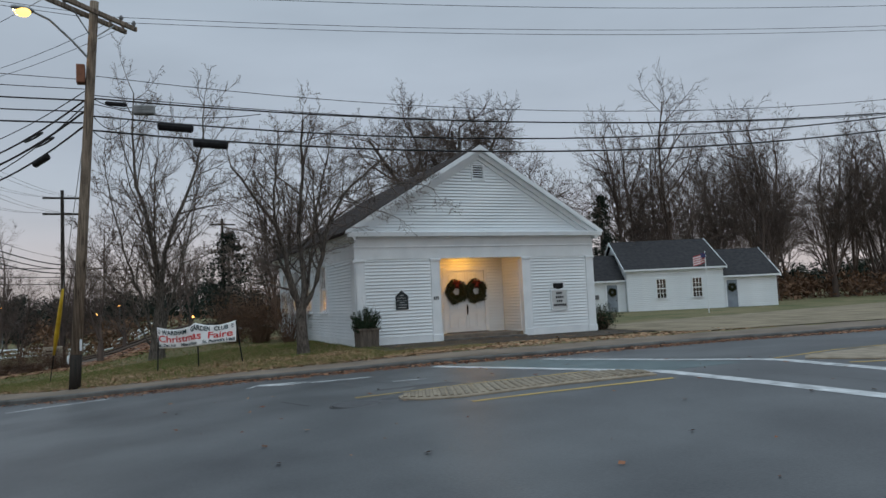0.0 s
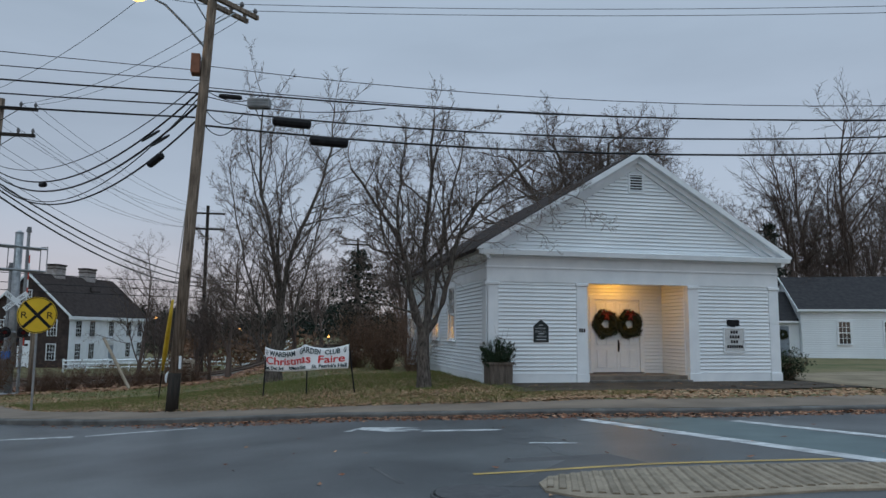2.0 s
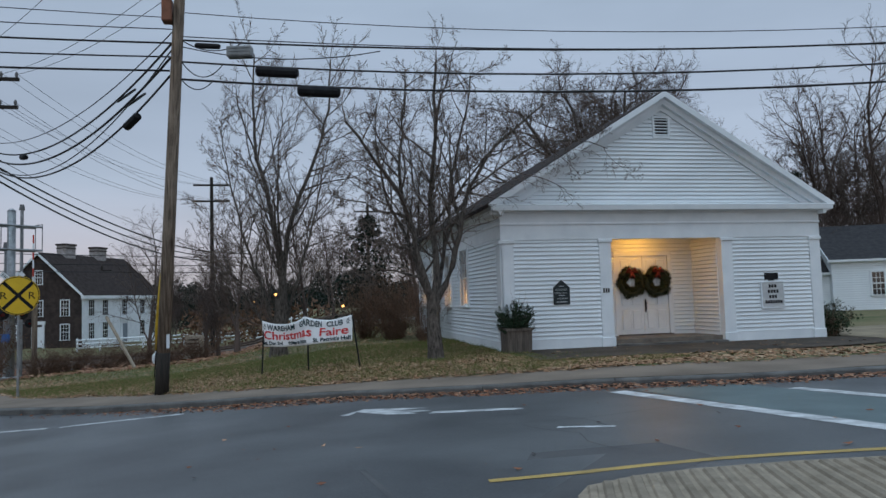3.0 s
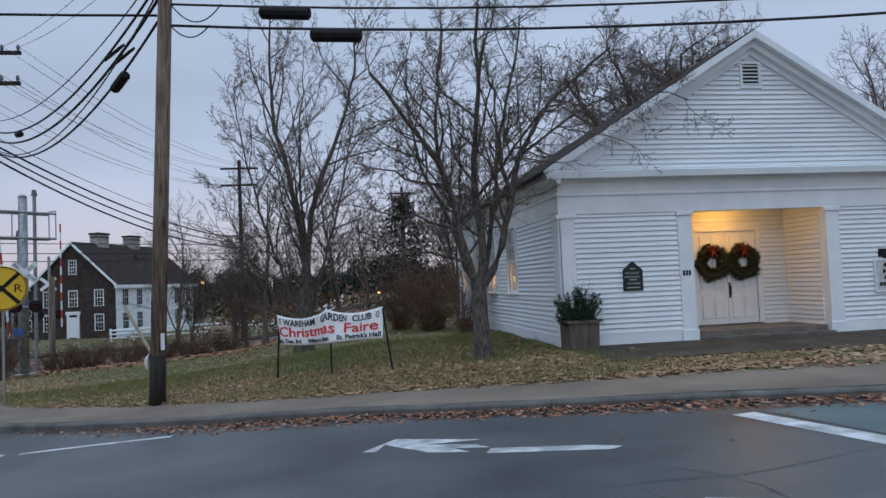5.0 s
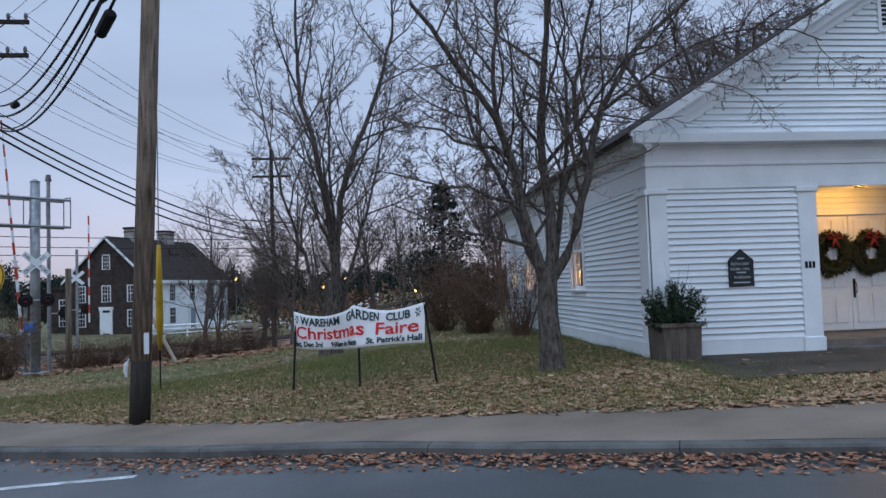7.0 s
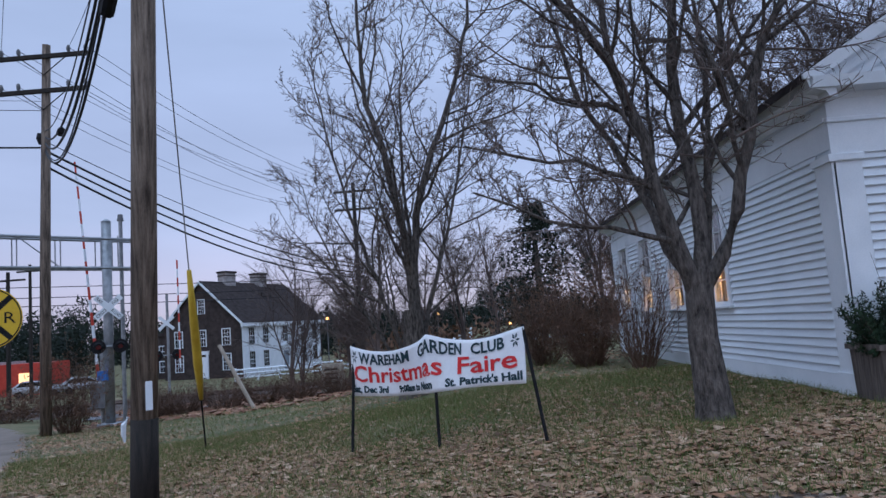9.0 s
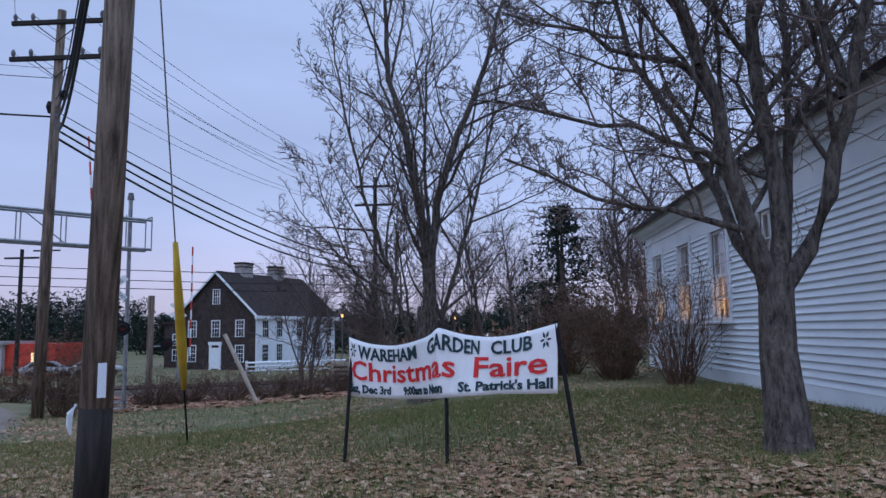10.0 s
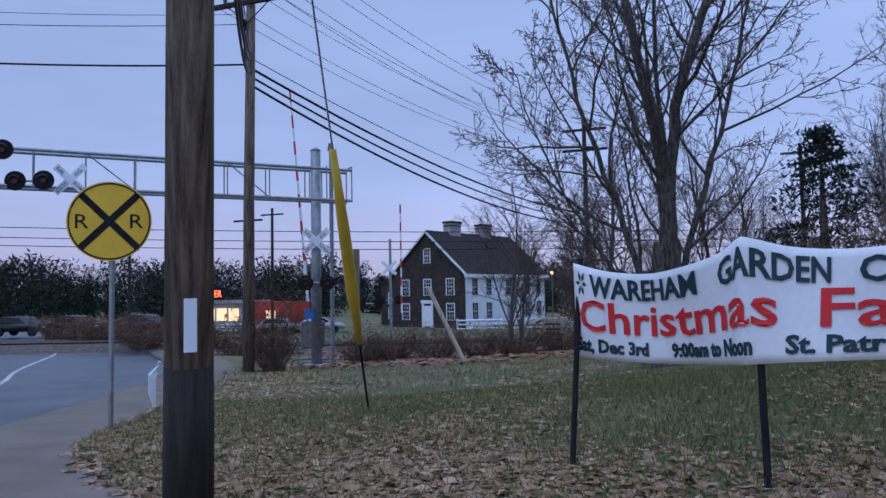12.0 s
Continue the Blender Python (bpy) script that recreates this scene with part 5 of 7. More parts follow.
ALLOY = mat("dull_cast_alloy", (0.17, 0.18, 0.185), (0.27, 0.28, 0.285), 0.6, 6, 50, 0.1, metal=0.3)
gb = on_pole(7.80) + Vector((1.35, -0.3, 0))
amp = thing("line_amplifier", gb, "pale grey metal box hung from an overhead cable", "cable box")
AMP_M = Matrix.Translation(gb) @ Matrix.Rotation(-0.2, 4, 'Z')
part("case", box(bmesh.new(), -0.27, 0.27, -0.11, 0.11, -0.12, 0.12, AMP_M, 0.02), ALLOY, amp)
for u in (-0.2, 0.2):
    part("hanger", box(bmesh.new(), u - 0.015, u + 0.015, -0.02, 0.02, 0.12, 0.26, AMP_M), STEEL, amp)
for sgn2 in (-1, 1):
    for k in range(3):
        part("fin", box(bmesh.new(), -0.25, 0.25, sgn2 * 0.11, sgn2 * 0.125, -0.08 + 0.07 * k, -0.06 + 0.07 * k, AMP_M), ALLOY, amp)
# slack drip loops beside the pole
for z0, span, drop in ((7.62, 0.9, 0.32), (7.25, 0.7, 0.22), (8.08, 1.3, 0.20), (7.95, 4.2, 0.22)):
    a = on_pole(z0) + Vector((0.12, -0.06, 0))
    b = a + Vector((span, -0.22 * span, -0.06 * span))
    cable(a, b, drop, 0.012, "slack cable loops", "thin slack loop of cable beside the pole", 10, "drip_loop")
# on along the street, the other way
for z0, dz, sag, r in ((7.45, 1.3, 0.9, 0.024), (7.75, 1.3, 0.9, 0.018), (8.05, 1.4, 0.9, 0.022), (8.35, 1.5, 0.9, 0.012), (8.6, 1.7, 0.8, 0.010)):
    cable(on_pole(z0) + Vector((-0.13, 0, 0)), (-38, 16, z0 + dz), sag, r)
for u in (-1.2, 0.75, 1.2):
    cable(on_pole(10.55) + AD * u, (-38 + AD.x * u, 16 + AD.y * u, 12.4), 0.6, 0.008, label="thin bare power wire between utility poles", name="power_wire")
# the second pole, by the railway
P2 = Vector((-11.4, 35.8, lawn_z(-11.4, 35.8)))
pole2 = thing("utility_pole", P2, "dark wooden utility pole with two crossarms", "utility pole", "utility poles")
part("shaft", tb([P2 + Vector((0, 0, -0.2)), P2 + Vector((0.2, -0.25, 5)), P2 + Vector((0.55, -0.6, 12.2))], [0.17, 0.155, 0.12], 14), POLE_STAINED, pole2, smooth=True)
for z in (11.3, 10.2):
    c = P2 + Vector((0.045 * z, -0.05 * z, z + 0.5))
    part("crossarm", bx(c.x - 1.45, c.x + 1.45, c.y - 0.18, c.y - 0.08, c.z - 0.07, c.z + 0.07, bevel=0.01), TAR, pole2)
    for u in (-1.35, -0.8, 0.8, 1.35):
        p = c + Vector((u, -0.13, 0.06))
        part("insulator", tb([p, p + Vector((0, 0, 0.08)), p + Vector((0, 0, 0.16)), p + Vector((0, 0, 0.24))], [0.025, 0.06, 0.065, 0.03], 8), GREY_BOX, pole2)
    part("brace", tb([c + Vector((-0.7, -0.13, -0.06)), c + Vector((0, -0.13, -0.6)), c + Vector((0.7, -0.13, -0.06))], 0.018, 5), TAR, pole2)
b2 = P2 + Vector((0.4, -0.45, 9.2))
part("pot_head", tb([b2 + Vector((-0.18, 0, 0.2)), b2 + Vector((-0.18, 0, 0.05)), b2 + Vector((-0.18, 0, -0.15))], [0.08, 0.12, 0.05], 10), BLACK, pole2)
for k, (z0, z1, sag, r, sp) in enumerate(((7.35, 8.3, 1.5, 0.026, ((0.10, 0.7, 0.10),)), (7.75, 8.55, 1.35, 0.030, ()), (8.05, 8.75, 1.25, 0.026, ((0.62, 0.45, 0.09),)), (7.9, 8.4, 1.7, 0.016, ()), (8.3, 8.95, 1.0, 0.014, ()))):
    cable(on_pole(z0) + Vector((-0.13, 0.05, 0)), P2 + Vector((0.35, -0.4, z1 + 0.55)), sag, r, splices=sp)
    u = 0.09 + 0.035 * k
    c = on_pole(z0).lerp(P2 + Vector((0.35, -0.4, z1 + 0.55)), u) - Vector((0, 0, 4 * sag * u * (1 - u)))
    if k in (1, 2):
        t = thing("cable_loop", c, "coiled slack loop of black cable", "cable", "slack cable loops")
        dd = (P2 - on_pole(0.4)).normalized()
        part("loop", tb([c + dd * 0.34 * math.cos(a) + Vector((0, 0, 0.13 * math.sin(a))) + Vector((0.16 * math.sin(a), 0, 0)) for a in np.linspace(0, 6.283, 21)], 0.026, 6, False), CABLE, t)
for u, u2 in ((-1.2, -1.35), (0.75, 0.8), (1.2, 1.35)):
    cable(on_pole(10.5) + AD * u, P2 + Vector((0.5 + u2, -0.7, 12.0)), 0.5, 0.008, label="thin bare power wire between utility poles", name="power_wire")
# third pole, far behind the trees, with cables from the second
P3 = Vector((-5.1, 60.0, lawn_z(-5.1, 60)))
pole3 = thing("utility_pole", P3, "far wooden utility pole half hidden by branches", "utility pole", "utility poles")
part("shaft", tb([P3 + Vector((0, 0, -0.2)), P3 + Vector((0, 0, 13.0))], [0.17, 0.12], 10), TAR, pole3)
for z in (12.4, 11.2):
    part("crossarm", bx(P3.x - 1.3, P3.x + 1.3, P3.y - 0.1, P3.y, P3.z + z - 0.07, P3.z + z + 0.07), TAR, pole3)
for z0, z1, sag, r in ((8.3, 7.4, 0.7, 0.040), (8.05, 7.1, 0.8, 0.034), (7.8, 6.8, 0.9, 0.040), (8.6, 7.9, 0.6, 0.014)):
    cable(P2 + Vector((0.35, -0.4, z0 + 0.55)), P3 + Vector((0, 0, z1)), sag, r)
for u in (-1.35, -0.8, 0.8, 1.35):
    cable(P2 + Vector((0.5 + u, -0.6, 12.05)), P3 + Vector((u, 0, 12.5)), 0.9, 0.009, label="thin bare power wire between utility poles", name="power_wire")
    cable(P2 + Vector((0.45 + u, -0.6, 10.9)), P3 + Vector((u, 0, 11.3)), 1.0, 0.009, label="thin bare power wire between utility poles", name="power_wire")
for z0, z1, r in ((8.4, 10.6, 0.030), (9.6, 11.4, 0.012), (9.9, 11.9, 0.008)):
    cable(P2 + Vector((0.35, -0.4, z0 + 0.55)), (-36, 22, z1), 0.9, r)
for z in (8.4, 7.4, 6.6):
    cable((-70, 66, z + 1.0), (30, 112, z), 0.8, 0.04, label="far line of black cable across the railway")
# guy wire with its yellow guard
GA, GT = Vector((-2.74, 25.9, lawn_z(-2.74, 25.9))), on_pole(8.2)
gd = (GT - GA)
guy = thing("guy_wire", GA, "steel guy wire with a long yellow plastic guard", "guy wire")
part("wire", tb([GA + gd * 0.12, GT], 0.010, 5), STEEL, guy)
part("anchor", tb([GA - gd * 0.02, GA + gd * 0.135], 0.014, 6), BLACK, guy)
bm = bmesh.new()
tube(bm, [GA + gd * f for f in (0.11, 0.18, 0.27, 0.36)], [0.034, 0.070, 0.062, 0.034], 8)
part("guard", bm, GUARD_YELLOW, guy, "yellow plastic guy guard", True)
stake = thing("leaning_pole", (-6.2, 40.2, lawn_z(-6.2, 40.2)), "pale wooden pole leaning in the brush", "pole")
part("stick", tb([(-6.2, 40.2, lawn_z(-6.2, 40.2) - 0.1), (-7.6, 40.6, 1.95)], 0.075, 8), PALEWOOD, stake)

# ---------- railroad warning sign ----------
rr = thing("railroad_warning_sign", (-5.84, 25.0, lawn_z(-5.84, 25.0)), "round yellow railroad warning sign on a steel post", "road sign")
C = Vector((-5.84, 24.95, 2.73))
RA, RN = Vector((0.85, 0.527, 0)), Vector((0.527, -0.85, 0))    # across and facing
part("post", tb([(-5.84, 25.0, lawn_z(-5.84, 25) - 0.2), (-5.84, 25.0, 3.2)], 0.032, 8), STEEL, rr)


def disc(centre, r, z0, z1, n=40):
    M = Matrix.Translation(centre) @ Matrix((( RA.x, 0, RN.x, 0), (RA.y, 0, RN.y, 0), (0, 1, 0, 0), (0, 0, 0, 1)))
    bm = bmesh.new()
    bmesh.ops.create_cone(bm, cap_ends=True, segments=n, radius1=r, radius2=r, depth=z1 - z0, matrix=M @ Matrix.Translation((0, 0, (z0 + z1) / 2)))
    return bm, M


bm, SM = disc(C, 0.50, 0.0, 0.006)
part("disc", bm, SIGN_YELLOW, rr)
bm = bmesh.new()
tube(bm, [SM @ Vector((0.475 * math.cos(a), 0.475 * math.sin(a), 0.008)) for a in np.linspace(0, 6.2832, 49)], 0.010, 4, False)
part("border", bm, BLACK, rr)
for s, dz in ((-1, 0.0), (1, 0.0015)):
    bm = bmesh.new()
    box(bm, -0.465, 0.465, -0.042, 0.042, 0.006, 0.010 + dz, SM @ Matrix.Rotation(s * math.pi / 4, 4, 'Z'))
    part("cross_bar", bm, BLACK, rr)
for u in (-0.42, 0.22):
    writing("lettering", "R", 0.26, BLACK, rr, C + RA * u + RN * 0.008 - Vector((0, 0, 0.09)), RA, (0, 0, 1), 1.15)

# ---------- the Christmas fair banner ----------
BA, BB = Vector((0.35, 22.74, 0)), Vector((2.40, 21.44, 0))
BW = (BB - BA).length
bd = (BB - BA).normalized()
bn = Vector((bd.y, -bd.x, 0))                  # towards the street


def cloth_at(s, h, off=0.0):
    """A place on the banner: s along it, h from 0 at its hem to 1 at its top."""
    f = s / BW
    top = 1.925 + 0.105 * f - 0.115 * (math.sin(math.pi * clip(f * 2, 0, 1)) if f < 0.5 else math.sin(math.pi * (f * 2 - 1)) * 0.75) + 0.03 * math.exp(-((f - 0.5) / 0.05) ** 2)
    hem = 1.315 + 0.115 * f - 0.03 * math.sin(math.pi * f) - 0.02 * math.sin(2 * math.pi * f)
    wob = 0.024 * math.sin(f * 15 + h * 1.5) + 0.012 * math.sin(f * 31 - h * 2) + 0.06 * math.sin(math.pi * f * 2) * (h - 0.5)
    wob += 0.05 * math.exp(-((f - 0.5) / 0.03) ** 2)
    p = BA + bd * s + bn * (wob + off + 0.04)
    return Vector((p.x, p.y, hem + (top - hem) * h))


ban = thing("event_banner", (1.38, 22.0, 0.75), "white vinyl banner sagging between three dark stakes", "banner")
bm = bmesh.new()
NS, NH = 96, 12
grid = [[bm.verts.new(cloth_at(BW * i / NS, j / NH)) for j in range(NH + 1)] for i in range(NS + 1)]
for i in range(NS):
    for j in range(NH):
        bm.faces.new((grid[i][j], grid[i + 1][j], grid[i + 1][j + 1], grid[i][j + 1]))
cl = part("cloth", bm, CLOTH, ban, smooth=True)
sol = cl.modifiers.new("thickness", 'SOLIDIFY')
sol.thickness = 0.003
for (x, y, z), (tx, ty, tz) in (((0.31, 22.5, 0.645), (0.36, 22.74, 1.95)), ((1.388, 21.95, 0.75), (1.38, 22.09, 1.96)), ((2.528, 21.29, 0.849), (2.38, 21.45, 2.05))):
    lo = Vector((x, y, z))
    part("stake", tb([lo - Vector((0, 0, 0.25)), lo, Vector((tx, ty, tz))], 0.019, 7), BLACK, ban)


def on_cloth(s0, h0, hscale):
    return lambda s, h, z: cloth_at(clip(s0 + s, 0, BW), h0 + h * hscale, 0.011 + z)


for words, size, ink, f0, f1, h0 in (("WAREHAM", 0.20, DARK_INK, 0.065, 0.375, 0.70), ("GARDEN", 0.20, DARK_INK, 0.43, 0.665, 0.70), ("CLUB", 0.20, DARK_INK, 0.72, 0.91, 0.70), ("Christmas", 0.30, RED_INK, 0.02, 0.56, 0.31), ("Faire", 0.30, RED_INK, 0.635, 0.965, 0.31),
                                     ("Sat, Dec 3rd", 0.125, DARK_INK, 0.01, 0.225, 0.08), ("9:00am to Noon", 0.125, DARK_INK, 0.29, 0.515, 0.08), ("St. Patrick's Hall", 0.135, DARK_INK, 0.575, 0.985, 0.08)):
    writing("lettering", words, size, ink, ban, (0, 0, 0), (1, 0, 0), (0, 0, 1), 1.0, on_cloth(BW * f0, h0, 1 / 0.62), 0.002, BW * (f1 - f0), 0.0045)
for s0 in (0.07, BW - 0.10):
    bm = bmesh.new()
    for a in range(6):
        c, s = math.cos(a * 1.05), math.sin(a * 1.05)
        q = [cloth_at(s0 + 0.035 * c * k + 0.015 * s * w, 0.80 + (0.10 * s * k - 0.03 * c * w), 0.006) for k, w in ((0.2, 0), (0.8, 0.8), (1.5, 0), (0.8, -0.8))]
        bm.faces.new([bm.verts.new(v) for v in q])
    part("holly_print", bm, DARK_INK, ban)

# ---------- planter by the corner ----------
pl = thing("planter", (6.33, 21.75, 0.93), "weathered square wooden planter with a juniper bush", "planter")
PZ = lawn_z(6.35, 21.7) - 0.01
for sx, sy, rot in ((0, -0.29, 0), (0, 0.29, 0), (-0.29, 0, 90), (0.29, 0, 90)):
    for k in range(5):
        bm = bmesh.new()
        M = Matrix.Translation((6.35 + sx, 21.68 + sy, 0)) @ Matrix.Rotation(radians(rot), 4, 'Z')
        u = -0.24 + 0.12 * k
        f = [M @ Vector(v) for v in ((u * 0.9 - 0.052, -0.018, PZ), (u * 0.9 + 0.052, -0.018, PZ), (u * 0.9 + 0.052, 0.018, PZ), (u * 0.9 - 0.052, 0.018, PZ))]
        g = [M @ Vector(v) for v in ((u * 1.05 - 0.061, -0.018, PZ + 0.56), (u * 1.05 + 0.061, -0.018, PZ + 0.56), (u * 1.05 + 0.061, 0.018, PZ + 0.56), (u * 1.05 - 0.061, 0.018, PZ + 0.56))]
        a, b = [bm.verts.new(v) for v in f], [bm.verts.new(v) for v in g]
        bm.faces.new(a)
        bm.faces.new(b)
        for i in range(4):
            bm.faces.new((a[i], a[(i + 1) % 4], b[(i + 1) % 4], b[i]))
        part("stave", bm, PLANTERWOOD, pl)
for sx, sy, rot in ((0, -0.31, 0), (0, 0.31, 0), (-0.31, 0, 90), (0.31, 0, 90)):
    part("rim", box(bmesh.new(), -0.345, 0.345, -0.03, 0.03, PZ + 0.55, PZ + 0.61, Matrix.Translation((6.35 + sx, 21.68 + sy, 0)) @ Matrix.Rotation(radians(rot), 4, 'Z')), PLANTERWOOD, pl)
part("soil", bx(6.08, 6.62, 21.42, 21.94, PZ + 0.1, PZ + 0.54), SOIL, pl)
rp = random.Random(13)
vs, fs, lines = [], [], []
for k in range(120):
    a, r = rp.uniform(0, 6.28), rp.random() ** 0.6
    b = Vector((6.35 + 0.2 * r * math.cos(a), 21.68 + 0.2 * r * math.sin(a), PZ + 0.5))
    e = b + Vector((0.30 * r * math.cos(a), 0.30 * r * math.sin(a), rp.uniform(0.25, 0.78) - 0.25 * r))
    lines.append(([b, b.lerp(e, 0.6), e], [0.006, 0.004, 0.002], 4))
    for f in (0.35, 0.55, 0.75, 0.9, 1.0):
        clump(vs, fs, rp, b.lerp(e, f), (0.045, 0.045, 0.05), 12, 0.05, 0.9)
for k in range(9):
    b = Vector((6.35 + rp.uniform(-0.1, 0.25), 21.68, PZ + 0.7))
    lines.append(([b, b + Vector((rp.uniform(-0.1, 0.12), 0, 0.35)), b + Vector((rp.uniform(-0.15, 0.2), 0, rp.uniform(0.5, 0.95)))], [0.005, 0.004, 0.002], 4))
attach(new("bush", raw("bush", vs, fs, EVERGREEN)), pl)
attach(new("branching", branch_mesh("branching", lines, TWIG)), pl)


# ---------- white annexe ----------
AM = Matrix.Translation((31.2, 40.9, 0)) @ Matrix.Rotation(radians(-24), 4, 'Z')
annexe = thing("annexe", (0, 0, 0), "long low white clapboard annexe with a dark roof", "building")


def gable_block(parent, x0, x1, y0, y1, z0, ze, zr, over=0.25):
    """Walls, gables and a roof with its ridge along x."""
    ym = (y0 + y1) / 2
    bm = bmesh.new()
    box(bm, x0, x1, y0, y0 + 0.15, z0, ze)
    box(bm, x0, x1, y1 - 0.15, y1, z0, ze)
    for a in (x0, x1 - 0.15):
        prism(bm, [(y0 + 0.15, z0), (y1 - 0.15, z0), (y1 - 0.15, ze), (ym, zr - 0.12), (y0 + 0.15, ze)], a, a + 0.15, "x")
    w = part("wall", bm, WHITE, parent)
    for s, y in ((-1, y0), (1, y1)):
        bm = bmesh.new()
        sl = (zr - ze) / (ym - y0)
        prism(bm, [(y + s * over, ze - over * sl), (ym, zr), (ym, zr + 0.10), (y + s * over, ze - over * sl + 0.10)], x0 - 0.2, x1 + 0.2, "x")
        part("roof", bm, SHINGLE, parent, "dark grey shingle roof")
    part("eaves_board", bx(x0 - 0.2, x1 + 0.2, y0 - over - 0.03, y0, ze - 0.16, ze - 0.04), TRIM, parent)
    for a, b in ((x0 - 0.24, x0 - 0.2), (x1 + 0.2, x1 + 0.24)):
        for s in (-1, 1):
            bm = bmesh.new()
            y = y0 if s < 0 else y1
            prism(bm, [(y + s * over, ze - over * sl - 0.08), (ym, zr - 0.08), (ym, zr + 0.12), (y + s * over, ze - over * sl + 0.12)], a, b, "x")
            part("rake_board", bm, TRIM, parent)
    return w


def sash(parent, m, w, h, cols=3, rows=4, label="white sash window with small panes", trim=TRIM):
    """A window in a plane: m places its middle foot, x across and -y outwards."""
    fr = part("window", box(bmesh.new(), -w / 2 - 0.09, -w / 2, -0.05, 0.01, -0.02, h + 0.09, m), trim, parent, label)
    part("casing", box(bmesh.new(), w / 2, w / 2 + 0.09, -0.05, 0.01, -0.02, h + 0.09, m), trim, fr)
    part("casing", box(bmesh.new(), -w / 2, w / 2, -0.05, 0.01, h, h + 0.09, m), trim, fr)
    part("sill", box(bmesh.new(), -w / 2 - 0.12, w / 2 + 0.12, -0.09, 0.01, -0.07, -0.02, m), trim, fr)
    bm = bmesh.new()
    for c in range(1, cols):
        box(bm, -w / 2 + w * c / cols - 0.012, -w / 2 + w * c / cols + 0.012, -0.03, -0.012, 0, h, m)
    for r in range(1, rows):
        t = 0.03 if r == rows // 2 else 0.012
        box(bm, -w / 2, w / 2, -0.034, -0.012, h * r / rows - t, h * r / rows + t, m)
    part("glazing_bar", bm, trim, fr)
    part("pane", box(bmesh.new(), -w / 2, w / 2, -0.012, -0.004, 0, h, m), WINDOWBLACK, fr)
    return fr


WINDOWBLACK = mat("dark_window_pane", (0.010, 0.012, 0.015), (0.022, 0.025, 0.03), 0.08, 1, 4, 0.0, spec=0.8)
GREYDOOR = mat("blue_grey_door_paint", (0.17, 0.20, 0.24), (0.24, 0.28, 0.32), 0.5, 3, 30, 0.05)
wa = gable_block(annexe, 0, 6.7, 0, 8, 0.6, 3.89, 6.0)
wb = gable_block(annexe, 6.7, 10.5, 0.3, 6.6, 0.6, 3.2, 5.1)
wc = gable_block(annexe, -4.5, 0, 0.5, 6.0, 0.6, 3.2, 5.0)
for w, x0, x1, y, z1 in ((wa, 0, 6.7, 0, 3.72), (wb, 6.7, 10.5, 0.3, 3.05), (wc, -4.5, 0, 0.5, 3.05)):
    boards(w, lambda z: ((x0, x1),), 0.85, z1, "front", y, 0.13)
boards(wa, lambda z: ((0, 8),) if z < 3.8 else ((0.2 + (z - 3.8) * 1.95, 7.8 - (z - 3.8) * 1.95),), 3.0, 5.6, "left", 0.0, 0.13)
for x in (2.36, 4.85):
    sash(annexe, Matrix.Translation((x, -0.035, 1.82)), 0.62, 1.28)
for x, y in ((7.35, 0.3), (-0.95, 0.5)):
    d = part("door", bx(x - 0.36, x + 0.36, y - 0.06, y - 0.02, 0.8, 2.85), GREYDOOR, annexe, "blue grey door")
    for a, b in ((x - 0.46, x - 0.36), (x + 0.36, x + 0.46)):
        part("casing", bx(a, b, y - 0.07, y - 0.01, 0.8, 2.95), TRIM, d)
    part("knob", bx(x + 0.24, x + 0.30, y - 0.11, y - 0.06, 1.75, 1.81, bevel=0.012), BLACK, d)
    w = wreath(x, y - 0.06, 2.35, 0.27, R7, False)
    w.matrix_basis = AM @ w.matrix_basis
part("step", bx(6.85, 7.95, -0.9, 0.28, 0.5, 0.98), KERBSTONE, annexe)
part("meter_box", bx(-2.3, -1.9, 0.38, 0.49, 1.9, 2.2), GREY_BOX, annexe)
annexe.matrix_basis = AM
FPX, FPY = 29.5, 31.5
flag = thing("flagpole", (FPX, FPY, 0.95), "thin white flagpole with a drooping striped flag", "flag")
part("pole", tb([(FPX, FPY, 0.8), (FPX, FPY, 4.45)], 0.025, 8), TRIM, flag)
FLAG_RED = mat("flag_red", (0.35, 0.03, 0.035), (0.42, 0.05, 0.05), 0.8)
FLAG_BLUE = mat("flag_blue", (0.03, 0.035, 0.10), (0.05, 0.055, 0.14), 0.8)
for k in range(9):
    bm = bmesh.new()
    for c in range(8):
        q = []
        for u, v in ((c, k), (c + 1, k), (c + 1, k + 1), (c, k + 1)):
            q.append(bm.verts.new((FPX - 0.12 * u, FPY + 0.08 * math.sin(u * 1.3), 4.35 - 0.062 * v - 0.03 * u)))
        bm.faces.new(q)
    part("stripe", bm, FLAG_RED if k % 2 == 0 else TRIM, flag)
part("canton", bx(FPX - 0.38, FPX - 0.03, FPY - 0.06, FPY - 0.03, 4.08, 4.32), FLAG_BLUE, flag)
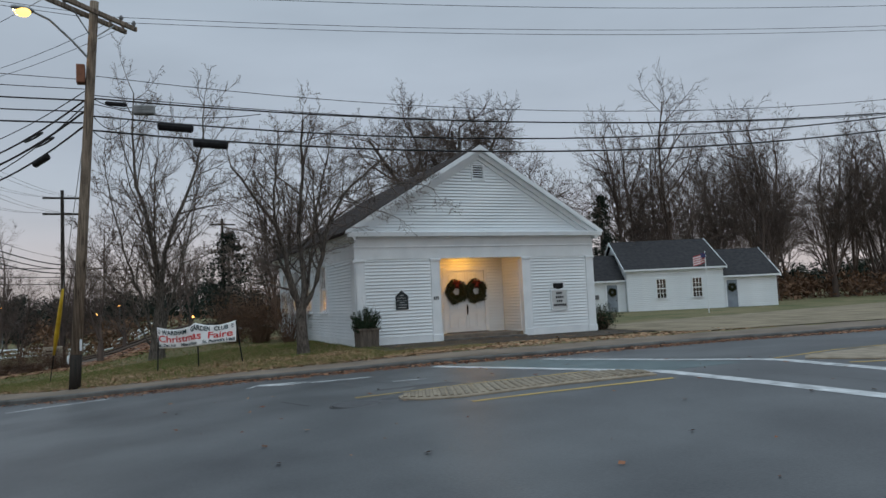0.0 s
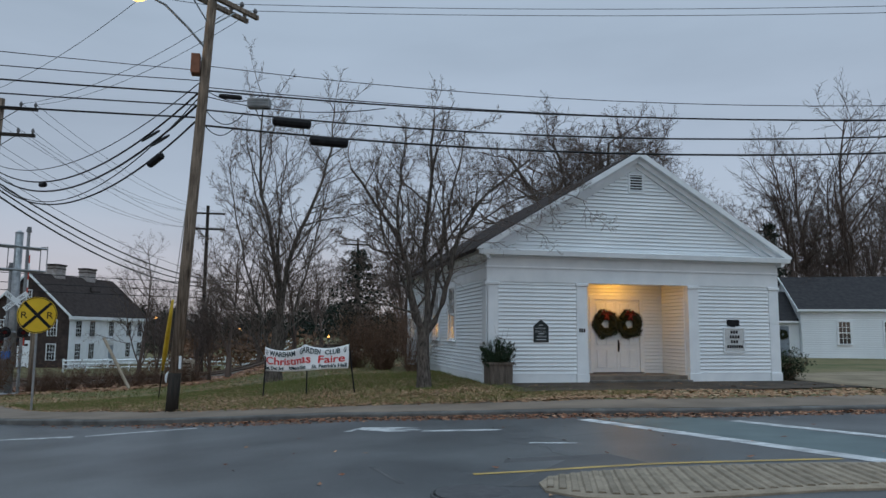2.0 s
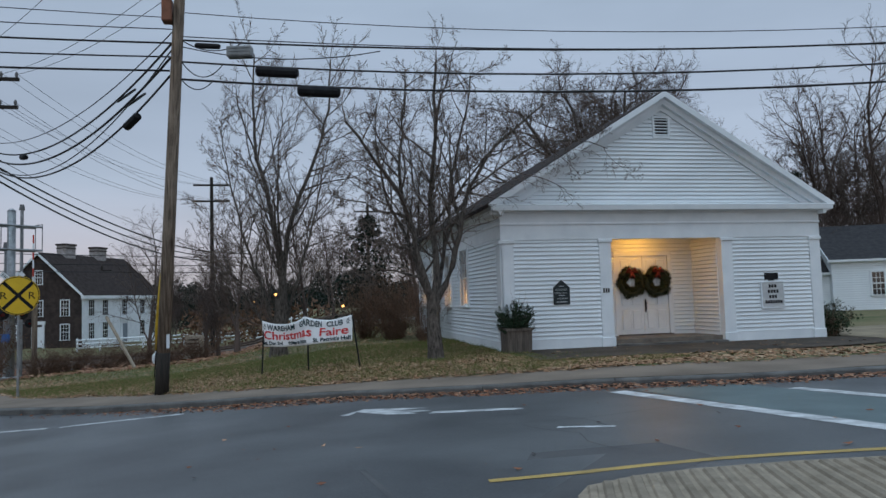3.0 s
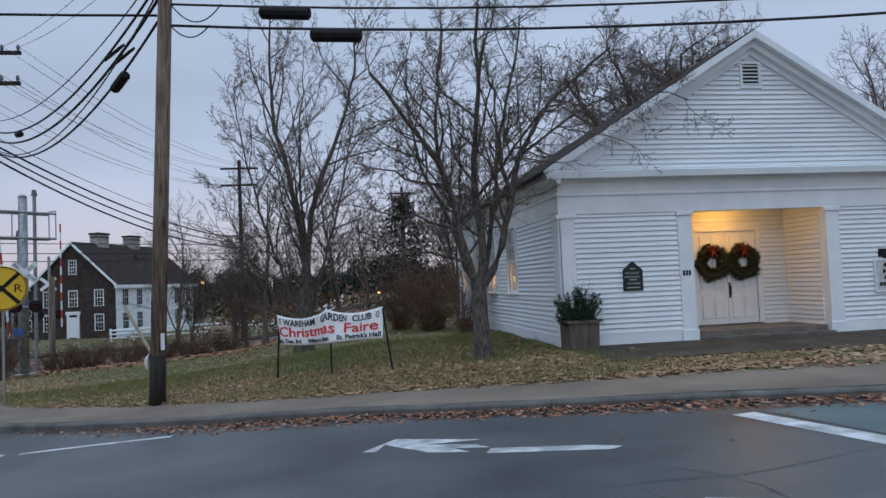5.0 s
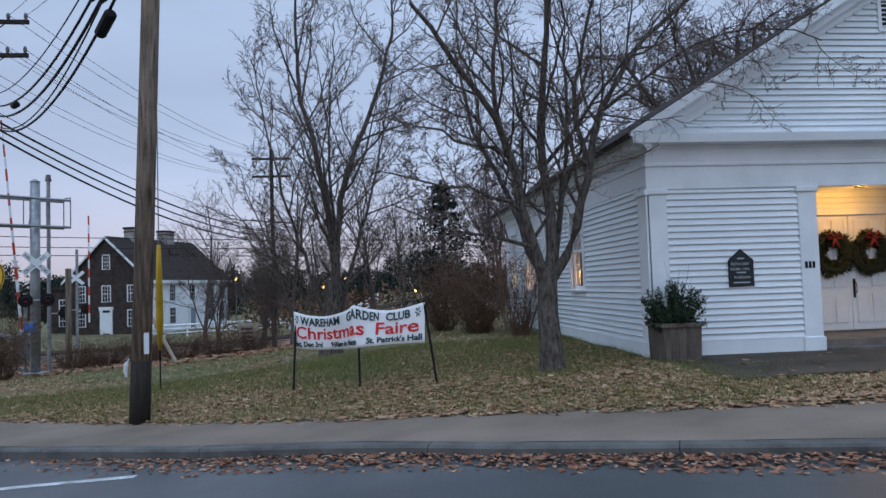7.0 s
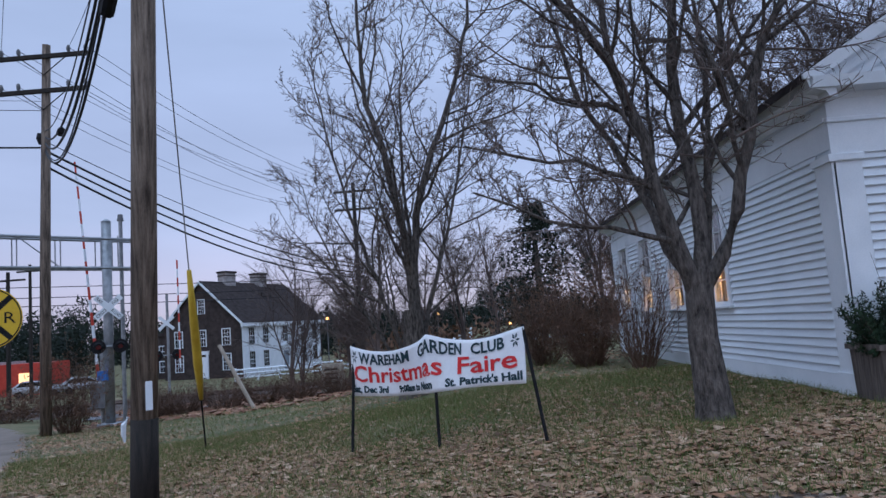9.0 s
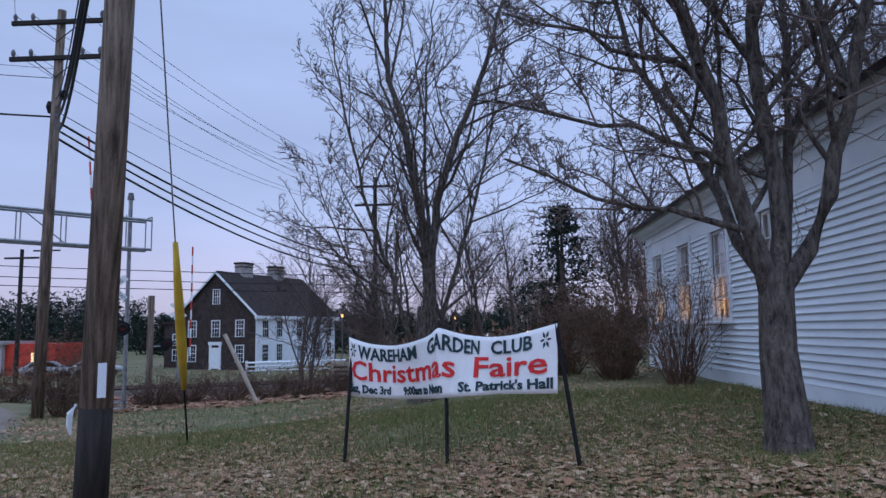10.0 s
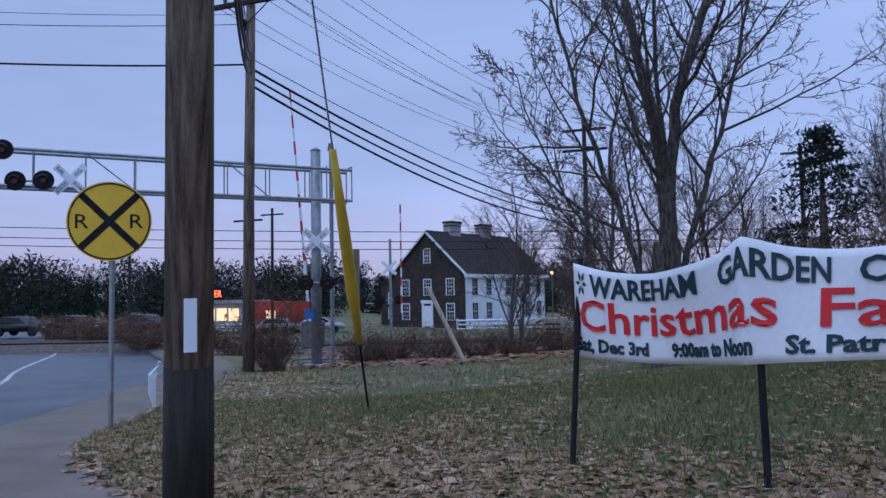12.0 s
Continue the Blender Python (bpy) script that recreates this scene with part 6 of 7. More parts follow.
# drive of pale gravel towards the annexe
GRAVEL = mat("pale_gravel_drive", (0.135, 0.108, 0.072), (0.28, 0.228, 0.155), 0.95, 0.8, 40, 0.5, dist=0.02)
bm = bmesh.new()
rows = [(15.8 + 1.1 * k, 16.9 - 0.22 * k + 0.3 * noise.noise((k * 0.4, 0, 0)), 25.0 + 0.22 * k) for k in range(40)]
for (x, a, b), (x2, a2, b2) in zip(rows, rows[1:]):
    for f0, f1 in [(q / 8, (q + 1) / 8) for q in range(8)]:
        bm.faces.new([bm.verts.new((u, v, lawn_z(u, v) + 0.03)) for u, v in ((x, a + (b - a) * f0), (x2, a2 + (b2 - a2) * f0), (x2, a2 + (b2 - a2) * f1), (x, a + (b - a) * f1))])
lone("gravel_drive", bm, GRAVEL, "pale tan verge of gravel and dead grass", "ground", kind="structure")
# bare soil apron before the meeting house
bm = bmesh.new()
for k in range(20):
    x, x2 = 6.2 + 0.5 * k, 6.7 + 0.5 * k
    e, e2 = 19.15 + 0.35 * noise.noise((x, 0, 0)) + 0.04 * abs(k - 9), 19.15 + 0.35 * noise.noise((x2, 0, 0)) + 0.04 * abs(k - 8)
    for q in range(5):
        f, g = q / 5, (q + 1) / 5
        bm.faces.new([bm.verts.new((u, v, lawn_z(u, v) + 0.022)) for u, v in ((x, e + (22 - e) * f), (x2, e2 + (22 - e2) * f), (x2, e2 + (22 - e2) * g), (x, e + (22 - e) * g))])
lone("soil_apron", bm, SOIL, "dark bare soil before the porch", "ground", kind="structure")

# ---------- old two-storey house beyond the railway ----------
HA, HB = Vector((0.344, 0.938, 0)).normalized(), Vector((-0.938, 0.344, 0)).normalized()     # along the front, along the gable
HM = Matrix(((HA.x, HB.x, 0, -21.3), (HA.y, HB.y, 0, 86.6), (0, 0, 1, -1.6), (0, 0, 0, 1)))
HL, HWd, HE, HR = 15.0, 10.2, 5.55, 10.0
old = thing("colonial_house", (HM @ Vector((7, 5, 0)))[:], "old two-storey house, white front and dark shingled gable", "house")


def hpart(name, outline, a, b, axis, material, label="", parent=None):
    bm = bmesh.new()
    prism(bm, outline, a, b, axis)
    bmesh.ops.transform(bm, matrix=HM, verts=bm.verts)
    return part(name, bm, material, parent or old, label)


hpart("gable_wall", [(0, -0.5), (HWd, -0.5), (HWd, HE), (HWd / 2, HR - 0.15), (0, HE)], 0, 0.2, "x", DARKWOOD, "dark brown shingled gable wall")
hpart("gable_wall", [(0, -0.5), (HWd, -0.5), (HWd, HE), (HWd / 2, HR - 0.15), (0, HE)], HL - 0.2, HL, "x", DARKWOOD)
hpart("front_wall", [(0.2, -0.5), (HL - 0.2, -0.5), (HL - 0.2, HE), (0.2, HE)], 0.02, 0.2, "y", TRIM, "white clapboard front wall")
hpart("rear_wall", [(0.2, -0.5), (HL - 0.2, -0.5), (HL - 0.2, HE), (0.2, HE)], HWd - 0.2, HWd, "y", DARKWOOD)
sl = (HR - HE) / (HWd / 2)
hpart("roof", [(-0.3, HE - 0.3 * sl), (HWd / 2, HR), (HWd / 2, HR + 0.14), (-0.3, HE - 0.3 * sl + 0.14)], -0.25, HL + 0.25, "x", SHINGLE_BROWN, "dark shingle roof")
hpart("roof", [(HWd + 0.3, HE - 0.3 * sl), (HWd / 2, HR), (HWd / 2, HR + 0.14), (HWd + 0.3, HE - 0.3 * sl + 0.14)], -0.25, HL + 0.25, "x", SHINGLE_BROWN)
for y, s in ((0, -1), (HWd, 1)):
    hpart("rake_board", [(y + s * 0.3, HE - 0.3 * sl - 0.16), (HWd / 2, HR - 0.16), (HWd / 2, HR + 0.12), (y + s * 0.3, HE - 0.3 * sl + 0.12)], -0.32, -0.25, "x", TRIM)
hpart("eaves_board", [(-0.25, HE - 0.55), (HL + 0.25, HE - 0.55), (HL + 0.25, HE - 0.2), (-0.25, HE - 0.2)], -0.36, -0.02, "y", TRIM)
hpart("corner_board", [(-0.03, -0.5), (0.25, -0.5), (0.25, HE - 0.4), (-0.03, HE - 0.4)], -0.03, 0.02, "y", TRIM)
for x in (4.3, 10.0):
    bm = bmesh.new()
    box(bm, x - 0.85, x + 0.85, HWd / 2 - 0.55, HWd / 2 + 0.55, HR - 0.8, HR + 1.1, HM)
    ch = part("chimney", bm, BRICK, old, "pale painted brick chimney")
    part("cap", box(bmesh.new(), x - 0.95, x + 0.95, HWd / 2 - 0.65, HWd / 2 + 0.65, HR + 1.1, HR + 1.3, HM), DARKWOOD, ch)
    part("band", box(bmesh.new(), x - 0.9, x + 0.9, HWd / 2 - 0.6, HWd / 2 + 0.6, HR + 0.75, HR + 0.85, HM), DARKWOOD, ch)
for x in (1.5, 3.9, 11.1, 13.5):
    for z in (0.75, 3.2):
        sash(old, HM @ Matrix.Translation((x, 0.0, z)), 0.95, 1.65, 3, 4)
sash(old, HM @ Matrix.Translation((7.5, 0.0, 3.2)), 0.95, 1.65, 3, 4)
GB = HM @ Matrix.Rotation(-math.pi / 2, 4, 'Z')
for y, z, w, h in ((2.0, 0.75, 0.95, 1.6), (8.2, 0.75, 0.95, 1.6), (2.0, 3.3, 0.95, 1.6), (5.1, 3.3, 0.95, 1.6), (8.2, 3.3, 0.95, 1.6), (5.1, 6.7, 0.8, 1.4)):
    sash(old, GB @ Matrix.Translation((-y, 0, z)), w, h, 3, 4)
for M, x in ((HM, 7.5), (GB, -5.1)):
    d = part("door", box(bmesh.new(), x - 0.5, x + 0.5, -0.05, 0.0, 0.0, 2.15, M), GREYDOOR if M is HM else TRIM, old, "panelled house door")
    for a, b in ((x - 0.75, x - 0.5), (x + 0.5, x + 0.75)):
        part("pilaster", box(bmesh.new(), a, b, -0.12, 0.0, -0.1, 2.4, M), TRIM, d)
    part("lintel", box(bmesh.new(), x - 0.85, x + 0.85, -0.16, 0.0, 2.4, 2.75, M), TRIM, d)
bm = bmesh.new()
prism(bm, [(6.4, 2.72), (8.6, 2.72), (7.5, 3.15)], -0.22, 0.0)
bmesh.ops.transform(bm, matrix=HM, verts=bm.verts)
part("pediment", bm, TRIM, old)
# lean-to wing behind the gable
hpart("wing_wall", [(HWd, -0.5), (HWd + 4.8, -0.5), (HWd + 4.8, 4.7), (HWd, 4.7)], 3.0, 9.0, "x", DARKWOOD)
hpart("wing_roof", [(HWd, 4.702), (HWd + 5.1, 4.702), (HWd + 5.1, 4.9), (HWd, 5.3)], 2.8, 9.2, "x", SHINGLE_BROWN)
for y in (HWd + 1.2, HWd + 3.1):
    for z in (0.7, 2.4):
        sash(old, HM @ Matrix.Translation((3.0, 0, 0)) @ Matrix.Rotation(-math.pi / 2, 4, 'Z') @ Matrix.Translation((-y, 0, z)), 0.8, 1.15, 2, 2)
# white fence before the house
fence = thing("white_fence", (-16, 83, -1.6), "low white painted rail fence before the old house", "fence")
f0, f1 = Vector((-19.5, 78.5, 0)), Vector((2, 88.5, 0))
n = 12
for k in range(n + 1):
    p = f0.lerp(f1, k / n)
    z = lawn_z(p.x, p.y)
    part("post", bx(p.x - 0.08, p.x + 0.08, p.y - 0.08, p.y + 0.08, z - 0.2, z + 1.25), TRIM, fence)
for k in range(n):
    a, b = f0.lerp(f1, k / n), f0.lerp(f1, (k + 1) / n)
    for h in (0.35, 0.72, 1.08):
        part("rail", tb([(a.x, a.y - 0.1, lawn_z(a.x, a.y) + h), (b.x, b.y - 0.1, lawn_z(b.x, b.y) + h)], 0.075, 4), TRIM, fence)
# stone-like notice sign and small poles near the fence
tb2 = thing("garden_sign", (-4.6, 47.0, lawn_z(-4.6, 47)), "weathered pale sandwich board sign", "sign")
gz = lawn_z(-4.6, 47)
for s in (-1, 1):
    bm = bmesh.new()
    box(bm, -0.5, 0.5, -0.03, 0.03, 0, 1.35, Matrix.Translation((-4.6, 47 + s * 0.3, gz)) @ Matrix.Rotation(radians(12 * s), 4, 'X') @ Matrix.Rotation(0.2, 4, 'Z'), 0.02)
    part("panel", bm, PALEWOOD, tb2)
for k in range(4):
    part("text_bar", bx(-4.9, -4.3, 46.57 + 0.01 * k, 46.60 + 0.01 * k, gz + 1.05 - 0.2 * k, gz + 1.13 - 0.2 * k), BLACK, tb2)

# ---------- railway crossing ----------
MX, MY, MZ = -11.2, 39.4, lawn_z(-11.2, 39.4)
VR, VF = Vector((0.94, 0.339, 0)), Vector((-0.339, 0.94, 0))
gantry = thing("crossing_signal_gantry", (MX, MY, MZ), "grey steel railway crossing signal mast with a cantilever", "railway signal")
part("mast", tb([(MX, MY, MZ - 0.2), (MX, MY, 6.75)], 0.17, 14), STEEL, gantry, smooth=True)
part("base_plate", bx(MX - 0.35, MX + 0.35, MY - 0.35, MY + 0.35, MZ - 0.1, MZ + 0.12, bevel=0.02), STEEL, gantry)
part("mast_cap", tb([(MX, MY, 6.75), (MX, MY, 6.85)], [0.19, 0.05], 12), STEEL, gantry)
BD = Vector((-0.68, -0.733, 0))
BQ = Vector((0.733, -0.68, 0))
for z in (5.02, 6.08):
    for s in (-0.28, 0.28):
        a = Vector((MX, MY, z)) + BQ * s - BD * 1.2
        part("chord", tb([a, a + BD * 12.5], 0.05, 8), STEEL, gantry)
for k in range(9):
    for s in (-0.28, 0.28):
        a = Vector((MX, MY, 5.02)) + BQ * s + BD * (0.3 + 1.35 * k)
        part("strut", tb([a, a + Vector((0, 0, 1.06))], 0.022, 6), STEEL, gantry)
    if k % 3 == 1:
        a = Vector((MX, MY, 5.02)) + BQ * 0.28 + BD * (0.3 + 1.35 * k)
        part("diagonal", tb([a, a + BD * 1.35 + Vector((0, 0, 1.06))], 0.022, 6), STEEL, gantry)
for u in (-1.2, -0.3):
    for s in (-0.28, 0.28):
        a = Vector((MX, MY, 5.0)) + BQ * s + BD * u
        part("rail_post", tb([a, a + Vector((0, 0, 1.2))], 0.022, 6), STEEL, gantry)
a = Vector((MX, MY, 6.2)) - BD * 1.2
part("hand_rail", tb([a + BQ * -0.28, a + BQ * 0.28], 0.022, 6), STEEL, gantry)


def light_pair(parent, c, across, facing, half=0.36, r=0.25):
    part("light_bar", tb([c - across * half, c + across * half], 0.035, 8), STEEL, parent)
    for s in (-1, 1):
        q = c + across * half * s + facing * 0.08
        M = Matrix.Translation(q) @ facing.to_track_quat('Z', 'Y').to_matrix().to_4x4()
        bm = bmesh.new()
        bmesh.ops.create_cone(bm, cap_ends=True, segments=24, radius1=r, radius2=r, depth=0.03, matrix=M)
        d = part("backing_disc", bm, BLACK, parent, "black signal disc")
        bm = bmesh.new()
        bmesh.ops.create_cone(bm, cap_ends=True, segments=18, radius1=0.10, radius2=0.09, depth=0.05, matrix=M @ Matrix.Translation((0, 0, 0.04)))
        part("lens", bm, mat("unlit_red_lens", (0.06, 0.005, 0.005), (0.09, 0.01, 0.01), 0.2), d)
        bm = bmesh.new()
        tube(bm, [M @ Vector((0.12 * math.cos(t), 0.12 * math.sin(t), 0.09)) for t in np.linspace(0.1, math.pi - 0.1, 9)], 0.05, 4)
        part("hood", bm, BLACK, d)


def crossbuck(parent, c, across, facing, L=1.2, words=True):
    up = Vector((0, 0, 1))
    for s, off in ((1, 0.0), (-1, 0.015)):
        M = Matrix.Translation(c + facing * (0.02 + off)) @ Matrix(((across.x, 0, facing.x, 0), (across.y, 0, facing.y, 0), (0, 1, 0, 0), (0, 0, 0, 1))) @ Matrix.Rotation(s * radians(42), 4, 'Z')
        blade = part("blade", box(bmesh.new(), -L / 2, L / 2, -0.11, 0.11, -0.006, 0.006, M), TRIM, parent, "white crossbuck blade")
        if words:
            ax, upv = (M.to_3x3() @ Vector((1, 0, 0))), (M.to_3x3() @ Vector((0, 1, 0)))
            for txt, u in ((("RAIL", -L / 2 + 0.06), ("ROAD", 0.14)) if s < 0 else (("CROSS", -L / 2 + 0.05), ("ING", 0.17))):
                writing("lettering", txt, 0.165, BLACK, blade, M.translation + ax * u - upv * 0.055 + facing * 0.008, ax, upv, 0.86)


FC = Vector((0.50, -0.866, 0))
light_pair(gantry, Vector((MX, MY, 2.2)) + FC * 0.25, VR, FC)
crossbuck(gantry, Vector((MX, MY, 3.6)) + FC * 0.22, VR, FC, 1.15)
e = Vector((MX, MY, 5.0)) + BD * 8.3
light_pair(gantry, e + FC * 0.5 + Vector((0, 0, 0.15)), VR, FC, 0.4, 0.28)
light_pair(gantry, e + BD * 1.0 + FC * 0.5 + Vector((0, 0, 0.95)), VR, FC, 0.4, 0.28)
crossbuck(gantry, Vector((MX, MY, 5.25)) + BD * 7.3 + FC * 0.5, VR, FC, 1.15)
part("relay_box", bx(MX - 0.28, MX + 0.05, MY - 0.34, MY - 0.18, 1.0, 1.35), mat("blue_tag_paint", (0.03, 0.12, 0.40), (0.05, 0.18, 0.5), 0.4), gantry, "small blue notice plate")
gate = thing("crossing_gate", (-12.4, 41.2, lawn_z(-12.4, 41.2)), "raised crossing gate arm with red and white bands", "crossing gate")
gz = lawn_z(-12.4, 41.2)
part("stand", tb([(-12.4, 41.2, gz - 0.1), (-12.4, 41.2, gz + 3.2)], 0.07, 8), STEEL, gate)
part("housing", bx(-12.75, -12.05, 40.9, 41.5, gz + 0.6, gz + 1.6, bevel=0.05), GREY_BOX, gate)
for k in range(18):
    a = Vector((-12.45 - 0.045 * k, 41.1, gz + 1.3 + 0.5 * k))
    part("arm_band", tb([a, a + Vector((-0.045, 0, 0.5))], [0.06 - 0.0015 * k, 0.0585 - 0.0015 * k], 6), RED_PAINT if k % 2 else TRIM, gate, "red arm band" if k % 2 else "white arm band")
for dx, dy, h in ((0.10, 0.9, 6.9), (-0.62, 1.1, 5.2)):
    s = thing("signal_post", (MX + dx, MY + dy, MZ), "slim grey steel post beside the crossing mast", "post", "slim crossing posts")
    part("post", tb([(MX + dx, MY + dy, MZ - 0.2), (MX + dx, MY + dy, h)], 0.075, 8), STEEL, s)
    part("cap", tb([(MX + dx, MY + dy, h), (MX + dx, MY + dy, h + 0.25)], [0.13, 0.09], 8), GREY_BOX, s)
wp = thing("timber_post", (-11.3, 42.6, lawn_z(-11.3, 42.6)), "short brown timber post by the rails", "post")
part("post", tb([(-11.3, 42.6, lawn_z(-11.3, 42.6) - 0.2), (-11.3, 42.6, 3.5)], 0.13, 8), POLEWOOD, wp)
# the far side's signal
s2 = thing("crossing_signal", (-19.0, 63.0, -1.7), "far crossing signal mast with crossbuck and lamps", "railway signal")
part("mast", tb([(-19, 63, -1.9), (-19, 63, 5.6)], 0.10, 8), STEEL, s2)
light_pair(s2, Vector((-19, 62.8, 1.4)), VR, FC, 0.6, 0.32)
light_pair(s2, Vector((-20.5, 62.8, 1.2)), VR, FC, 0.6, 0.32)
crossbuck(s2, Vector((-19, 62.8, 3.6)), VR, FC, 1.3, False)
for k in range(12):
    part("arm_band", tb([(-18.2, 63, 0.5 + 0.62 * k), (-18.2, 63, 1.12 + 0.62 * k)], 0.06, 5), RED_PAINT if k % 2 else TRIM, s2)
# ballast bank and rails
T0, T1 = Vector((-40, 45.5, 0)), Vector((30, 72, 0))
td = (T1 - T0).normalized()
tn = Vector((-td.y, td.x, 0))
bm = bmesh.new()
prev = None
for k in range(36):
    p = T0.lerp(T1, k / 35)
    z = max(lawn_z(p.x, p.y), -1.2)
    row = [bm.verts.new((p + tn * o + Vector((0, 0, z + h)))) for o, h in ((-3.2, -0.5), (-1.7, 0.22), (1.7, 0.22), (3.2, -0.5))]
    if prev:
        for c in range(3):
            bm.faces.new((prev[c], prev[c + 1], row[c + 1], row[c]))
    prev = row
track = thing("railway_track", T0.lerp(T1, 0.5), "rusty railway track on a low stone bed", "railway", kind="structure")
part("ballast", bm, BALLAST, track)
for o in (-0.72, 0.72):
    part("rail", tb([T0.lerp(T1, k / 35) + tn * o + Vector((0, 0, max(lawn_z(*T0.lerp(T1, k / 35).xy), -1.2) + 0.32)) for k in range(36)], 0.075, 4), RAILSTEEL, track)
# side road beyond the brush
bm = bmesh.new()
prev = None
for k in range(30):
    p = Vector((-15 + 1.5 * k, 44.3 + 0.52 * k, 0))
    row = [bm.verts.new((p.x - 0.33 * o, p.y + 0.94 * o, lawn_z(p.x - 0.33 * o, p.y + 0.94 * o) + 0.05)) for o in (0, 1.8, 3.6)]
    if prev:
        for c in range(2):
            bm.faces.new((prev[c], prev[c + 1], row[c + 1], row[c]))
    prev = row
lone("side_road", bm, ASPHALT, "narrow asphalt lane along the railway", "road", kind="structure")

# ---------- diner, cars and lamps in the distance ----------
DX, DYY, DZ = -46.9, 81.0, -1.8
diner = thing("diner", (DX, DYY, DZ), "small roadside diner with lit windows and a red wing", "building")
part("body", bx(DX - 5.0, DX + 3.0, DYY, DYY + 5, DZ - 0.6, DZ + 3.0), mat("steel_panel", (0.30, 0.31, 0.32), (0.42, 0.43, 0.44), 0.4), diner)
part("roof", bx(DX - 5.3, DX + 3.3, DYY - 0.4, DYY + 5.3, DZ + 3.0, DZ + 3.35), BRICK, diner)
part("red_wing", bx(DX + 3.0, DX + 8.0, DYY + 0.5, DYY + 5, DZ - 0.6, DZ + 3.1), RED_PAINT, diner, "red painted wing")
for k in range(5):
    part("window", bx(DX - 4.6 + 1.5 * k, DX - 3.4 + 1.5 * k, DYY - 0.06, DYY, DZ + 1.2, DZ + 2.5), DINERGLOW, diner, "warmly lit window")
part("window", bx(DX + 5.6, DX + 6.7, DYY + 0.44, DYY + 0.5, DZ + 1.1, DZ + 2.2), DINERGLOW, diner, "warmly lit window")
for k in range(3):
    part("band", bx(DX - 5.0, DX + 3.0, DYY - 0.03, DYY, DZ + 0.2 + 0.3 * k, DZ + 0.3 + 0.3 * k), TRIM, diner)
part("sign_board", bx(DX - 2.2, DX + 1.6, DYY - 0.5, DYY - 0.4, DZ + 3.4, DZ + 4.7), BLACK, diner)
writing("neon_word", "DINER", 1.0, NEON, diner, (DX - 1.6, DYY - 0.52, DZ + 3.7), (1, 0, 0), (0, 0, 1), 0.85)


def car(place, turn, paint, label):
    """A parked car: body with cabin, glass, four wheels and lamps."""
    t = thing("parked_car", place, label, "car", "parked cars")
    M = Matrix.Translation(place) @ Matrix.Rotation(radians(turn), 4, 'Z')
    bm = bmesh.new()
    prism(bm, [(-2.2, 0.35), (2.2, 0.35), (2.25, 0.75), (1.9, 0.92), (1.0, 1.0), (0.35, 1.45), (-1.2, 1.48), (-1.9, 1.02), (-2.25, 0.9)], -0.85, 0.85)
    bmesh.ops.transform(bm, matrix=M, verts=bm.verts)
    bmesh.ops.bevel(bm, geom=list(bm.edges), offset=0.07, segments=2, affect='EDGES')
    part("body", bm, paint, t, smooth=True)
    for s in (-1, 1):
        bm = bmesh.new()
        prism(bm, [(-1.6, 1.02), (0.85, 1.02), (0.3, 1.38), (-1.15, 1.40)], s * 0.855, s * 0.865)
        bmesh.ops.transform(bm, matrix=M, verts=bm.verts)
        part("side_window", bm, WINDOWBLACK, t)
        for x in (-1.35, 1.35):
            part("wheel", tb([M @ Vector((x, s * 0.66, 0.32)), M @ Vector((x, s * 0.88, 0.32))], 0.32, 16), RUBBER, t)
        part("head_lamp", box(bmesh.new(), 2.15, 2.26, s * 0.5, s * 0.8, 0.62, 0.76, M), TRIM, t)
    return t


for x, y, a, pnt, lab in ((-38.5, 61.5, 8, CAR_PAINT, "dark parked car beside a rusty hedge"), (-43.5, 60.0, 4, CAR_PAINT, "dark parked car beside a rusty hedge"), (-47.5, 58.5, 12, CAR_PAINT, "dark parked car beside a rusty hedge"), (-33.5, 79, 30, CAR_WHITE, "white parked car near the diner"), (-37.0, 77.5, 20, CAR_WHITE, "white parked car near the diner")):
    car((x, y, lawn_z(x, y)), a, pnt, lab)
for x, y, z in ((-13.6, 92, 3.6), (-4.5, 98, 2.4), (6.5, 96, 1.6), (-2.0, 104, 3.4)):
    s = thing("street_lamp", (x, y, -1.7), "far street lamp glowing orange among the trees", "street lamp", "far street lamps")
    part("post", tb([(x, y, -1.9), (x, y, z)], 0.06, 6), GREY_BOX, s)
    bm = bmesh.new()
    bmesh.ops.create_uvsphere(bm, u_segments=10, v_segments=6, radius=0.16, matrix=Matrix.Translation((x, y, z + 0.1)))
    part("globe", bm, FARLAMP, s)
for x, y, h in ((-27, 58, 9.0), (-33, 70, 11.0), (-21.5, 95, 9.0), (7, 66, 9.5), (-52, 74, 8)):
    p = Vector((x, y, lawn_z(x, y)))
    s = thing("utility_pole", p, "far thin wooden utility pole", "utility pole", "utility poles")
    part("shaft", tb([p - Vector((0, 0, 0.2)), p + Vector((0, 0, h))], [0.15, 0.11], 8), TAR, s)
    part("crossarm", bx(x - 1.1, x + 1.1, y - 0.06, y + 0.06, p.z + h - 0.6, p.z + h - 0.48), TAR, s)

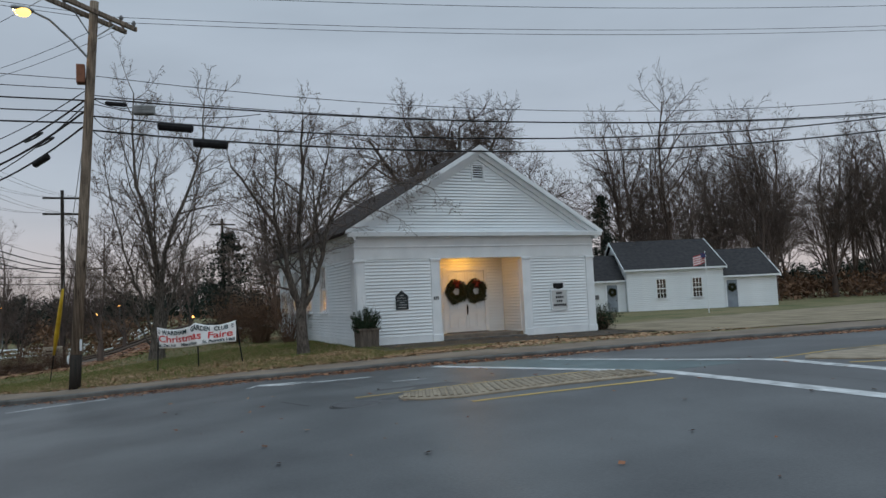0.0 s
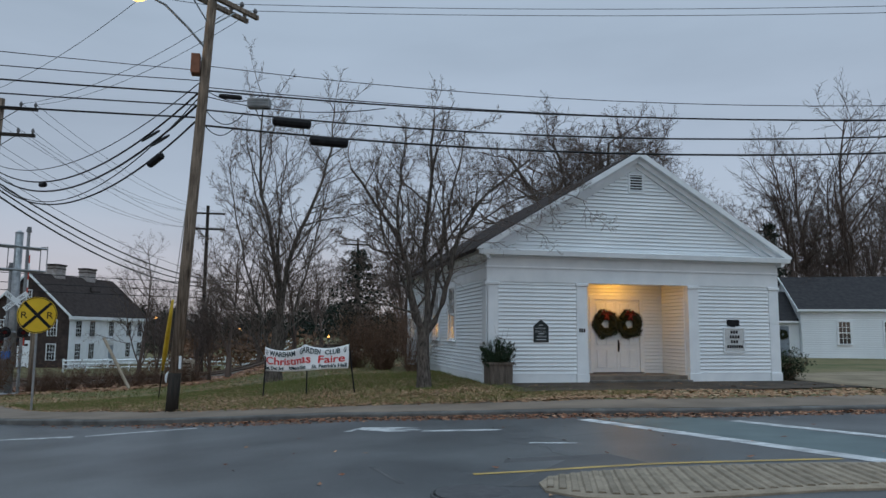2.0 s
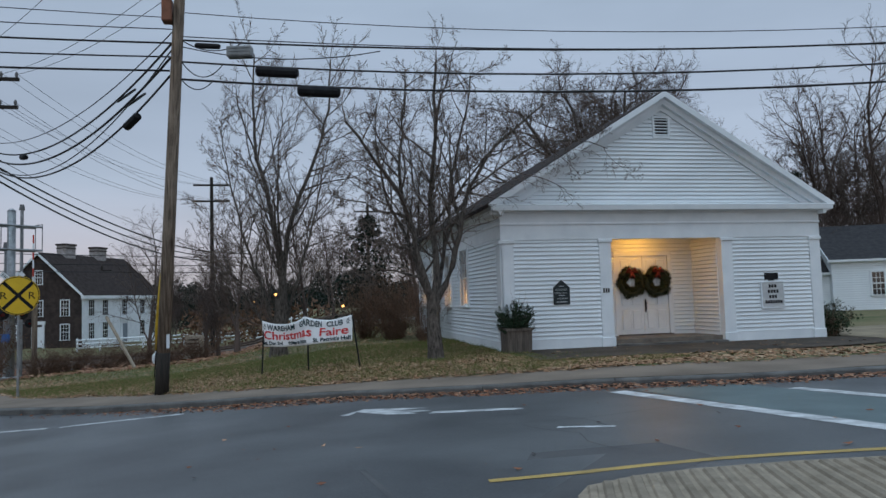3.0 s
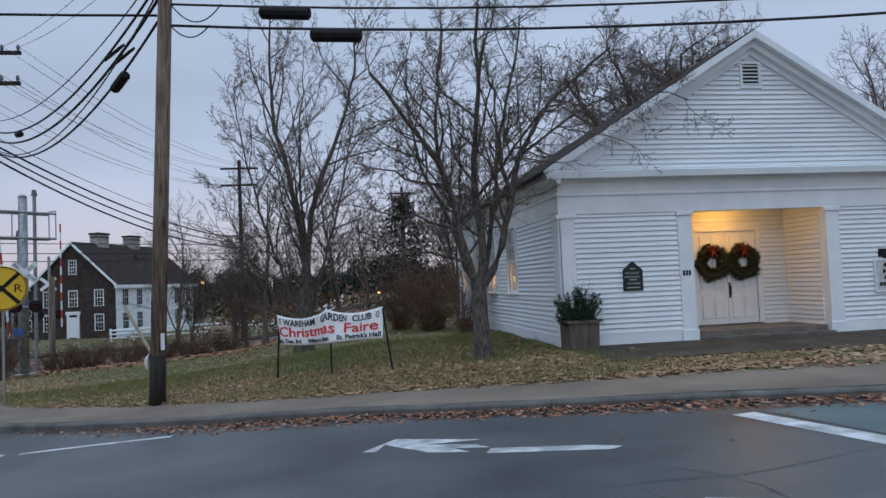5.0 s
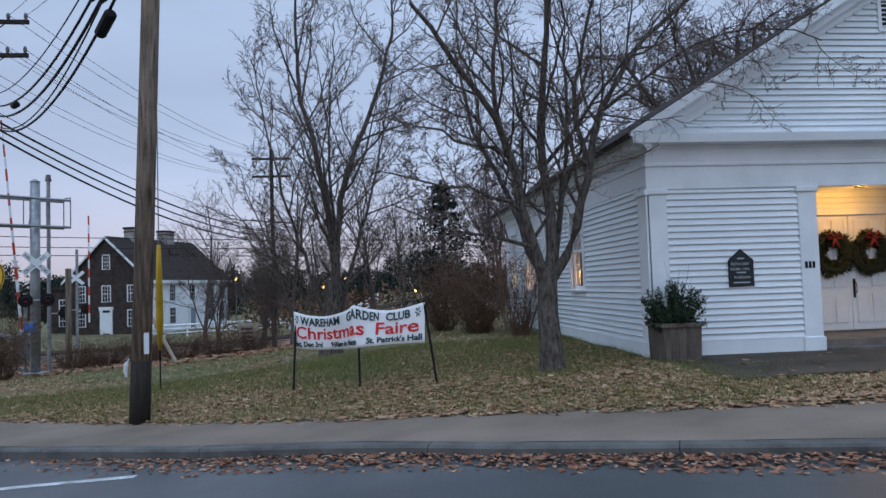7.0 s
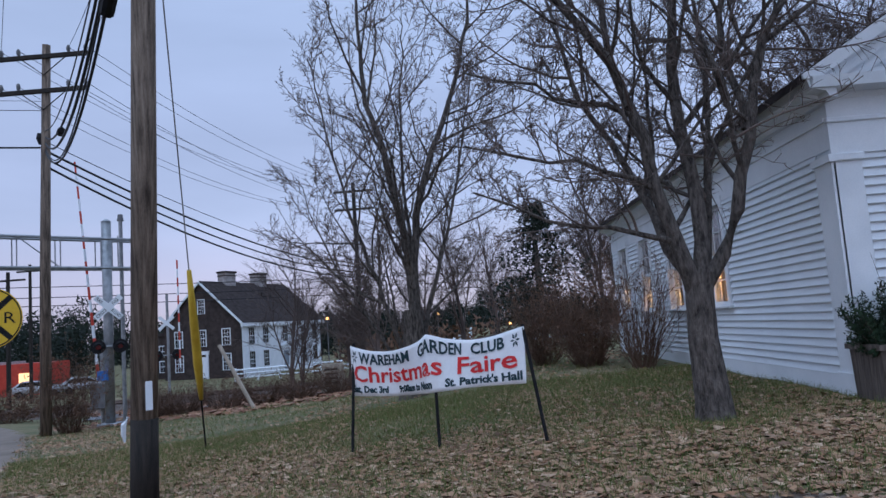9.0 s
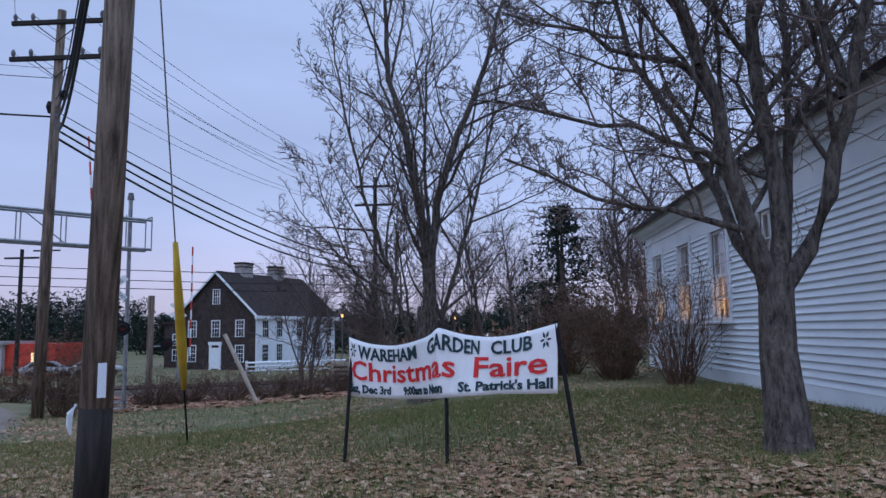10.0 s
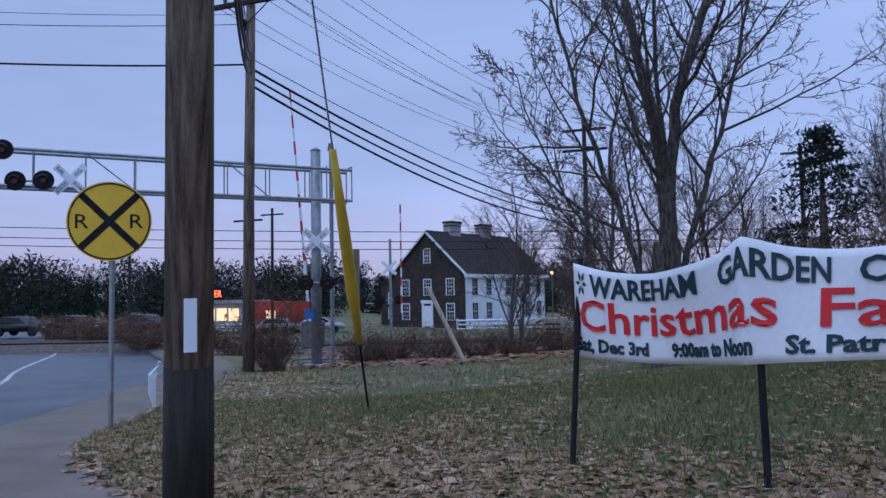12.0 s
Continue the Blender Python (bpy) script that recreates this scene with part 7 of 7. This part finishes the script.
# ---------- fallen leaves and grass ----------
def scatter(name, n, area, keep, zf, size, material, label, category, seed, blade=False):
    """Thousands of leaves or blades on the ground, in one mesh."""
    rg = random.Random(seed)
    vs, fs = [], []
    tries = 0
    while len(fs) < n and tries < n * 6:
        tries += 1
        x, y = rg.uniform(area[0], area[1]), rg.uniform(area[2], area[3])
        if not keep(x, y, rg):
            continue
        z = zf(x, y)
        i = len(vs)
        a = rg.uniform(0, 6.283)
        s = size * rg.uniform(0.55, 1.35)
        if blade:
            h = s * rg.uniform(0.6, 1.3)
            dx, dy = math.cos(a) * 0.004, math.sin(a) * 0.004
            lx, ly = rg.gauss(0, 0.45) * h, rg.gauss(0, 0.45) * h
            vs += [(x - dx, y - dy, z - 0.005), (x + dx, y + dy, z - 0.005), (x + lx, y + ly, z + h)]
            fs.append((i, i + 1, i + 2))
        else:
            c, d = math.cos(a) * s, math.sin(a) * s
            t1, t2, t3 = rg.uniform(0, 0.5) * s, rg.uniform(-0.1, 0.5) * s, rg.uniform(0.1, 0.6) * s
            vs += [(x - c, y - d, z + t1), (x + 0.55 * d, y - 0.55 * c, z + t2 + 0.004), (x + c, y + d, z + t3), (x - 0.55 * d, y + 0.55 * c, z + 0.003)]
            fs.append((i, i + 1, i + 2, i + 3))
    return tagged(new(name, raw(name, vs, fs, material)), label, category, kind="stuff")


_cache = {}


def on_lawn(x, y):
    k = (round(x * 4), round(y * 4))
    if k not in _cache:
        _cache[k] = [ground_z(k[0] / 4 + dx, k[1] / 4 + dy) for dx, dy in ((0, 0), (0.25, 0), (0, 0.25), (0.25, 0.25))]
    z00, z10, z01, z11 = _cache[k]
    return max(z00, z10, z01, z11) if max(z00, z10, z01, z11) - min(z00, z10, z01, z11) > 0.12 else (z00 + z10 + z01 + z11) / 4


_dist = {}


def walk_gap(x, y):
    """How far onto the lawn from the footpath's edge."""
    k = (round(x * 5), round(y * 5))
    if k not in _dist:
        s, q = from_kerb(x, y)
        _dist[k] = s - walk_width(q[0])
    return _dist[k]


def leaf_keep(x, y, rg):
    g = walk_gap(x, y)
    if g < -0.1 or (x > 6.0 and y > 22.0):
        return False
    d = 0.30 + 0.5 * clip(1.6 - abs(g - 1.2), 0, 1) + 0.55 * noise.noise((x * 0.45, y * 0.45, 5)) + 0.25 * noise.noise((x * 1.7, y * 1.7, 2))
    if x > 1.5 and y < 23:
        d += 0.25
    d -= clip((y - 23.0) * 0.05, 0, 0.2)
    if x > 6.0 and y > 19.3:
        d -= 0.62
    return rg.random() < clip(d, 0.04, 1)


scatter("fallen_leaves", 60000, (-8, 9, 17.5, 28), leaf_keep, on_lawn, 0.034, LEAVES, "brown oak leaves strewn over the lawn", "leaves", 1)
scatter("fallen_leaves", 16000, (-12, 18, 16.5, 40), leaf_keep, on_lawn, 0.055, LEAVES, "brown oak leaves strewn over the lawn", "leaves", 2)


def gutter_keep(x, y, rg):
    s, q = from_kerb(x, y)
    return -0.62 - 0.3 * noise.noise((x, 0, 1)) < s < -0.0 and rg.random() < clip(0.95 + 0.3 * x, 0.12, 0.95) * clip(1.2 + s * 1.9, 0.08, 1)




def heaped(x, y):
    s, q = from_kerb(x, y)
    return road_z(x, y) + 0.04 * clip(1 + s / 0.38, 0, 1) * clip(0.4 + 0.2 * x, 0, 1)


scatter("gutter_leaves", 30000, (-4.5, 26, 11.2, 21), gutter_keep, heaped, 0.038, GUTTER_LEAVES, "wet brown leaves drifted along the kerb", "leaves", 3)
scatter("leaf_bank", 7000, (-40, 4, 38, 60), lambda x, y, rg: from_kerb(x, y)[0] > (0.6 if x > -14 else -60) and (x > -13 or y > 36 - 1.15 * (x + 14) + 9), lambda x, y: lawn_z(x, y) + 0.02, 0.16, GUTTER_LEAVES, "rusty leaf litter on the railway bank", "leaves", 4)
scatter("stray_leaves", 90, (0, 9, 3, 15), lambda x, y, rg: True, lambda x, y: road_z(x, y) + 0.004, 0.035, GUTTER_LEAVES, "stray dark leaves on the street", "leaves", 5)


def grass_keep(x, y, rg):
    g = walk_gap(x, y)
    if g < 0.02 or (x > 6.1 and y > 21.9):
        return False
    d = 0.55 + 0.6 * noise.noise((x * 0.5, y * 0.5, 9)) + clip((y - 22) * 0.06, 0, 0.4)
    if (x - 4.3) ** 2 + (y - 21.5) ** 2 < 0.6:
        d += 0.6
    if x > 6.5 and y > 19.4:
        d -= 0.6
    return rg.random() < d


scatter("lawn_grass", 105000, (-9, 9, 18, 28), grass_keep, on_lawn, 0.07, GRASS, "thin short grass of the lawn", "grass", 6, True)
scatter("lawn_grass", 20000, (-12, 5, 26, 42), grass_keep, on_lawn, 0.13, GRASS, "thin short grass of the lawn", "grass", 7, True)
